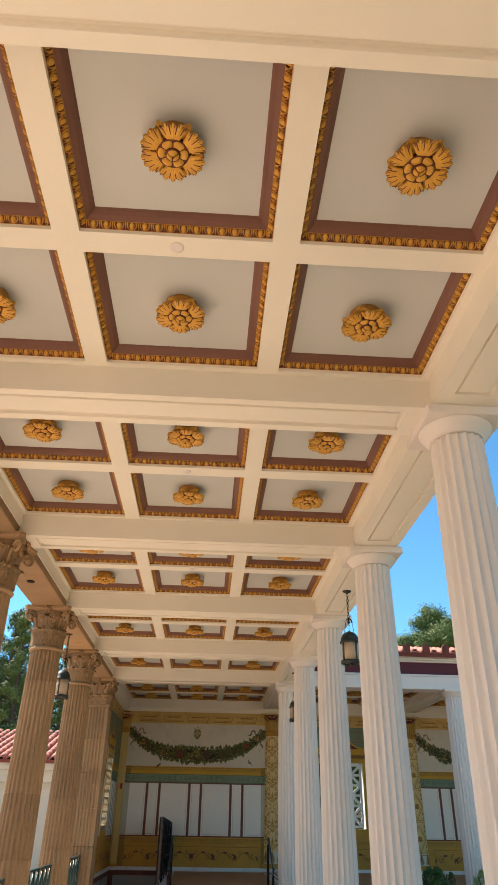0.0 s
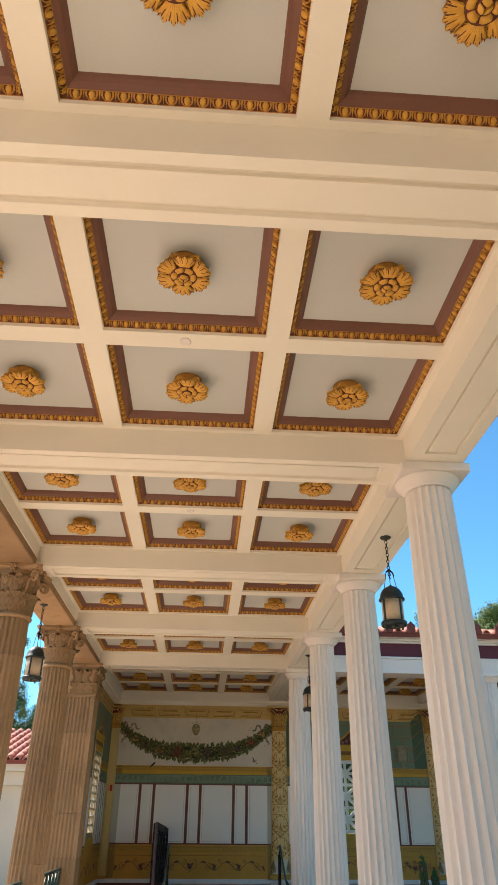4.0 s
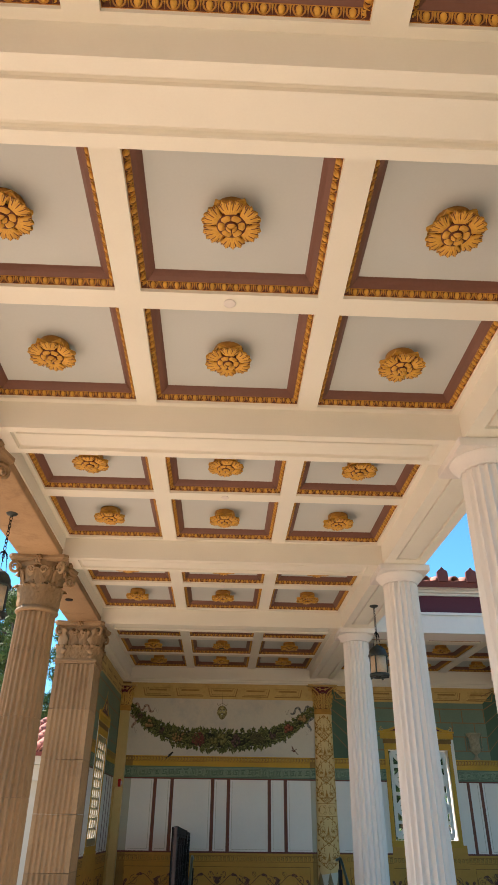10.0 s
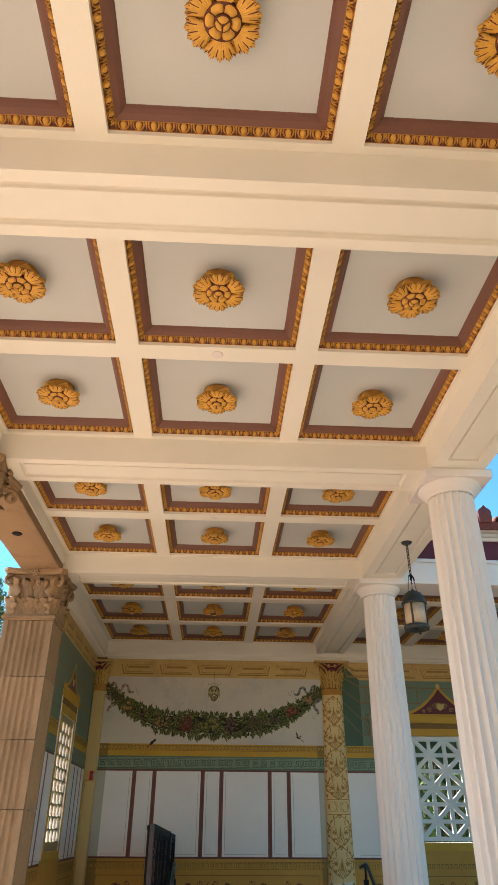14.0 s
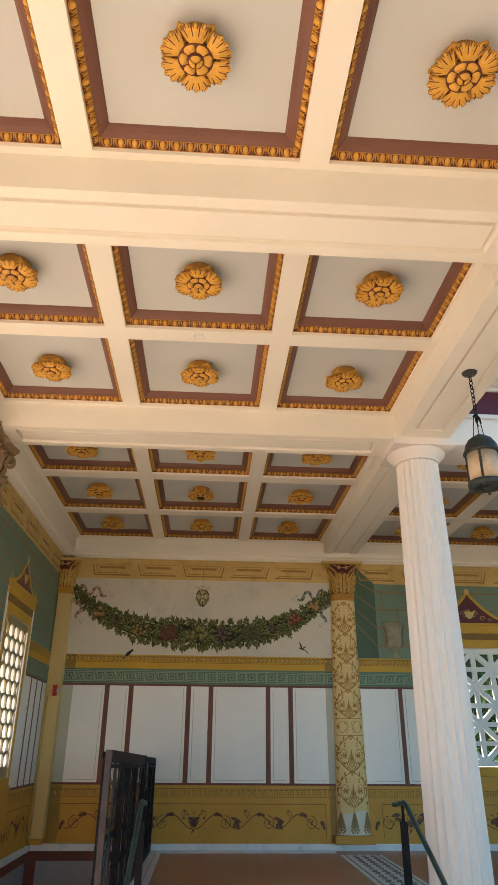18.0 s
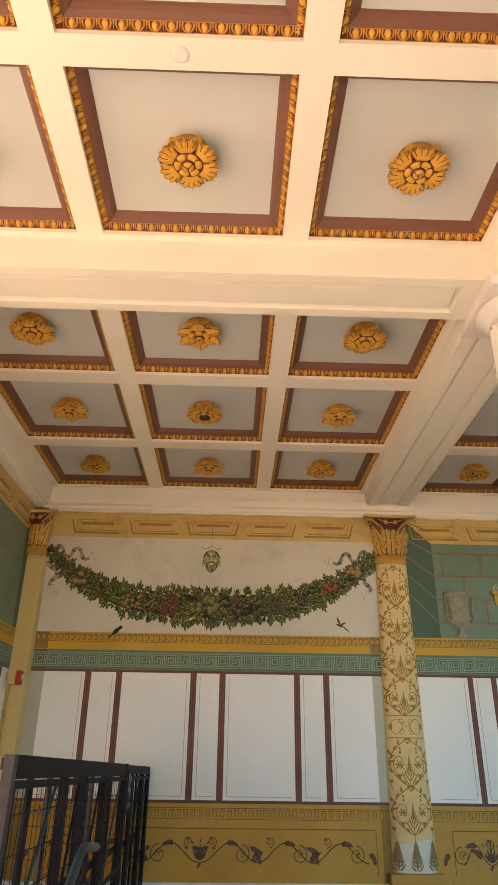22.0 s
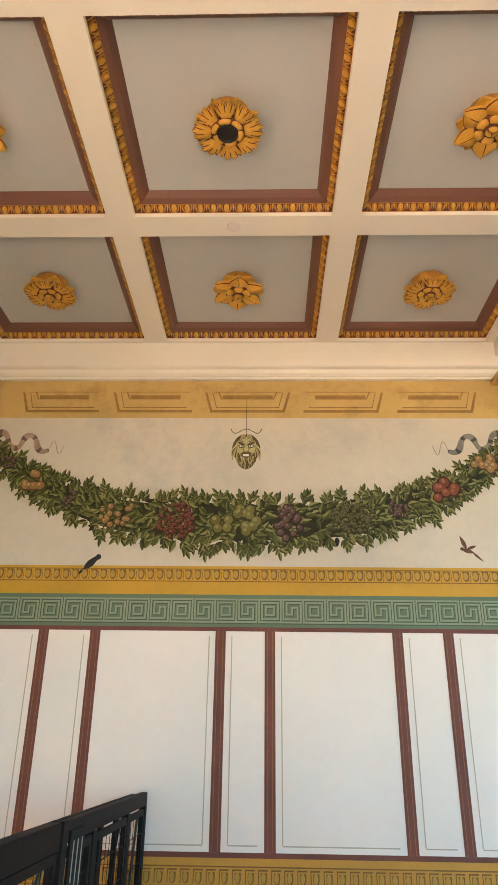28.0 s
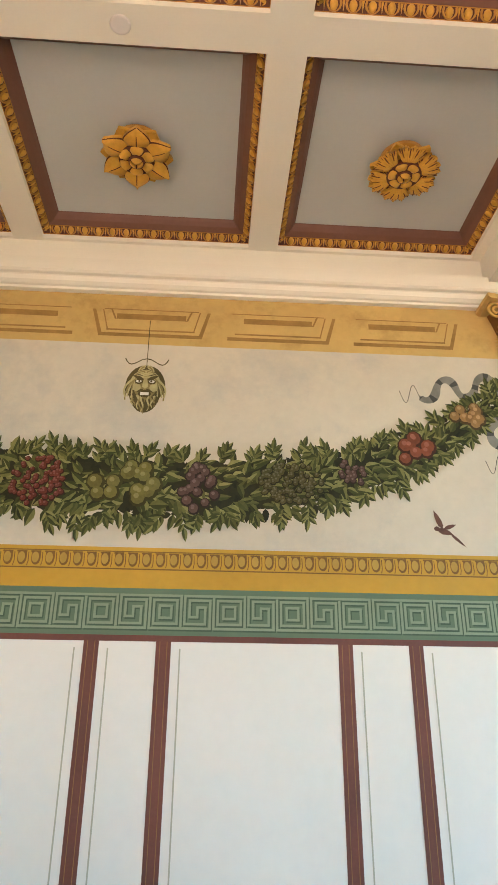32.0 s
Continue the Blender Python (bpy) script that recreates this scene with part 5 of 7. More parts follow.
# ---- garland painted on the wall ----
LEAVES = island_mat("garland_leaf_paint", [(0.020, 0.022, 0.006), (0.038, 0.042, 0.010), (0.062, 0.064, 0.016), (0.030, 0.034, 0.009), (0.048, 0.052, 0.013)])
LEAFLIT = island_mat("garland_lit_leaf_paint", [(0.090, 0.088, 0.020), (0.165, 0.155, 0.042), (0.24, 0.22, 0.075), (0.12, 0.115, 0.028), (0.07, 0.07, 0.018)])
LEAFDARK = island_mat("garland_shadow_paint", [(0.012, 0.011, 0.004), (0.022, 0.020, 0.007), (0.017, 0.016, 0.006)])
SLATE = [mat("grey_ribbon_paint", (0.20, 0.18, 0.15), 0.6, vary=0.3, scale=9), mat("slate_ribbon_paint", (0.065, 0.058, 0.052), 0.6, vary=0.25, scale=9)]
ROSE = [mat("rose_ribbon_paint", (0.36, 0.23, 0.165), 0.6, vary=0.25, scale=9), mat("faded_rose_paint", (0.15, 0.085, 0.06), 0.6, vary=0.25, scale=9)]


def fruit_mat(name, c):
    """Shaded rim, body and painted highlight of one kind of fruit."""
    k = lambda f, g: tuple(min(0.9, x * f + g) for x in c)
    return [island_mat(name + "_rim", [k(0.22, 0.0), k(0.3, 0.0)], 0.5), island_mat(name, [k(0.75, 0.0), k(1.1, 0.0), k(0.95, 0.01)], 0.5), island_mat(name + "_light", [k(1.4, 0.04), k(1.25, 0.03)], 0.5)]


FR_RED = fruit_mat("red_berry_paint", (0.13, 0.026, 0.015))
FR_PEAR = fruit_mat("pear_paint", (0.15, 0.125, 0.028))
FR_PLUM = fruit_mat("plum_fruit_paint", (0.092, 0.045, 0.034))
FR_GRAPE = fruit_mat("dark_grape_paint", (0.072, 0.058, 0.016))
FR_APPLE = fruit_mat("apple_paint", (0.20, 0.05, 0.02))
FR_ORANGE = fruit_mat("apricot_paint", (0.28, 0.15, 0.05))


def garland(xa, xb, cy, parent_label, detail=1.0):
    """Swag of leaves and fruit between two columns: thin layers of paint over the wall."""
    e = empty("painted_garland", ((xa + xb) / 2, WALL_Y, 3.2), parent_label, "garland")
    inv = Matrix.Translation((-(xa + xb) / 2, -WALL_Y, -3.2))
    ends, low, span = 3.90, 3.25, xb - xa
    rnd = random.Random(7)

    def axis(t):
        x = xa + span * t
        return x, low + (ends - low) * abs(2 * t - 1) ** 3.1

    def thick(t):
        return 0.02 + 0.138 * max(0.0, math.sin(math.pi * t)) ** 0.8

    def slope(t):
        a, b = axis(max(0, t - 0.01)), axis(min(1, t + 0.01))
        return math.atan2(b[1] - a[1], b[0] - a[0])

    def local(u, v, lift):
        return inv @ Vector((u, WALL_Y - lift, v))

    back = Paint(local)
    core = [i / 60 for i in range(2, 59)]
    back.ribbon([axis(t) for t in core], [1.62 * thick(t) for t in core], 0.0045)
    for i in range(int(900 * detail)):
        t = rnd.uniform(0.005, 0.995)
        x, z = axis(t)
        th = thick(t) * rnd.uniform(-0.95, 0.95)
        s = slope(t)
        back.leaf(x - th * math.sin(s), z + th * math.cos(s), s + rnd.uniform(0, 6.28), 0.07, 0.036, 0.005 + 0.001 * rnd.random(), False)
    tagged(back.done("shadow_leaves", LEAFDARK, e), kind="stuff")
    lv = Paint(local)
    n = int(1120 * detail)
    for i in range(n):
        t = rnd.uniform(0.0, 1.0)
        x, z = axis(t)
        T = thick(t)
        q = rnd.uniform(-1.0, 1.0)
        s = slope(t)
        u, v = x - q * T * math.sin(s), z + q * T * math.cos(s)
        flow = s if t > 0.5 else s + math.pi
        out = s + math.copysign(math.pi / 2, q)
        k = abs(q) ** 1.5
        ang = flow + (out - flow + math.pi) % (2 * math.pi) * k - math.pi * k + rnd.uniform(-1.2, 1.2) * (1 - 0.5 * k)
        size = rnd.uniform(0.062, 0.098) * (0.72 + 0.28 * math.sin(math.pi * t))
        lv.leaf(u, v, ang, size, size * rnd.uniform(0.42, 0.54), 0.0065 + 0.006 * rnd.random(), True, rnd.uniform(-0.3, 0.3))
    # loose sprigs of leaves that break the outline
    m = int(46 * detail)
    for i in range(m):
        t = min(0.995, (i + rnd.random()) / m)
        for sg in (1, -1):
            x, z = axis(t)
            s = slope(t)
            T = thick(t) * rnd.uniform(0.8, 1.0) * sg
            u, v = x - T * math.sin(s), z + T * math.cos(s)
            d = s + sg * math.pi / 2 + rnd.uniform(-0.75, 0.75)
            L = rnd.uniform(0.02, 0.085) * (0.5 + 0.5 * math.sin(math.pi * t))
            for j in range(3):
                w_ = (j + 0.3) / 3
                for a_ in (-0.7, 0.7):
                    lv.leaf(u + L * w_ * math.cos(d), v + L * w_ * math.sin(d), d + a_ + rnd.uniform(-0.2, 0.2), rnd.uniform(0.05, 0.068), 0.028, 0.0125 + 0.0015 * rnd.random(), True, rnd.uniform(-0.2, 0.2))
            lv.leaf(u + L * math.cos(d), v + L * math.sin(d), d, 0.070, 0.029, 0.0128 + 0.0015 * rnd.random(), True)
    tagged(shape("leaves", lv.V, lv.F, [LEAVES, LEAFLIT], e, "", [i % 2 for i in range(len(lv.F))]), kind="stuff")

    def cluster(name, material, t, count, spread_u, spread_v, r, off=0.0):
        V, F, M = [], [], []
        x0, z0 = axis(t)
        for i in range(count):
            a, d = rnd.uniform(0, 6.28), math.sqrt(rnd.random())
            u, v = x0 + spread_u * d * math.cos(a), z0 + off + spread_v * d * math.sin(a)
            rr = r * rnd.uniform(0.85, 1.1)
            lift = 0.0145 + 0.00016 * (i % 30)
            for k_, (du, dv, ra) in enumerate(((0, 0, 1.12), (-0.08, 0.08, 0.86), (-0.26, 0.28, 0.34))):
                i0 = len(V)
                for k in range(9):
                    V.append(local(u + rr * (du + ra * math.cos(k * 0.6981)), v + rr * (dv + ra * math.sin(k * 0.6981)), lift + 0.0050 * k_))
                F.append(tuple(range(i0, i0 + 9)))
                M.append(k_)
        tagged(shape("fruit_bunch", V, F, material, e, "cluster of painted " + name.replace("_", " "), M), kind="stuff")

    tt = lambda x: (x - xa) / span
    off = (xa + xb) / 2 - 0.06

    cluster("red_berries", FR_RED, tt(-0.43 + off), 95, 0.14, 0.13, 0.0145)
    cluster("pears", FR_PEAR, tt(-0.02 + off), 15, 0.16, 0.14, 0.041)
    cluster("plums", FR_PLUM, tt(0.34 + off), 20, 0.11, 0.13, 0.027)
    cluster("dark_grapes", FR_GRAPE, tt(0.82 + off), 120, 0.16, 0.11, 0.0145)
    cluster("cherries", FR_PLUM, tt(1.13 + off), 22, 0.06, 0.08, 0.016)
    cluster("apples", FR_APPLE, tt(1.46 + off), 8, 0.10, 0.09, 0.040)
    cluster("apricots", FR_ORANGE, tt(1.77 + off), 9, 0.09, 0.08, 0.034)
    cluster("apricots", FR_ORANGE, tt(-1.47 + off), 7, 0.08, 0.08, 0.034)
    cluster("small_apricots", FR_ORANGE, tt(-0.86 + off), 16, 0.13, 0.11, 0.022)
    cluster("cherries", FR_PLUM, tt(-1.68 + off), 16, 0.05, 0.05, 0.015)
    cluster("cherries", FR_PLUM, tt(-1.2 + off), 18, 0.06, 0.07, 0.015)
    # fluttering ribbons at both ends: a banded ribbon inward and a tail downward, each ending in a thin cord
    for sx, x0, two in ((1, xa, ROSE), (-1, xb, SLATE)):
        wave = lambda q, L, A, n, f: (L * q - 0.008 * math.sin(4 * math.pi * n * q + 2 * f), A * math.sin(2 * math.pi * n * q + f))
        run = [(0.01 + wave(q, 0.50, 0.058, 2.3, -2.04)[0], -0.005 + wave(q, 0.50, 0.058, 2.3, -2.04)[1] - 0.06 * q) for q in [i / 64 for i in range(65)]]
        tail = [(0.02 - wave(q, 0.38, 0.055, 1.25, 0.4)[1] + 0.12 * q, -0.08 - wave(q, 0.38, 0.055, 1.25, 0.4)[0]) for q in [i / 40 for i in range(41)]]
        for nm, pts, w0 in (("ribbon", run, 0.05), ("ribbon_tail", tail, 0.056)):
            end = Vector(pts[-1])
            cord = [tuple(end + Vector((0.10 * q, 0.05 * math.sin(q * 2.2 * math.pi) - 0.02 * q))) for q in [i / 12 for i in range(1, 13)]]
            rb = Paint(local)
            n0 = len(pts)
            full = [(x0 + sx * a_, ends + b_) for a_, b_ in pts + cord]
            rb.ribbon(full, [w0 * (0.85 + 0.15 * math.sin(i * 0.5)) if i < n0 - 3 else 0.0035 for i in range(len(full))], 0.0065)
            shape(nm, rb.V, rb.F, two, e, "", [0 if (i // 2) % 4 < 3 and i < n0 - 4 else 1 for i in range(len(rb.F))])
    return e


garland(-1.91, 2.02, 0, "painted green leaf and fruit garland on the plaster wall")
garland(6.4, 10.1, 0, "painted green leaf garland on the far plaster wall", 0.8)

# birds painted on the wall
for name, u, v, flip, lab in (("painted_bird", -1.01, 2.945, 1, "small dark painted bird perched on the yellow band"),
                              ("painted_bird", 1.58, 3.06, -1, "small brown painted bird in flight")):
    p = Paint(north)
    if flip > 0:
        p.leaf(u - 0.04, v - 0.03, 0.75, 0.15, 0.05, 0.006)
        p.leaf(u - 0.03, v - 0.02, -2.35, 0.08, 0.018, 0.006)
        p.disc(u + 0.055, v + 0.055, 0.02, 0.02, 8, 0.0065)
    else:
        p.leaf(u - 0.045, v + 0.01, -0.3, 0.085, 0.034, 0.006)
        p.leaf(u - 0.015, v + 0.01, 1.95, 0.105, 0.03, 0.0065)
        p.leaf(u - 0.01, v + 0.012, 0.35, 0.07, 0.022, 0.0065)
        p.leaf(u + 0.02, v - 0.01, -0.75, 0.10, 0.016, 0.0065)
        p.disc(u - 0.045, v + 0.012, 0.014, 0.013, 8, 0.0065)
    p.V = [Vector(q) - Vector((u, WALL_Y, v)) for q in p.V]
    b = p.done(name, INK if flip > 0 else PLUM, None)
    b.location = (u, WALL_Y, v)
    tagged(b, lab, "painted bird")

# theatrical mask hanging from a thread, one plain painted mesh
MASK = [mat("olive_mask_shade", (0.085, 0.06, 0.018), 0.6, vary=0.2, scale=20), mat("olive_mask_mid", (0.24, 0.185, 0.065), 0.6, vary=0.25, scale=30),
        mat("olive_mask_light", (0.42, 0.35, 0.16), 0.6, vary=0.2, scale=30), mat("pale_mask_paint", (0.66, 0.63, 0.55), 0.6, vary=0.08)]
p = Paint(lambda u, v, l: (u, -l, v))
tone = []


def ink(k):
    """All shapes painted since the last call take tone k."""
    tone.extend([k] * (len(p.F) - len(tone)))


p.poly([(0.105 * math.cos(a) * (1 - 0.18 * (math.sin(a) < -0.3)), 0.0 + (0.13 if math.sin(a) > 0 else 0.15) * math.sin(a)) for a in [k * math.pi / 16 for k in range(32)]], 0.003)
ink(0)
p.disc(0, 0.018, 0.066, 0.088, 18, 0.0055)
ink(1)
p.disc(0, 0.075, 0.048, 0.026, 12, 0.0068)
for s_ in (-1, 1):
    p.disc(s_ * 0.042, -0.006, 0.02, 0.024, 10, 0.0068)
ink(2)
rm = random.Random(11)
for s_ in (-1, 1):
    for k in range(7):
        o = k * 0.0078
        q = [(s_ * (0.004 + (0.052 + o) * math.sin(t * 1.75) + 0.006 * math.sin(t * 8 + 1.3 * k)), 0.122 - 0.007 * k - (0.145 + 0.012 * (k % 3)) * t ** 1.6) for t in [i / 14 for i in range(15)]]
        p.ribbon(q, [0.013 * (1 - 0.5 * (i / 14) ** 2) for i in range(15)], 0.0075 + 0.0004 * k)
        ink((2, 1, 2, 0)[k % 4])
for k in range(13):
    u = -0.072 + 0.012 * k
    L = 0.078 - 0.62 * abs(u)
    q = [(u * (1 - 0.2 * t) + 0.006 * math.sin(t * 7 + 1.9 * k), -0.045 - 0.2 * abs(u) - L * 1.45 * t) for t in [i / 10 for i in range(11)]]
    p.ribbon(q, [0.013 * (1 - 0.65 * i / 10) for i in range(11)], 0.0078 + 0.0003 * k)
    ink((2, 1, 0, 2, 1)[k % 5])
for k in range(4):
    p.ribbon([(u, 0.088 - 0.008 * k + 0.006 * math.cos(u * 60 + k)) for u in [-0.04 + 0.01 * i for i in range(9)]], 0.002, 0.0105)
ink(1)
for s_ in (-1, 1):
    p.leaf(s_ * 0.008, 0.036, 0.42 if s_ > 0 else math.pi - 0.42, 0.066, 0.022, 0.012)
    p.leaf(s_ * 0.015, 0.062, 0.25 if s_ > 0 else math.pi - 0.25, 0.045, 0.007, 0.012)
    p.disc(s_ * 0.034, 0.026, 0.022, 0.015, 10, 0.0125)
ink(0)
for s_ in (-1, 1):
    p.disc(s_ * 0.034, 0.027, 0.015, 0.008, 10, 0.0145)
ink(3)
for s_ in (-1, 1):
    p.disc(s_ * 0.031, 0.027, 0.006, 0.007, 8, 0.0165)
    p.leaf(s_ * 0.006, -0.016, -0.5 if s_ > 0 else math.pi + 0.5, 0.045, 0.012, 0.0125)
p.disc(0, -0.044, 0.034, 0.022, 12, 0.0125)
ink(0)
p.poly([(-0.007, 0.05), (0.007, 0.05), (0.016, -0.004), (0.0, -0.016), (-0.016, -0.004)][::-1], 0.0135)
ink(2)
p.rect(-0.022, 0.022, -0.054, -0.037, 0.0148)
ink(3)
p.ribbon([(0.0, 0.13), (0.0, 0.41)], 0.004, 0.006)
p.ribbon([(0.115 * math.sin(i / 16 * math.pi - math.pi / 2), 0.15 + 0.018 * math.cos(i / 16 * 4 * math.pi)) for i in range(17)], 0.006, 0.007)
ink(0)
mask = shape("painted_mask", p.V, p.F, MASK, None, "", tone)
mask.location = (0.05, WALL_Y - 0.002, 3.80)
tagged(mask, "olive gold bearded mask painted hanging on a thread", "mask", "painted masks")
copy_thing(mask, pose(8.5, WALL_Y - 0.002, 3.80))

# ---- corner pilaster and painted half columns ----
BELL = mat("brown_gilt_paint", (0.19, 0.075, 0.016), 0.6, vary=0.2, scale=12)
CAPGILT = mat("capital_gilt_paint", (0.50, 0.29, 0.065), 0.5, vary=0.15, scale=12)


def capital_paint(e, hw, top, z0, z1, D=0.5):
    """Gilt leafy capital in relief: flaring bell, two rows of curling leaves, scrolls and a wine-red field under the slab."""
    h = z1 - z0
    flare = lambda f: hw * (0.97 + 0.06 * f) + (top * 0.78 - hw) * max(0.0, f) ** 2.6
    bm = bmesh.new()
    rows = []
    for i in range(9):
        f = i / 8
        rows.append([bm.verts.new((flare(f) * math.cos(math.pi * (1 + k / 20)), flare(f) * D * math.sin(math.pi * (1 + k / 20)), z0 + h * f)) for k in range(21)])
    for a, b in zip(rows, rows[1:]):
        for k in range(20):
            bm.faces.new((a[k], a[k + 1], b[k + 1], b[k])).smooth = True
    part("bell", bm, BELL, e, "dull brown gilt bell")

    def on_bell(u, v, lift):
        a, r = 1.5 * math.pi + u / (hw * 0.80), flare(v / h)
        return ((r + lift) * math.cos(a), (r * D + lift) * math.sin(a), z0 + v)

    wide = 1.12 * hw
    for n, v0, tall, off in ((6, 0.38, 0.46, 0.0), (5, 0.15, 0.52, 0.5), (5, 0.005, 0.42, 0.0)):
        for i in range(n):
            u = wide * ((i + 0.5) / n * 2 - 1) * (1 if off == 0 else 0.94)
            H, lift = h * tall, 0.014 - 0.022 * v0
            lean = 0.6 * u / wide
            under = Paint(on_bell)
            under.leaf(u, h * v0, math.pi / 2 - lean, H * 1.02, min(0.085, 1.5 * wide / n), lift)
            for k in range(6):
                f = k / 5
                pu, pv = u + math.sin(lean) * H * 0.8 * f, h * v0 + math.cos(lean) * H * 0.8 * f
                for sd in (-1, 1):
                    under.leaf(pu, pv, math.pi / 2 - lean + sd * (0.95 - 0.35 * f), H * (0.36 - 0.14 * f), 0.021, lift + 0.004, False, sd * -0.25)
            under.ribbon([(u, h * v0), (u + math.sin(lean) * H * 0.5, h * v0 + math.cos(lean) * H * 0.5), (u + math.sin(lean) * H, h * v0 + math.cos(lean) * H)], [0.009, 0.007, 0.003], lift + 0.007)
            shape("acanthus_leaf", under.V, under.F, [GILTMID, CAPGILT, GILTSHADE], e, "", [0 if q == 0 else (1 if q <= 12 else 2) for q in range(len(under.F))])
    # curling plumes that stand out at both sides
    for sd in (-1, 1):
        for v, big in ((0.16, 0.075), (0.36, 0.085), (0.56, 0.095)):
            plume = Paint(lambda u_, v_, l_: (u_, -0.3 * hw * D - l_, z0 + v_))
            u = sd * flare(v) * 0.86
            for k in range(6):
                a = math.pi / 2 - sd * (0.15 + 0.32 * k)
                plume.leaf(u, h * v, a, big * (1 - 0.05 * k), 0.021, 0.004 + 0.002 * k, False, -sd * 0.45)
            shape("side_leaf", plume.V, plume.F, CAPGILT, e)
    bm = bmesh.new()
    q = [(-top * 0.56, z1 - 0.012), (-top * 0.26, z1 - 0.15), (0, z1 - 0.115), (top * 0.26, z1 - 0.15), (top * 0.56, z1 - 0.012)]
    f0 = [bm.verts.new((u, -hw * D - 0.055, z)) for u, z in q]
    f1 = [bm.verts.new((u, -0.01, z)) for u, z in q]
    bm.faces.new(f0)
    bm.faces.new(f1[::-1])
    for k in range(5):
        bm.faces.new((f0[k], f1[k], f1[(k + 1) % 5], f0[(k + 1) % 5]))
    part("capital_field", bm, WINE, e, "wine-red field under the slab")
    y = -hw * D - 0.07
    for s in (-1, 1):
        for cu, cz, r in ((s * (top - 0.045), z1 - 0.065, 0.05), (s * top * 0.17, z1 - 0.062, 0.03)):
            pts, rad = [], []
            for i in range(18):
                t = i / 17
                a = math.pi / 2 - s * (-0.5 + t * 1.7 * 2 * math.pi)
                pts.append((cu + r * (1 - 0.8 * t) * math.cos(a), y, cz + r * (1 - 0.8 * t) * math.sin(a)))
                rad.append(0.2 * r * (1 - 0.4 * t))
            bm = bmesh.new()
            tube(bm, pts, rad, 6)
            part("scroll", bm, CAPGILT, e, smooth=True)
        bm = bmesh.new()
        tube(bm, [(s * hw * 0.35, y + 0.02, z0 + 0.52 * h), (s * hw * 0.62, y, z0 + 0.72 * h), (s * (top - 0.07), y, z1 - 0.022)], [0.008, 0.010, 0.011], 6)
        part("stalk", bm, CAPGILT, e, smooth=True)
    bm = bmesh.new()
    tube(bm, [(top * 0.5 * (2 * i / 12 - 1), y, z1 - 0.02 - 0.045 * math.cos(math.pi * (2 * i / 12 - 1) / 2)) for i in range(13)], 0.006, 5)
    part("field_line", bm, OCHRE2, e)
    bm = bmesh.new()
    ring = []
    for z, g in ((z1, 0.95), (z1 + 0.012, 1.0), (z1 + 0.034, 1.0)):
        pts = [(-top * g, 0.0)] + [(top * g * (2 * i / 10 - 1), -hw * D - 0.10 + 0.035 * math.sin(math.pi * i / 10)) for i in range(11)] + [(top * g, 0.0)]
        ring.append([bm.verts.new((u, v, z)) for u, v in pts])
    n = len(ring[0])
    for a, b in zip(ring, ring[1:]):
        for k in range(n):
            bm.faces.new((a[k], a[(k + 1) % n], b[(k + 1) % n], b[k]))
    bm.faces.new(ring[0][::-1])
    bm.faces.new(ring[-1])
    part("slab", bm, OCHRE2, e)
    bm = bmesh.new()
    rows = []
    for z, g in ((z0 - 0.105, 1.02), (z0 - 0.095, 1.08), (z0 - 0.03, 1.08), (z0 - 0.02, 1.03), (z0 - 0.001, 1.0)):
        rows.append([bm.verts.new((hw * g * math.cos(math.pi * (1 + k / 20)), hw * g * (D + 0.03) * math.sin(math.pi * (1 + k / 20)), z)) for k in range(21)])
    for a, b in zip(rows, rows[1:]):
        for k in range(20):
            bm.faces.new((a[k], a[k + 1], b[k + 1], b[k])).smooth = True
    part("collar", bm, GILTMID, e)


PALEOCHRE = mat("pale_yellow_paint", (0.56, 0.385, 0.145), 0.55, vary=0.08, stain=0.25, stain_col=(0.45, 0.28, 0.09), scale=1.5)
corner = empty("corner_pilaster", (-2.02, 20.86, 0), "yellow ochre corner pilaster with a gilt and wine-red capital", "pilaster")
bm = bmesh.new()
box(bm, -0.085, 0.118, 0, 0.16, 0.62, 3.795, bevel=0.012)
part("shaft", bm, PALEOCHRE, corner)
bm = bmesh.new()
box(bm, -0.11, 0.11, -0.02, 0.16, 0.556, 0.62, bevel=0.006)
part("foot", bm, DADO, corner)
capital_paint(corner, 0.135, 0.235, 3.875, 4.262)
bm = bmesh.new()
box(bm, -0.08, 0.095, 0.0005, 0.16, 3.796, 4.36)
part("capital_block", bm, OCHRED, corner)

VINEBASE = mat("cream_column_paint", (0.66, 0.455, 0.19), 0.55, vary=0.1, stain=0.3, stain_col=(0.55, 0.38, 0.14), scale=2.5)
VINE = mat("gold_vine_paint", (0.33, 0.155, 0.022), 0.55, vary=0.2, scale=12)
FOOTPALE = mat("pale_column_foot_paint", (0.62, 0.55, 0.42), 0.6, vary=0.1, scale=4)
FOOTLEAF = mat("brown_leaf_paint", (0.26, 0.17, 0.07), 0.6, vary=0.35, scale=14)


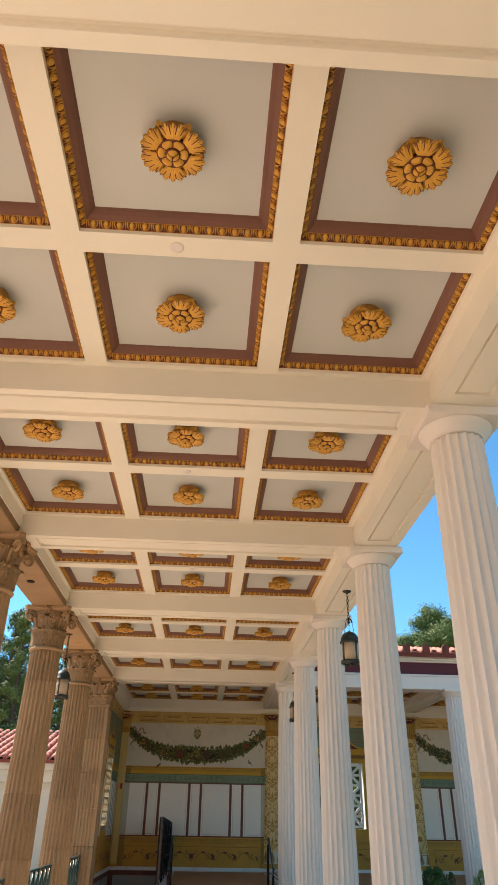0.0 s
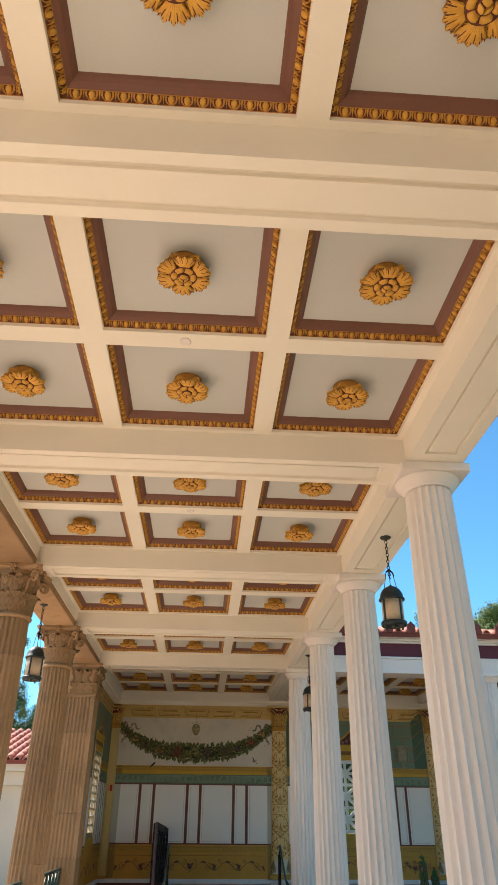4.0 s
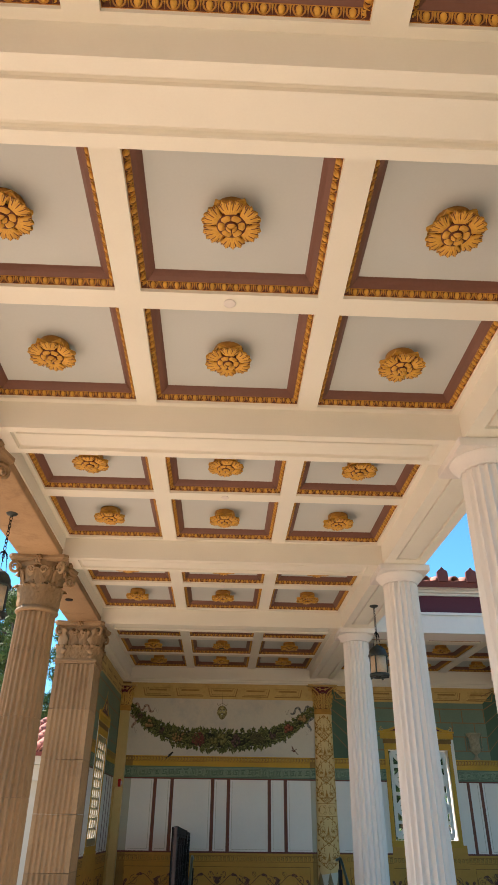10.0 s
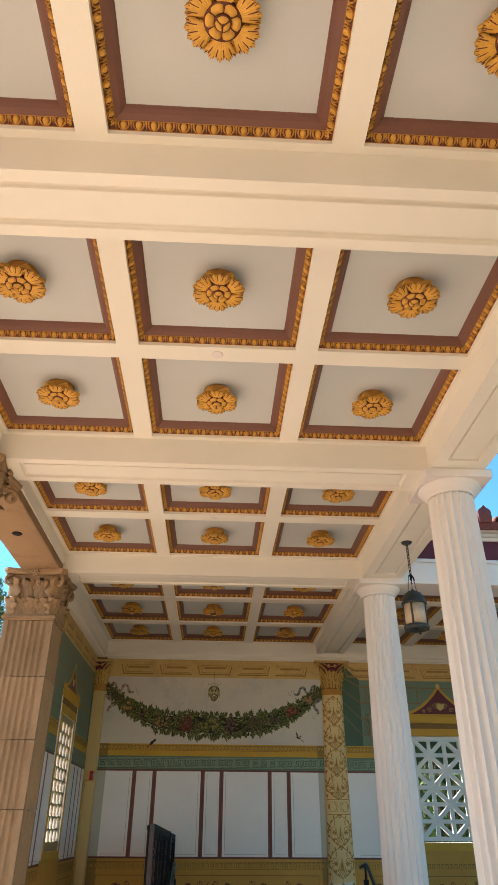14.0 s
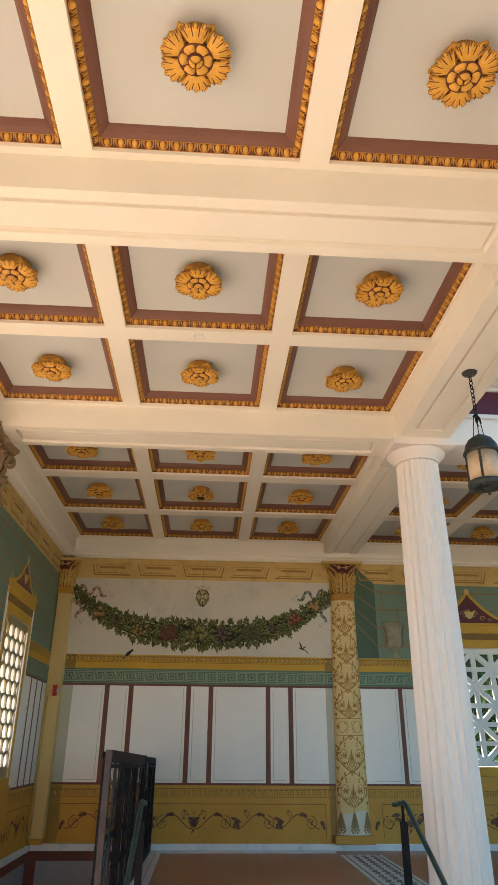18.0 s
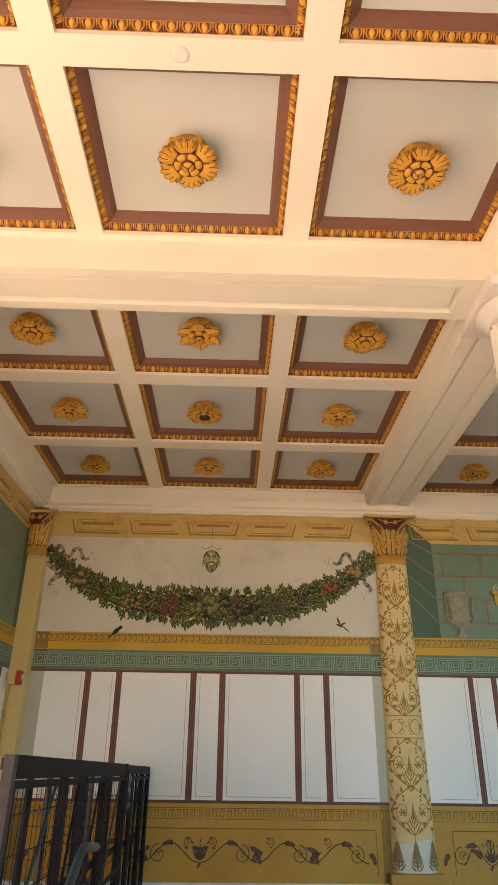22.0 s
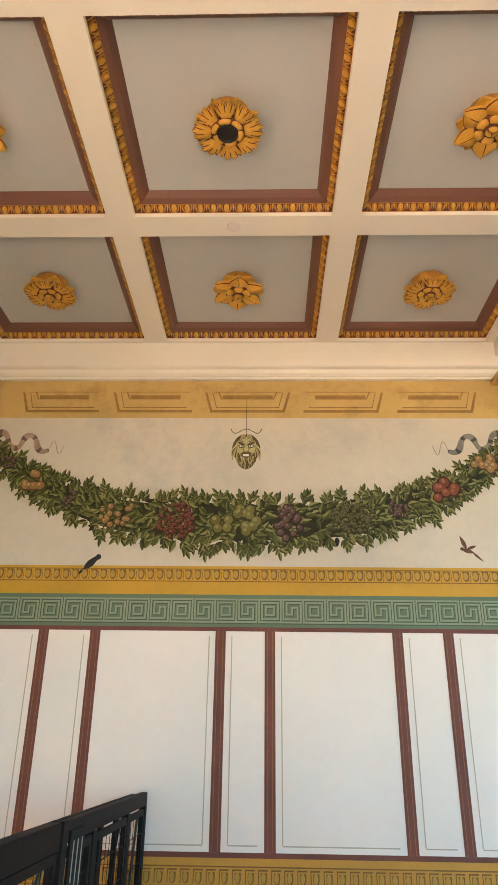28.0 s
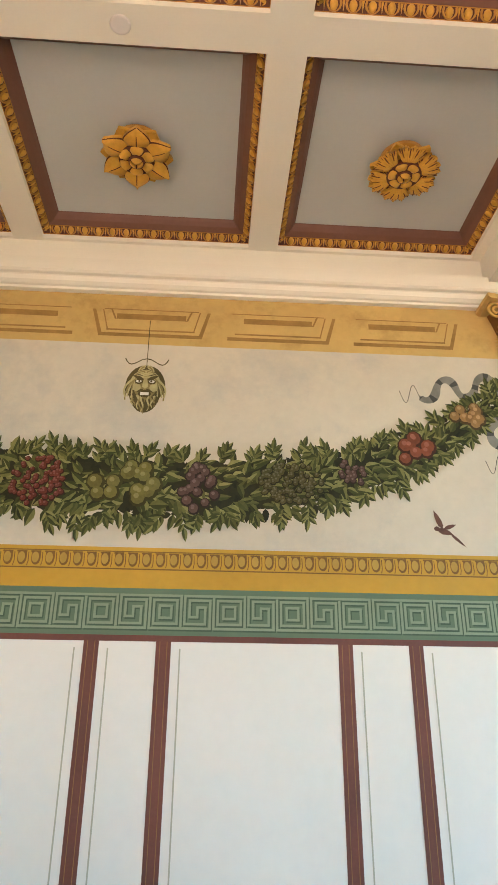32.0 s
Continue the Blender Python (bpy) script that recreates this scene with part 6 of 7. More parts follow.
def vine_column(cx, diamonds=False):
    e = empty("painted_half_column", (cx, WALL_Y, 0), "cream half column painted with gold diamonds and a gilt capital" if diamonds else "cream half column painted with gold vines and a gilt capital", "column", "painted half columns")
    ztop, zbot = 3.84, 0.66
    rad = lambda z: 0.229 - 0.046 * (z - zbot) / (ztop - zbot)
    D = 0.5

    def surf(u, v, lift):
        r = rad(v)
        q = max(-0.999, min(0.999, u / r))
        return (u, -(r * D * math.sqrt(1 - q * q)) - lift, v)

    bm = bmesh.new()
    rows = []
    for i in range(7):
        z = zbot + (ztop - zbot) * i / 6
        rows.append([bm.verts.new((rad(z) * math.cos(math.pi * (1 + k / 24)), rad(z) * D * math.sin(math.pi * (1 + k / 24)), z)) for k in range(25)])
    for a, b in zip(rows, rows[1:]):
        for k in range(24):
            f = bm.faces.new((a[k], a[k + 1], b[k + 1], b[k]))
            f.smooth = True
    part("shaft", bm, VINEBASE, e)
    p = Paint(surf)
    rnd = random.Random(3)
    # two mirrored vines with coils, stem sprays and blossoms
    z = 0.92
    while diamonds and z < ztop - 0.5:
        w = 0.86 * rad(z + 0.4)
        for k, lw in ((1.0, 0.016), (0.80, 0.008)):
            for s in (-1, 1):
                for q in (-1, 1):
                    p.ribbon([(s * w * k * i / 8, z + 0.36 + q * 0.32 * k * (1 - i / 8)) for i in range(9)], lw, 0.002)
        burst(p, 0, z + 0.30, math.pi / 2, 0.12, 5, 2.4, 0.0025)
        burst(p, 0, z + 0.42, -math.pi / 2, 0.10, 4, 2.0, 0.0025)
        for s in (-1, 1):
            for t in (0.07, 0.18, 0.54, 0.65):
                p.disc(s * rad(z) * 0.74, z + t, 0.022, 0.028, 8, 0.0025)
        for t in (-0.02, 0.02):
            p.ribbon([(-0.97 * rad(z) + 1.94 * rad(z) * i / 12, z + t) for i in range(13)], 0.012, 0.002)
        z += 0.78
    spans = () if diamonds else ((0.99, 1.42), (1.42, 1.87), (2.11, 2.48), (2.48, 2.88), (2.88, 3.28), (3.28, 3.74))
    for n_, (za, zb) in enumerate(spans):
        H, r = zb - za, rad((za + zb) / 2)
        for s in (-1, 1):
            # lyre stem out to the edge and back to the middle, with a coil that holds a flower
            stem = [(s * r * 0.90 * math.sin(math.pi * q) ** 0.75, za + H * q) for q in [k / 24 for k in range(25)]]
            p.ribbon(stem, 0.0098, 0.002)
            coil = [(s * r * (0.46 + 0.36 * (1 - 0.72 * q) * math.cos(-2.5 + 7.4 * q)), za + H * 0.47 + H * 0.27 * (1 - 0.72 * q) * math.sin(-2.5 + 7.4 * q)) for q in [k / 26 for k in range(27)]]
            p.ribbon(coil, [0.0098 * (1 - 0.4 * k / 26) for k in range(27)], 0.002)
            burst(p, s * r * 0.46, za + H * 0.45, math.pi / 2, 0.056, 6, 4.6, 0.0025)
            p.disc(s * r * 0.46, za + H * 0.44, 0.009, 0.009, 8, 0.0028)
            for q, a_ in ((0.06, 0.9), (0.14, 0.5), (0.22, -0.9), (0.30, 1.0), (0.42, 0.4), (0.54, -0.9), (0.62, -0.6), (0.70, 0.8), (0.78, -0.2), (0.90, 0.3), (0.96, -0.7)):
                x_, z_ = stem[int(q * 24)]
                p.leaf(x_, z_, math.pi / 2 - s * a_, 0.062, 0.024, 0.0025, False, 0.25 * s)
            # bud on its stalk at the edge
            p.ribbon([(s * r * 0.86, za - 0.03), (s * r * 0.90, za + 0.06)], 0.004, 0.002)
            burst(p, s * r * 0.88, za + 0.03, math.pi / 2, 0.05, 3, 0.9, 0.0025)
            for dz in (0.72, 0.80):
                p.disc(s * r * 0.40, za + H * dz, 0.011, 0.015, 6, 0.0025)
        # tall palmette in the middle
        p.ribbon([(0, za - 0.02), (0, za + H * 0.62)], 0.007, 0.002)
        for q in range(4):
            for s in (-1, 1):
                p.leaf(0, za + 0.01 + H * 0.09 * q, math.pi / 2 - s * (0.95 - 0.17 * q), H * (0.34 - 0.03 * q), 0.015, 0.0025, False, 0.45 * s)
        p.leaf(0, za + H * 0.40, math.pi / 2, H * 0.28, 0.018, 0.0025)
        burst(p, 0, za + H * 0.90, math.pi / 2, 0.04, 3, 1.6, 0.0025)
    if not diamonds:
        for zz in (1.885, 2.105):
            p.ribbon([(-0.985 * rad(zz) + 1.97 * rad(zz) * i / 16, zz) for i in range(17)], 0.009, 0.002)
        for s in (-1, 1):
            spiral(p, s * 0.055, 1.945, 0.036, math.pi / 2, 1.4, s, 0.007, 0.002)
            spiral(p, s * 0.055, 2.045, 0.036, -math.pi / 2, 1.4, -s, 0.007, 0.002)
            p.ribbon([(s * (0.03 + 0.15 * q), 1.995 + 0.075 * math.sin(math.pi * q) * k) for k in (1,) for q in [i / 12 for i in range(13)]], 0.006, 0.002)
            p.ribbon([(s * (0.03 + 0.15 * q), 1.995 - 0.075 * math.sin(math.pi * q)) for q in [i / 12 for i in range(13)]], 0.006, 0.002)
            p.ribbon([(0, 1.995), (s * 0.17, 1.995)], 0.009, 0.002)
            burst(p, s * 0.15, 1.995, 0 if s > 0 else math.pi, 0.045, 5, 3.0, 0.0025)
    p.done("gold_vine", VINE, e, "gold painted vine scrolls")
    # pale foot with three feathery leaves
    q = Paint(surf)
    nq = 16
    for k in range(nq):
        ua, ub = (rad(0.8) * 0.985 * (2 * (k + d) / nq - 1) for d in (0, 1))
        q.poly([(ua, zbot + 0.002), (ub, zbot + 0.002), (ub, 0.93 + 0.02 * math.sin(9 * ub)), (ua, 0.93 + 0.02 * math.sin(9 * ua))], 0.0014)
    q.done("foot_ground", FOOTPALE, e, "pale bare ground at the foot")
    q = Paint(surf)
    for u in (-0.185, 0.0, 0.185):
        for k in range(7):
            f = k / 6
            for s in (-1, 1):
                q.leaf(u * 0.97 + s * 0.01, zbot + 0.02 + 0.19 * f, math.pi / 2 - s * (1.15 - 0.85 * f), 0.085 - 0.02 * f, 0.024, 0.0035 + 0.0002 * k, True, 0.5 * s)
        q.leaf(u * 0.97, zbot + 0.01, math.pi / 2, 0.30, 0.035, 0.0048, True)
    q.done("foot_leaves", FOOTLEAF, e, "brown painted acanthus at the foot")
    bm = bmesh.new()
    box(bm, -0.27, 0.27, -0.12, 0, Z_BASE + 0.001, 0.655, bevel=0.006)
    part("foot", bm, DADO, e)
    capital_paint(e, 0.178, 0.315, 3.885, 4.335)
    bm = bmesh.new()
    box(bm, -0.16, 0.16, -0.019, 0, 3.84, 4.36)
    part("capital_block", bm, OCHRED, e)
    return e


vc = vine_column(2.21)
vine_column(6.25, True)

# ---- painted vases ----
URN = mat("taupe_urn_paint", (0.27, 0.225, 0.14), 0.6, vary=0.3, stain=0.6, stain_col=(0.15, 0.12, 0.07), scale=9)


def urn(at):
    e = empty("painted_urn", at, "taupe painted fluted urn standing on the yellow band", "urn", "painted urns")

    def turned(name, prof, flutes=0):
        bm = bmesh.new()
        rings = []
        for r, z in prof:
            rings.append([bm.verts.new((r * (1 - (0.07 * abs(math.sin(flutes * k * math.pi / 48)) if flutes else 0)) * math.cos(math.pi * (1 + k / 48)), r * 0.34 * (1 - (0.12 * abs(math.sin(flutes * k * math.pi / 48)) if flutes else 0)) * math.sin(math.pi * (1 + k / 48)), z)) for k in range(49)])
        for a, b in zip(rings, rings[1:]):
            for k in range(48):
                bm.faces.new((a[k], a[k + 1], b[k + 1], b[k])).smooth = True
        part(name, bm, URN, e)

    turned("foot", [(0.085, 0.0), (0.085, 0.02), (0.06, 0.032), (0.035, 0.055), (0.028, 0.085), (0.034, 0.10), (0.042, 0.112)])
    turned("bowl", [(0.042, 0.112), (0.085, 0.135), (0.115, 0.175), (0.126, 0.215), (0.124, 0.235)], 12)
    turned("neck", [(0.118, 0.236), (0.112, 0.26), (0.110, 0.33), (0.116, 0.40), (0.134, 0.455), (0.156, 0.485)], 9)
    turned("rim", [(0.156, 0.486), (0.168, 0.496), (0.168, 0.515), (0.155, 0.524), (0.0, 0.522)])
    for s in (-1, 1):
        bm = bmesh.new()
        tube(bm, [(s * 0.108, -0.02, 0.19), (s * 0.148, -0.024, 0.20), (s * 0.158, -0.024, 0.245), (s * 0.140, -0.024, 0.275), (s * 0.150, -0.02, 0.35), (s * 0.165, -0.016, 0.44), (s * 0.160, -0.012, 0.49)], [0.012, 0.011, 0.010, 0.009, 0.008, 0.008, 0.009], 6)
        part("handle", bm, URN, e)
    return e


u1 = urn((2.975, WALL_Y - 0.008, 2.946))
copy_thing(u1, pose(5.42, WALL_Y - 0.008, 2.946))

# ---- pierced windows ----
def framed_opening(name, place0, u0, u1, v0, v1, label, head, flat, H=0.46):
    """Ochre frame, header and pediment round a pierced screen."""
    place = lambda u, v, l: place0(u, v, l * flat if l > 0 else l)
    e = structure(empty(name, place(0, 0, 0), label, "window"))
    org = Vector(place(0, 0, 0))
    def bx(nm, a, b, c, d, l0, l1, m):
        P, Q = Vector(place(a, c, l0)) - org, Vector(place(b, d, l1)) - org
        return boxob(nm, (min(P.x, Q.x), max(P.x, Q.x), min(P.y, Q.y), max(P.y, Q.y), min(P.z, Q.z), max(P.z, Q.z)), m, e)
    w = 0.08
    for nm, a, b, c, d in (("frame_side", u0 - w, u0 - 0.001, v0, v1), ("frame_side", u1 + 0.001, u1 + w, v0, v1), ("frame_head", u0 - w, u1 + w, v1 + 0.001, v1 + 0.12), ("frame_sill", u0 - w, u1 + w, v0 - 0.12, v0 - 0.001)):
        bx(nm, a, b, c, d, -0.01, 0.03, OCHRE)
    bx("frieze_board", u0 - w - 0.02, u1 + w + 0.02, v1 + 0.121, v1 + 0.21, -0.01, 0.02, OCHRED)
    bx("header", u0 - w - 0.07, u1 + w + 0.07, v1 + 0.211, v1 + head, -0.01, 0.05, OCHRE)
    bx("header_fillet", u0 - w - 0.10, u1 + w + 0.10, v1 + head + 0.0005, v1 + head + 0.035, -0.01, 0.07, OCHRE)
    # curved pediment
    c, zb = (u0 + u1) / 2, v1 + head + 0.036
    half = (u1 - u0) / 2 + w
    curve = lambda t: H * (1 - t) ** 1.9
    V, F = [], []
    N = 14
    top = [(c - half + half * i / N, zb + curve(1 - i / N)) for i in range(N + 1)] + [(c + half * (i / N), zb + curve(i / N)) for i in range(1, N + 1)]
    pts = top + [(c + half, zb), (c - half, zb)]
    for lift in (0.03, 0.0):
        V += [Vector(place(a, b, lift)) - org for a, b in pts]
    n = len(pts)
    F = [tuple(range(n)), tuple(range(2 * n - 1, n - 1, -1))] + [(i, (i + 1) % n, n + (i + 1) % n, n + i) for i in range(n)]
    shape("pediment", V, F, WINE, e, "wine-red curved pediment")
    rel = lambda u, v, l: Vector(place(u, v, l)) - org
    q = Paint(rel)
    q.ribbon(top, 0.045, 0.034)
    q.done("pediment_border", OCHRE, e)
    q = Paint(rel)
    for s in (-1, 1):
        for i, (du, dz, rr) in enumerate(((0.08, 0.13, 0.06), (0.2, 0.07, 0.045), (0.31, 0.045, 0.03))):
            spiral(q, c + s * du, zb + dz, rr, 0 if s > 0 else math.pi, 1.4, s, 0.008, 0.036)
        spiral(q, c + s * (half + 0.02), zb + 0.03, 0.05, math.pi / 2, 1.3, -s, 0.018, 0.036)
    burst(q, c, zb + 0.06, math.pi / 2, 0.16, 5, 1.2, 0.034)
    q.disc(c, zb + H + 0.02, 0.04, 0.05, 10, 0.036)
    q.done("pediment_scroll", OCHRE2, e)
    return e, rel


w1, rel1 = framed_opening("window_1", north, *WIN, "pierced white stucco screen in an ochre painted frame", 0.33, 0.5)
x0, x1, z0, z1 = WIN
# starred grille: squares cut by diagonals
def star_screen(rel, e, u0, u1, v0, v1, nx, ny, bar=0.035, t0=-0.10, t1=-0.05):
    V, F = [], []
    def bar_quad(a, b, c, d):
        i = len(V)
        off = 0.0006 * (i // 8 % 40)
        for l in (t1 + off, t0 - off):
            V.extend(rel(u, v, l) for u, v in (a, b, c, d))
        F.extend([(i, i + 1, i + 2, i + 3), (i + 7, i + 6, i + 5, i + 4)] + [(i + k, i + 4 + k, i + 4 + (k + 1) % 4, i + (k + 1) % 4) for k in range(4)])
    su, sv = (u1 - u0) / nx, (v1 - v0) / ny
    for i in range(nx + 1):
        u = u0 + su * i
        bar_quad((u - bar, v0), (u + bar, v0), (u + bar, v1), (u - bar, v1))
    for j in range(ny + 1):
        v = v0 + sv * j
        bar_quad((u0, v - bar), (u1, v - bar), (u1, v + bar), (u0, v + bar))
    d = bar * 0.72
    for i in range(nx):
        for j in range(ny):
            a, b = u0 + su * i, v0 + sv * j
            if (i + j) % 2 == 0:
                bar_quad((a - d, b + d), (a + d, b - d), (a + su + d, b + sv - d), (a + su - d, b + sv + d))
            else:
                bar_quad((a + su + d, b + d), (a + d, b + sv + d), (a - d, b + sv - d), (a + su - d, b - d))
    return shape("pierced_screen", V, F, LATTICE, e, "white pierced stucco screen")


star_screen(rel1, w1, x0 + 0.07, x1 - 0.07, z0 + 0.05, z1 - 0.05, 4, 6, 0.031)
w2, rel2 = framed_opening("window_2", west, *WINW, "pierced stucco screen in a yellow painted frame", 0.33, 0.3, 0.34)


# dark tan carries the backlit look of the screen in its colour
WEB = mat("backlit_screen_tan", (0.30, 0.235, 0.12), 0.7, vary=0.12, scale=4)


def scale_screen(rel, e, u0, u1, v0, v1, nx, ny):
    """Overlapping fish-scale openings: upright pointed eggs in a thin web."""
    V, F = [], []
    su, sv = (u1 - u0) / nx, (v1 - v0) / ny
    t0, t1 = -0.024, -0.004
    K = 12
    for j in range(ny):
        for i in range(nx + (j % 2)):
            cu = u0 + su * (i + 0.5 - 0.5 * (j % 2))
            cv = v0 + sv * (j + 0.5)
            inner, outer = [], []
            for k in range(K):
                a = 2 * math.pi * k / K + math.pi / K
                ca, sa = math.cos(a), math.sin(a)
                inner.append((cu + su * 0.455 * math.copysign(abs(ca) ** 0.8, ca) * (1 - 0.14 * sa), cv + sv * 0.465 * math.copysign(abs(sa) ** 0.85, sa)))
                m = max(abs(ca), abs(sa))
                outer.append((min(u1, max(u0, cu + su * 0.5 * ca / m)), cv + sv * 0.5 * sa / m))
            i0 = len(V)
            for ring in (inner, outer):
                for l in (t1, t0):
                    V.extend(rel(min(u1, max(u0, u)), v, l) for u, v in ring)
            for k in range(K):
                n = (k + 1) % K
                F.append((i0 + k, i0 + n, i0 + 2 * K + n, i0 + 2 * K + k))
                F.append((i0 + K + n, i0 + K + k, i0 + 3 * K + k, i0 + 3 * K + n))
                F.append((i0 + n, i0 + k, i0 + K + k, i0 + K + n))
    return shape("pierced_screen", V, F, WEB, e, "fish-scale pierced screen coloured dark as if backlit")


scale_screen(rel2, w2, WINW[0] + 0.03, WINW[1] - 0.03, WINW[2] + 0.1, WINW[3] - 0.08, 4, 10)
boxob("screen_border", (-0.024, -0.004, WINW[0], WINW[1], WINW[2], WINW[2] + 0.1), WEB, w2)
boxob("screen_border", (-0.024, -0.004, WINW[0], WINW[1], WINW[3] - 0.08, WINW[3]), WEB, w2)

# ---- hanging lanterns ----
def lantern(x, y, label):
    e = empty("hanging_lantern", (x, y, BEAM), label, "lantern", "hanging lanterns")
    bm = bmesh.new()
    lathe(bm, [(0.062, 0.018), (0.062, 0.004), (0.05, -0.012), (0.018, -0.018), (0.012, -0.035)], 20)
    part("ceiling_plate", bm, BRONZE, e)
    bm = bmesh.new()
    z, i = -0.03, 0
    while z > -0.40:
        pts = [(0.0, 0.014 * math.cos(a), z - 0.024 + 0.024 * math.sin(a)) if i % 2 else (0.014 * math.cos(a), 0.0, z - 0.024 + 0.024 * math.sin(a)) for a in [k * math.pi / 5 for k in range(11)]]
        tube(bm, pts, 0.0042, 5)
        z -= 0.037
        i += 1
    part("chain", bm, IRON, e)
    bm = bmesh.new()
    tube(bm, [(-0.035, 0, -0.40), (0, 0, -0.375), (0.035, 0, -0.40), (0.05, 0, -0.44)], [0.008, 0.012, 0.01, 0.006], 6)
    tube(bm, [(0, 0, -0.37), (0, 0, -0.46), (0.012, 0, -0.475)], 0.006, 6)
    for s in (-1, 1):
        tube(bm, [(s * 0.035, 0, -0.40), (s * 0.07, 0, -0.585)], 0.0035, 5)
    tube(bm, [(0, 0, -0.46), (0, 0, -0.575)], 0.0035, 5)
    part("hanger", bm, IRON, e)
    bm = bmesh.new()
    lathe(bm, [(0.012, -0.545), (0.02, -0.56), (0.055, -0.572), (0.092, -0.60), (0.118, -0.645), (0.126, -0.69), (0.136, -0.698), (0.138, -0.712), (0.124, -0.716)], 28)
    part("dome", bm, BRONZE, e)
    bm = bmesh.new()
    lathe(bm, [(0.112, -0.716), (0.112, -0.945)], 28)
    part("glass", bm, AMBER, e, "streaky amber glass cylinder")
    for k in range(4):
        a = k * math.pi / 2 + 0.5
        bm = bmesh.new()
        box(bm, -0.009, 0.009, -0.006, 0.006, -0.946, -0.714)
        bm.transform(pose(0.12 * math.cos(a), 0.12 * math.sin(a), 0, 0, 0, math.degrees(a) + 90))
        part("upright", bm, BRONZE, e)
    bm = bmesh.new()
    lathe(bm, [(0.10, -0.942), (0.132, -0.944), (0.136, -0.962), (0.13, -0.985), (0.118, -0.99), (0.085, -0.988), (0.085, -0.975)], 28)
    for k in range(4):
        a = k * math.pi / 2 + 0.5
        lathe(bm, [(0.012, -0.988), (0.014, -1.0), (0.006, -1.01)], 8, (0.118 * math.cos(a), 0.118 * math.sin(a)))
    lathe(bm, [(0.02, -0.975), (0.02, -0.995), (0.008, -1.01)], 10)
    part("base_ring", bm, BRONZE, e)
    return e


l1 = lantern(COL_X, COL_Y0 + PITCH * 1.5, "verdigris bronze lantern with amber glass on a chain")
copy_thing(l1, pose(COL_X, COL_Y0 + PITCH * 3.5, BEAM, 0, 0, 30))
copy_thing(l1, pose(COL_X, COL_Y0 - PITCH * 0.5, BEAM, 0, 0, 10))
copy_thing(l1, pose(-COL_X, COL_Y0 + PITCH * 2.5, BEAM, 0, 0, 50) @ Matrix.Diagonal((1, 1, 1.09, 1)))
copy_thing(l1, pose(-COL_X, COL_Y0 + PITCH * 0.5, BEAM, 0, 0, 70) @ Matrix.Diagonal((1, 1, 1.09, 1)))

# ---- metal guard gate beside the sunken strip ----
gate = empty("folded_metal_gate", (-0.52, 16.03, 0.0), "folded dark brown metal gate with wire mesh on a kerb", "gate")
gate.scale = (0.5, 1, 1)
gate.rotation_euler = (radians(-1.5), 0, 0)
GL, GT = 4.93, 1.71


def gpart(name, dims, material, label="", bevel=0.004):
    return boxob(name, dims, material, gate, label, bevel)


gpart("end_post", (-0.055, 0.03, 0.0, 0.05, 0.49, GT - 0.001), IRONW, "scuffed brown end post")
gpart("top_rail", (-0.05, 0.03, 0.051, 3.10, GT - 0.085, GT), IRON)
gpart("top_rail", (-0.05, 0.025, 3.17, GL, GT - 0.075, GT - 0.006), IRON)
gpart("bottom_rail", (-0.045, 0.025, 0.051, GL, 0.60, 0.66), IRON)
gpart("middle_post", (-0.06, 0.045, 3.101, 3.169, 0.575, GT + 0.002), IRON)
for y in (0.95, 1.5, 2.2, 3.6, 4.35, GL - 0.06):
    gpart("post", (-0.045, 0.028, y, y + 0.06, 0.661, GT - 0.076), IRON)
    gpart("foot", (-0.03, 0.02, y, y + 0.04, min(0.595, 0.486 + 0.0262 * (y + 0.04)), 0.599), IRON, bevel=0)
bays = [(0.06, 0.94), (1.02, 1.49), (1.57, 2.19), (2.27, 3.09), (3.18, 3.59), (3.67, 4.34), (4.42, GL - 0.07)]
for n, (a, b) in enumerate(bays):
    bm = bmesh.new()
    for q in ((a, a + 0.03, 0.68, GT - 0.09), (b - 0.03, b, 0.68, GT - 0.09), (a + 0.03, b - 0.03, GT - 0.12, GT - 0.09), (a + 0.03, b - 0.03, 0.68, 0.71)):
        box(bm, -0.01, 0.022, *q)
    part("panel_frame", bm, IRON, gate)
    bm = bmesh.new()
    y = a + 0.085
    while y < b - 0.04:
        box(bm, 0.004, 0.008, y, y + 0.004, 0.71, GT - 0.12)
        y += 0.075
    z = 0.80
    while z < GT - 0.13:
        box(bm, 0.0085, 0.0125, a + 0.03, b - 0.03, z, z + 0.004)
        z += 0.14
    part("wire_mesh", bm, IRON, gate)
    bm = bmesh.new()
    tube(bm, [(-0.03, a + 0.05, 0.70), (-0.03, b - 0.06, GT - 0.10)], 0.016, 6)
    part("brace", bm, GREENRAIL if n % 3 == 0 else IRON, gate, "faded green brace" if n % 3 == 0 else "")
# second, folded leaf behind
for y in (0.14, 0.5, 0.86, 1.2, 1.62, 2.02, 2.4, 2.78, 3.3, 3.66, 4.0, 4.35, 4.65):
    gpart("rear_bar", (-0.13, -0.095, y, y + 0.075, 0.51 + 0.0262 * y, GT - 0.055), IRONW if y in (0.86, 2.02, 3.3) else IRON)
gpart("rear_rail", (-0.13, -0.095, 0.1, GL - 0.1, GT - 0.054, GT - 0.01), IRON)
gpart("rear_rail", (-0.094, -0.06, 0.1, GL - 0.1, 1.10, 1.14), IRON)
bm = bmesh.new()
box(bm, 0.031, 0.05, 3.2, 3.40, GT - 0.36, GT - 0.035, bevel=0.004)
lb = part("lock_plate", bm, IRON, gate, "black lock plate with vertical slots")
bm = bmesh.new()
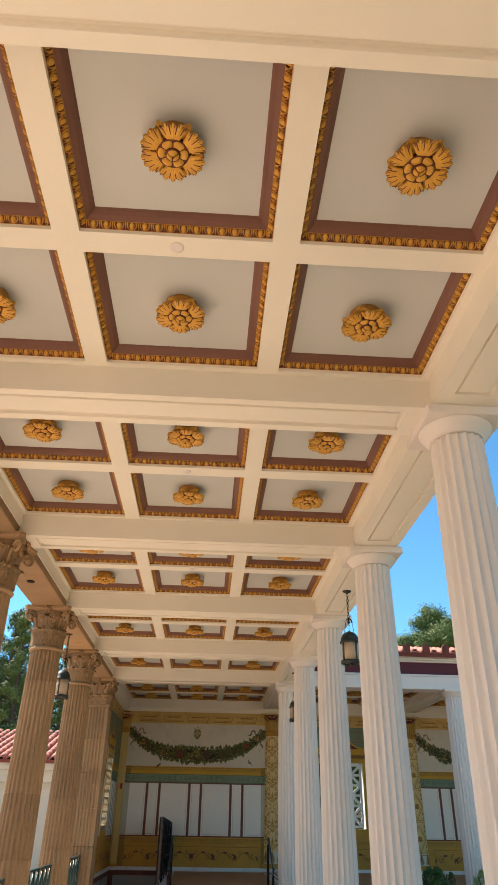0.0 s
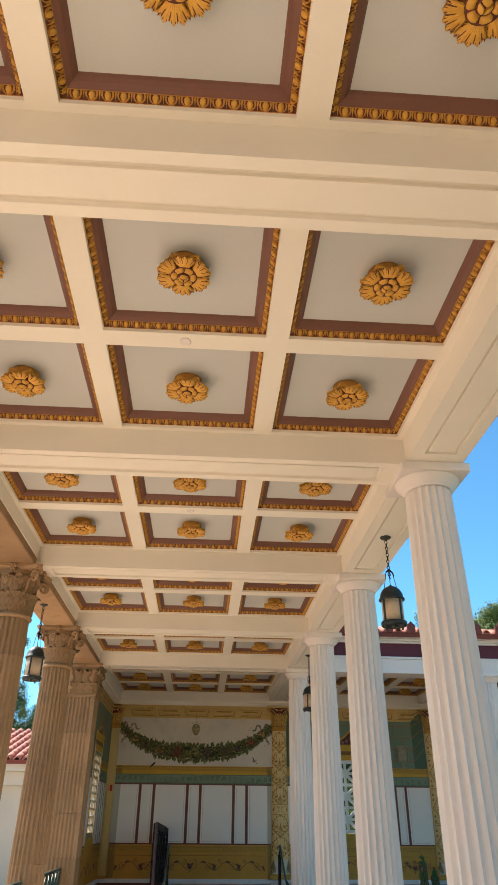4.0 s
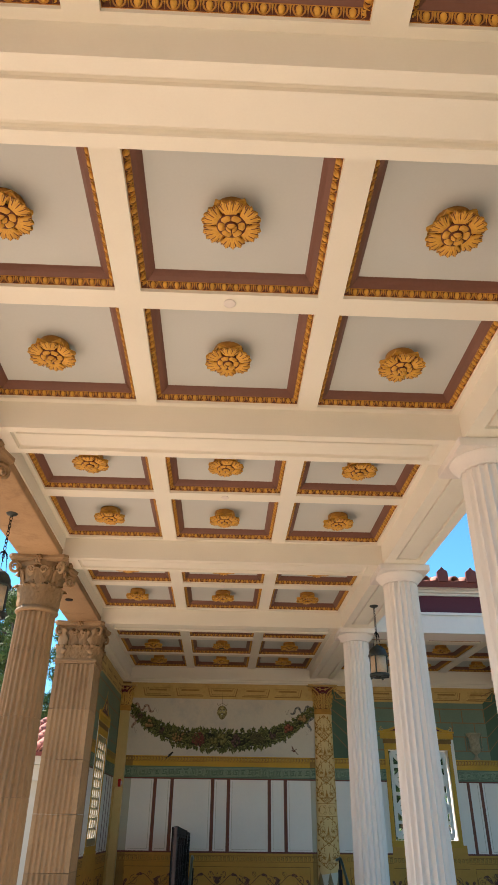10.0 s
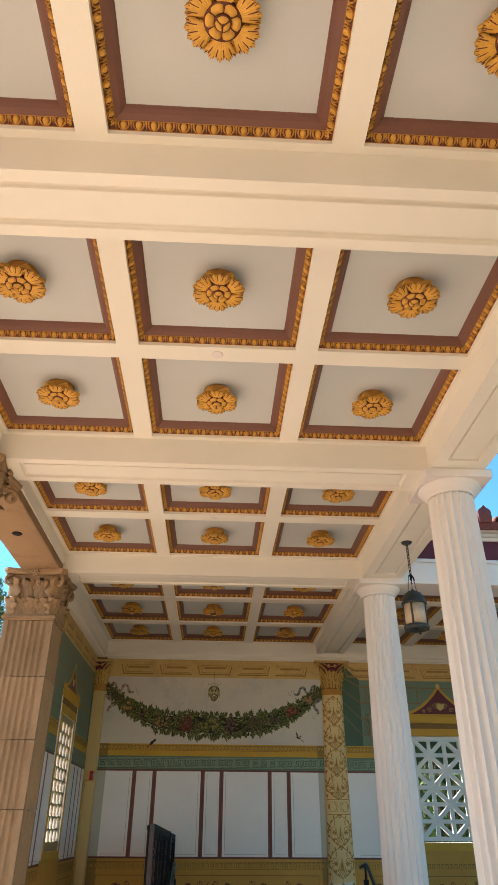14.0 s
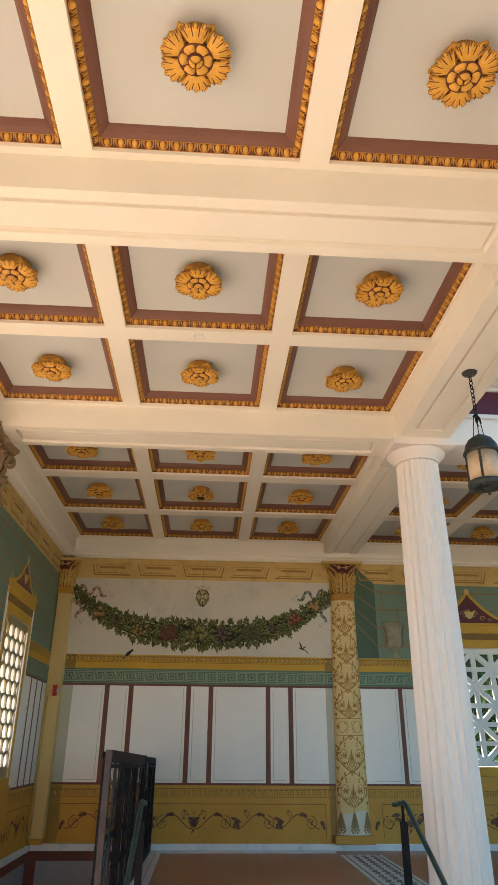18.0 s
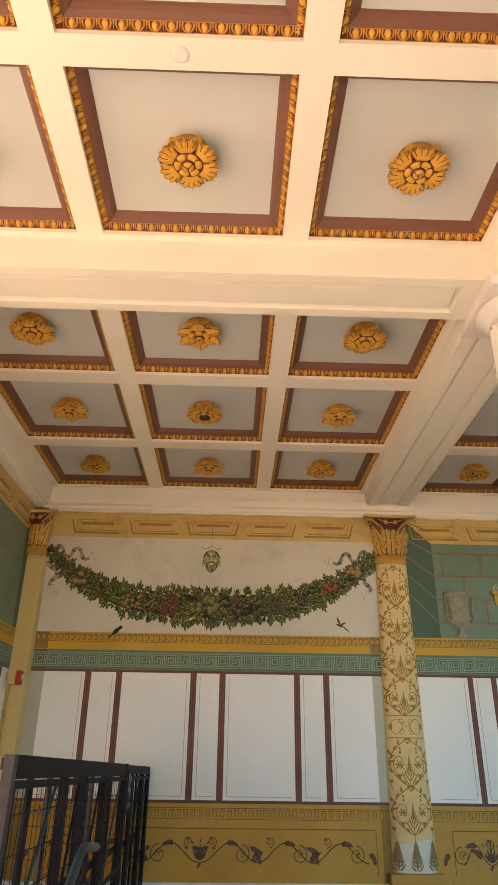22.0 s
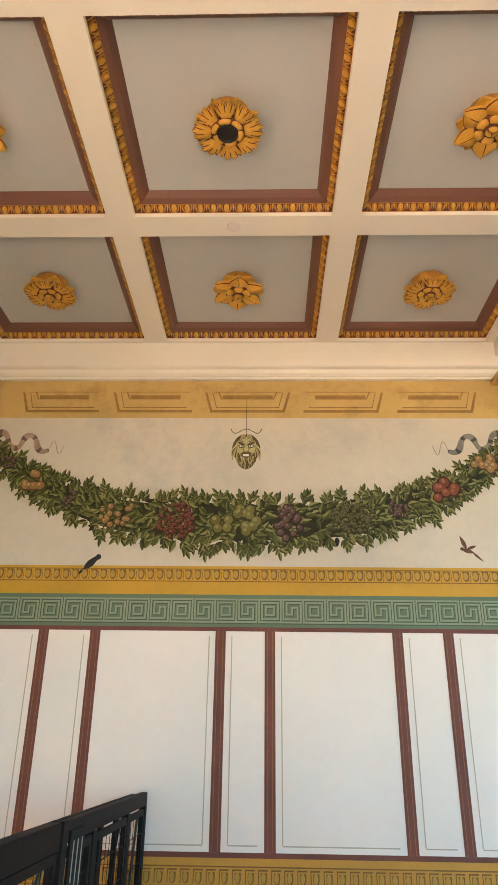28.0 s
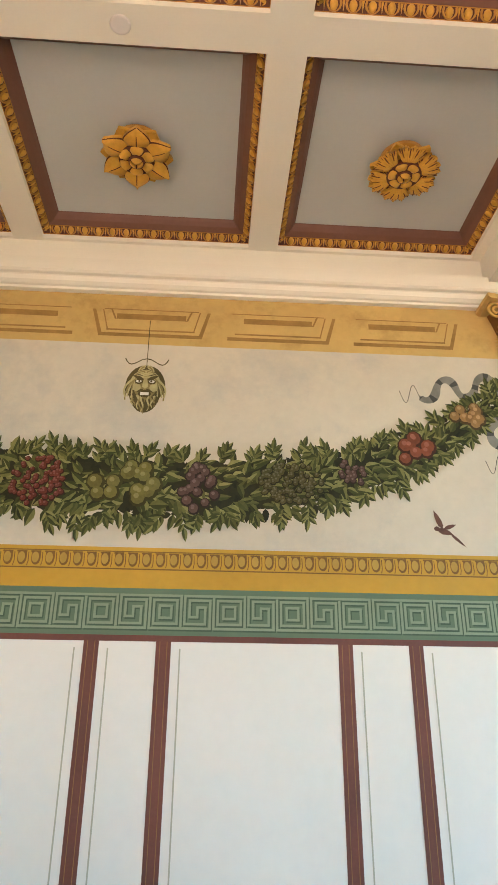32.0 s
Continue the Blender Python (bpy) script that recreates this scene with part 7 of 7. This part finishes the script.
for i, y in enumerate((3.24, 3.30, 3.36)):
    box(bm, 0.0505, 0.053, y, y + 0.012, GT - 0.20 - 0.03 * i, GT - 0.07)
    box(bm, 0.0505, 0.053, y, y + 0.012, GT - 0.32, GT - 0.28)
part("slot", bm, mat("pale_metal", (0.35, 0.33, 0.3), 0.4), lb)
bm = bmesh.new()
tube(bm, [(0.06, 1.0, 0.93), (0.06, 1.9, 0.98), (0.055, 3.0, 1.02)], 0.018, 8)
tube(bm, [(0.03, 1.0, 0.93), (0.06, 1.0, 0.93)], 0.012, 6)
part("latch_bar", bm, IRON, gate)

# ---- stair handrails ----
for x, lab in ((1.73, "green bronze stair handrail on dark posts"), (-0.31, "green bronze stair handrail beside the gate")):
    e = empty("stair_handrail", (x, 16.6, 0), lab, "handrail", "stair handrails")
    bm = bmesh.new()
    pts = [(0, 0.34, 1.31), (0, 0.12, 1.335), (0, 0.03, 1.345), (0, -0.06, 1.32), (0, -0.95, 0.86), (0, -1.2, 0.84)]
    tube(bm, pts, 0.019, 10)
    part("rail", bm, GREENRAIL, e)
    for y, z0, z1 in ((0.08, FLOOR_Z, 1.31), (-1.02, 0.0, 0.82)):
        bm = bmesh.new()
        box(bm, -0.025, 0.025, y - 0.025, y + 0.025, z0, z1 - 0.10, bevel=0.003)
        tube(bm, [(0, y, z1 - 0.10), (0, y, z1 + 0.01)], 0.012, 8)
        part("post", bm, IRON, e)

# ---- kerb, mosaic border, floor tiles of the raised floor ----
structure(boxob("kerb", (-0.62, -0.44, 16.55, 20.99, 0.0, FLOOR_Z), MARBLE), "white marble kerb beside the sunken strip", "kerb")
mosaic = structure(boxob("mosaic_border", (1.93, 2.47, 17.2, 20.6, FLOOR_Z - 0.003, FLOOR_Z + 0.002), MARBLE, bevel=0), "grey and white mosaic border strip", "floor")
bm = bmesh.new()
DOT = mat("charcoal_tessera", (0.07, 0.07, 0.075), 0.4)
for i in range(44):
    y = 17.25 + i * 0.075
    for j in range(3):
        x = 2.06 + j * 0.115 + (0.02 if i % 2 else 0)
        box(bm, x, x + 0.055, y, y + 0.045, FLOOR_Z + 0.0021, FLOOR_Z + 0.004)
for x in (1.99, 2.41):
    box(bm, x - 0.008, x + 0.008, 17.2, 20.6, FLOOR_Z + 0.0021, FLOOR_Z + 0.004)
tagged(part("tesserae", bm, DOT, mosaic), "dark tesserae in a lattice", kind="stuff")
structure(boxob("border_strip", (-0.43, 1.92, 20.75, 20.98, FLOOR_Z - 0.003, FLOOR_Z + 0.002), MARBLE, bevel=0), "white marble border strip", "floor")
structure(boxob("border_strip", (-0.43, -0.36, 16.6, 20.749, FLOOR_Z - 0.003, FLOOR_Z + 0.002), MARBLE, bevel=0), "white marble border strip", "floor")

# ---- fire alarm on the corner pilaster ----
al = empty("fire_alarm", (-2.0, 20.80, 2.42), "red fire alarm sounder with a clear strobe on a yellow box", "fire alarm")
bm = bmesh.new()
box(bm, -0.07, 0.015, -0.045, 0.06, -0.075, 0.075, bevel=0.006)
part("back_box", bm, OCHRE2, al, "yellow painted back box")
bm = bmesh.new()
box(bm, 0.0155, 0.07, -0.04, 0.055, -0.07, 0.07, bevel=0.008)
part("body", bm, ALARM, al)
bm = bmesh.new()
lathe(bm, [(0.034, 0.0), (0.032, 0.016), (0.022, 0.026), (0.004, 0.03)], 16)
bm.transform(pose(0.0705, 0.0, 0.0, 0, 90, 0))
part("strobe", bm, LENS, al, "clear strobe lens")
bm = bmesh.new()
tube(bm, [(-0.06, 0.03, -0.075), (-0.06, 0.03, -1.85)], 0.012, 8)
part("conduit", bm, OCHRE2, al, "yellow painted conduit")

# ---- railings between the stone columns ----
def railing(ya, yb):
    e = empty("metal_railing", (-COL_X, (ya + yb) / 2, 0), "dark green metal railing between stone columns", "railing", "colonnade railings")
    h = (yb - ya) / 2
    for nm, z0, z1 in (("top_rail", 0.955, 0.99), ("bottom_rail", 0.10, 0.13)):
        boxob(nm, (-0.025, 0.025, -h, h, z0, z1), GREENRAIL, e)
    n = max(2, round(2 * h / 0.32))
    for i in range(n + 1):
        y = -h + 2 * h * i / n
        boxob("baluster", (-0.015, 0.015, max(-h, y - 0.015), min(h, y + 0.015), 0.131, 0.954), GREENRAIL, e, bevel=0.002)
    for i in range(n):
        y0, y1 = -h + 2 * h * i / n + 0.02, -h + 2 * h * (i + 1) / n - 0.02
        bm = bmesh.new()
        m = (y0 + y1) / 2
        for s in (0, 1):
            a, b = (y0, y1) if s else (y1, y0)
            tube(bm, [(0.004 * s, a, 0.95), (0.004 * s, m + (a - m) * 0.35, 0.75), (0.004 * s, m, 0.55), (0.004 * s, m + (b - m) * 0.35, 0.35), (0.004 * s, b, 0.135)], 0.011, 6)
        part("crossed_bars", bm, GREENRAIL, e)
    return e


for k in range(1, 4):
    railing(COL_Y0 + PITCH * k + 0.275, COL_Y0 + PITCH * (k + 1) - (0.275 if k < 3 else 0.31))


# ---- tiled roofs ----
def tile_mesh(r, length):
    V, F = [], []
    N = 8
    for y, rr, z in ((0, r * 1.04, 0.0), (length, r * 0.92, 0.02)):
        for t in (1.0, 0.82):
            for i in range(N + 1):
                a = math.pi * i / N
                V.append((rr * t * math.cos(a), y, z + rr * t * math.sin(a)))
    M = N + 1
    for i in range(N):
        F += [(i, i + 1, 2 * M + i + 1, 2 * M + i), (M + i + 1, M + i, 3 * M + i, 3 * M + i + 1), (i + 1, i, M + i, M + i + 1), (2 * M + i, 2 * M + i + 1, 3 * M + i + 1, 3 * M + i)]
    me = bpy.data.meshes.new("roof_tile")
    me.from_pydata(V, [], F)
    me.materials.append(ROOF)
    me.shade_smooth()
    return me


def tiled(name, x0, x1, y, z, rise, rows, pitch, r, label, length=0.42):
    """Roof slope that climbs away from the walk, barrel tiles over a bed."""
    slope = math.atan(rise)
    e = structure(empty(name, (0, y, z), label, "roof"))
    L = rows * (length - 0.06) + 0.1
    bm = bmesh.new()
    box(bm, x0, x1, 0, L, -0.10, 0.0)
    bm.transform(pose(0, 0, 0, math.degrees(slope), 0, 0))
    part("tile_bed", bm, ROOFD, e)
    me = tile_mesh(r, length)
    n = int((x1 - x0) / pitch)
    rnd = random.Random(5)
    for i in range(n):
        for j in range(rows):
            t = new("roof_tile", me)
            t.parent = e
            t.matrix_basis = pose(0, 0, 0, math.degrees(slope), 0, 0) @ pose(x0 + pitch * (i + 0.5) + rnd.uniform(-0.006, 0.006), j * (length - 0.06), 0.004 + rnd.uniform(0, 0.006), rnd.uniform(-0.6, 0.6), 0, rnd.uniform(-0.8, 0.8))
    return e


wr = tiled("wing_roof", 2.5, 14.0, 16.36, 5.25, 0.27, 4, 0.24, 0.07, "red clay barrel tile roof with upright end ornaments")
V = [(-0.082, -0.02, 0.0), (-0.088, -0.02, 0.08), (-0.086, -0.02, 0.165), (-0.060, -0.02, 0.195), (-0.040, -0.02, 0.20), (0, -0.02, 0.25), (0.040, -0.02, 0.20), (0.060, -0.02, 0.195), (0.086, -0.02, 0.165), (0.088, -0.02, 0.08), (0.082, -0.02, 0.0)]
n = len(V)
me = bpy.data.meshes.new("antefix")
me.from_pydata(V + [(a, 0.03, c) for a, b, c in V] + [(0, -0.04, 0.14)], [],
               [tuple(range(2 * n - 1, n - 1, -1))] + [(i, n + i, n + (i + 1) % n, (i + 1) % n) for i in range(n)] + [(i, (i + 1) % n, 2 * n) for i in range(n)])
me.materials.append(ROOFD)
for i in range(24):
    a = new("antefix", me)
    a.parent = wr
    a.location = (2.66 + 0.48 * i, -0.02, -0.02)

# ---- house across the garden ----
hs = empty("garden_house", (-12, 24.3, 0), "cream house with a red tile roof across the garden", "house")
hw = mat("cream_stucco", (0.50, 0.46, 0.37), 0.8, vary=0.08, bump=0.3)
boxob("wall", (-10, 8.9, 0.3, 5, -0.02, 2.95), hw, hs)
boxob("fascia_board", (-10, 8.95, -0.25, 5, 2.951, 3.14), hw, hs)
for x in (-6, -3.2, -0.4, 2.4, 5.2, 8.0):
    boxob("pier", (x - 0.2, x + 0.2, 0.02, 0.28, 0, 2.6), hw, hs)
boxob("lintel", (-10, 8.9, 0.0, 0.299, 2.6, 2.95), hw, hs)
tiled("house_roof", -22, -3.0, 23.9, 3.22, 0.28, 10, 0.27, 0.10, "red clay barrel tile roof of the garden house", 0.5)


# ---- trees and shrubs ----
def leaf_cloud(name, pts, size, material, parent, rnd, per=26):
    V, F = [], []
    for c, r in pts:
        for k in range(per):
            d = Vector((rnd.gauss(0, 1), rnd.gauss(0, 1), rnd.gauss(0, 1))).normalized()
            p = c + d * r * rnd.uniform(0.35, 1.0)
            a = d.orthogonal().normalized()
            a.rotate(Matrix.Rotation(rnd.uniform(0, 6.28), 3, d))
            b = d.cross(a)
            tilt = d * rnd.uniform(-0.4, 0.6)
            s = size * rnd.uniform(0.6, 1.3)
            i = len(V)
            V += [p - a * s, p - b * s * 0.45 + tilt * s * 0.3, p + a * s + tilt * s * 0.5, p + b * s * 0.45]
            F.append((i, i + 1, i + 2, i + 3))
    return shape(name, V, F, material, parent)


def pine(x, y, h, seed, spread=0.34, conical=False):
    rnd = random.Random(seed)
    e = empty("pine_tree" if not conical else "cypress_tree", (x, y, 0), "tall dark green pine tree behind the roofs" if not conical else "narrow dark green cypress behind the house", "tree", "garden trees")
    bm = bmesh.new()
    lean = rnd.uniform(-0.04, 0.04)
    tube(bm, [(lean * h * t * t, 0, h * 0.92 * t - 0.1) for t in (0, 0.25, 0.5, 0.75, 1)], [h * 0.022 * (1 - 0.85 * t) for t in (0, 0.25, 0.5, 0.75, 1)], 8)
    part("trunk", bm, BARK, e)
    pts = []
    bm = bmesh.new()
    nl = 34 if not conical else 40
    for i in range(nl):
        t = (0.30 + 0.7 * (i + rnd.random()) / nl) if not conical else (0.06 + 0.94 * i / nl)
        if conical:
            R = h * 0.11 * (1 - t) ** 0.6 + 0.1
        else:
            R = h * spread * (math.sin(math.pi * min(1, 0.18 + t * 0.80)) ** 0.8) * rnd.uniform(0.55, 1.1)
        a = rnd.uniform(0, 6.28) if not conical else i * 2.4
        st = Vector((lean * h * t * t, 0, h * t * 0.9))
        en = st + Vector((R * math.cos(a), R * math.sin(a), R * rnd.uniform(0.05, 0.45)))
        tube(bm, [st, st.lerp(en, 0.5) - Vector((0, 0, R * 0.05)), en], [h * 0.006, h * 0.004, h * 0.0015], 5)
        for q in ((0.45, 0.65, 0.85, 1.0) if not conical else (0.5, 1.0)):
            c = st.lerp(en, q) + Vector((rnd.uniform(-1, 1), rnd.uniform(-1, 1), rnd.uniform(-0.3, 0.8))) * h * 0.02
            pts.append((c, h * (rnd.uniform(0.035, 0.065) if not conical else 0.035)))
    tagged(part("limb", bm, BARK, e), kind="stuff")
    leaf_cloud("crown", pts, h * 0.0056, LEAF_FAR, e, rnd, 210)
    return e


for i, (x, y, h) in enumerate(((14.8, 45, 15.7), (16.4, 46, 15.2), (18.0, 44, 15.0), (17.2, 46, 15.0), (19.1, 45, 15.1), (20.2, 45, 15.6), (22.8, 45, 16.2), (12.6, 44, 13.4), (15.4, 42, 13.5), (17.0, 42, 13.1), (18.9, 42, 13.3), (20.6, 42, 13.5), (22.0, 42, 13.8), (26.5, 46, 16.5), (30.5, 47, 17.5), (10.2, 45, 12.3), (13.9, 43, 12.2))):
    pine(x, y, h, 20 + i, 0.27)
for i, (x, y, h) in enumerate(((-13.0, 46, 10.8), (-16.5, 44, 13.5), (-20, 47, 14.5), (-9.2, 47, 9.0), (-24, 45, 15), (-11.0, 43, 8.8), (-6.0, 48, 8.5))):
    pine(x, y, h, 60 + i, 0.4)
for i, (x, y, h) in enumerate(((-9.8, 38, 12.5), (-12.4, 37, 14.0), (-7.6, 39, 11.0), (-15, 38, 14.5), (-11.1, 40, 13.5), (-13.8, 41, 15.0))):
    pine(x, y, h, 90 + i, conical=True)


def shrub(x, y, r, h, seed, mat_=SHRUB, name="garden_shrub", lab="rounded green garden shrub"):
    rnd = random.Random(seed)
    e = empty(name, (x, y, 0), lab, "shrub", "garden shrubs")
    bm = bmesh.new()
    for k in range(5):
        a = k * 1.26
        tube(bm, [(0, 0, -0.05), (0.4 * r * math.cos(a), 0.4 * r * math.sin(a), h * 0.5), (0.7 * r * math.cos(a), 0.7 * r * math.sin(a), h * 0.85)], [0.03, 0.02, 0.008], 5)
    tagged(part("stem", bm, BARK, e), kind="stuff")
    pts = []
    for k in range(40 if r > 0.5 else 110):
        d = Vector((rnd.gauss(0, 1), rnd.gauss(0, 1), abs(rnd.gauss(0, 1)))).normalized()
        pts.append((Vector((d.x * r * 0.85, d.y * r * 0.85, 0.1 + d.z * h * 0.85)), r * 0.22))
    leaf_cloud("foliage", pts, 0.05 if r > 0.5 else 0.02, mat_, e, rnd, 40 if r > 0.5 else 70)
    return e


PALEBUSH = island_mat("pale_bush_foliage", [(0.20, 0.28, 0.06), (0.32, 0.40, 0.10), (0.50, 0.53, 0.27)], 0.6)
for i, (x, y, r, h) in enumerate(((4.75, 15.0, 0.36, 0.98), (7.3, 15.2, 0.42, 0.95), (9.2, 15.0, 0.45, 1.0))):
    shrub(x, y, r, h, 200 + i, SHRUB, "clipped_shrub", "dark green clipped garden shrub")
for i, (x, y, r, h) in enumerate(((5.75, 15.0, 0.34, 0.94), (8.2, 15.1, 0.36, 0.92))):
    shrub(x, y, r, h, 230 + i, PALEBUSH, "flowering_bush", "pale green flowering garden bush")
for i, (x, y, h) in enumerate(((3.9, 15.0, 1.38), (4.1, 15.05, 1.15), (5.12, 15.1, 0.9))):
    shrub(x, y, 0.09, h, 250 + i, SHRUB, "slim_shrub", "slim dark green upright garden shrub")


def fan_palm(x, y, h, seed):
    """Low fan palm: ringed trunk, leaf stalks and stiff pleated fans of pointed blades."""
    rnd = random.Random(seed)
    e = empty("fan_palm", (x, y, 0), "green fan palm with stiff pointed fronds outside the columns", "palm")
    bm = bmesh.new()
    lathe(bm, [(0.13 - 0.02 * t / 10 + 0.012 * (t % 2), -0.05 + (h - 0.15) * t / 10) for t in range(11)], 12)
    part("trunk", bm, BARK, e, "rough brown trunk")
    for k in range(24):
        a, el = 2.4 * k, 1.25 - 1.55 * k / 23
        d = Vector((math.cos(a) * math.cos(el), math.sin(a) * math.cos(el), math.sin(el)))
        L = rnd.uniform(0.38, 0.5)
        hub = Vector((0, 0, h - 0.2)) + d * L
        bm = bmesh.new()
        tube(bm, [(0, 0, h - 0.2), hub - d * L * 0.4 + Vector((0, 0, 0.03)), hub], [0.014, 0.010, 0.008], 5)
        stalk = part("stalk", bm, PALMGREEN, e)
        side = d.cross(Vector((0, 0, 1))).normalized()
        up = side.cross(d).normalized()
        V, F = [], []
        for q in range(25):
            b = radians(-115 + 230 * q / 24)
            ray = d * math.cos(b) + side * math.sin(b)
            n = Vector((0, 0, 1)).cross(ray).normalized() * 0.5 + up.cross(ray) * 0.5
            R = rnd.uniform(0.40, 0.50) * (1 - 0.25 * (b / 2) ** 2)
            i = len(V)
            mid_ = hub + ray * R * 0.6
            V += [hub, mid_ - n * 0.03, mid_ + up * 0.010, mid_ + n * 0.03, hub + ray * R - Vector((0, 0, 0.05))]
            F += [(i, i + 1, i + 2), (i, i + 2, i + 3), (i + 1, i + 4, i + 2), (i + 2, i + 4, i + 3)]
        shape("blade", V, F, PALMGREEN, stalk)
    return e


PALMGREEN = mat("palm_leaf", (0.22, 0.29, 0.07), 0.45, vary=0.25, scale=6)
fan_palm(4.52, 9.1, 2.95, 5)
# greenery behind the end wall, seen through the pierced window
for i, (x, y, r, h) in enumerate(((3.2, 23.2, 0.9, 2.6), (4.6, 23.4, 1.0, 2.9), (6.0, 23.3, 0.9, 2.4), (3.4, 25.0, 1.3, 3.4), (5.2, 25.6, 1.4, 2.6), (7.0, 25.0, 1.3, 3.4), (9.0, 26, 1.5, 3.0), (11.5, 25.5, 1.5, 3.2))):
    shrub(x, y, r, h, 300 + i, SHRUB, "tall_shrub", "tall green shrub behind the end wall")
for i in range(8):
    shrub(2.4 + 0.8 * i, 22.5 + 0.15 * (i % 3), 0.75, 3.3 - 0.2 * (i % 2), 400 + i, SHRUB, "tall_shrub", "tall green shrub behind the end wall")
# clipped hedge that closes the garden behind the end wall
hedge = empty("tall_hedge", (7.5, 26.0, 0), "tall dense green hedge behind the end wall", "hedge")
hr = random.Random(77)
# solid dark box: the hedge's inner shade is given by its colour
boxob("core", (-6.6, 6.6, -0.3, 0.5, -0.02, 6.4), mat("hedge_shade", (0.02, 0.035, 0.012), 0.95, vary=0.5, grain=12, scale=3), hedge, "plain dark box for the shaded inside")
leaf_cloud("foliage", [(Vector((hr.uniform(-6.6, 6.6), -0.3 + hr.uniform(-0.15, 0.15), hr.uniform(0.1, 6.45))), 0.22) for i in range(680)], 0.05, SHRUB, hedge, hr, 30)
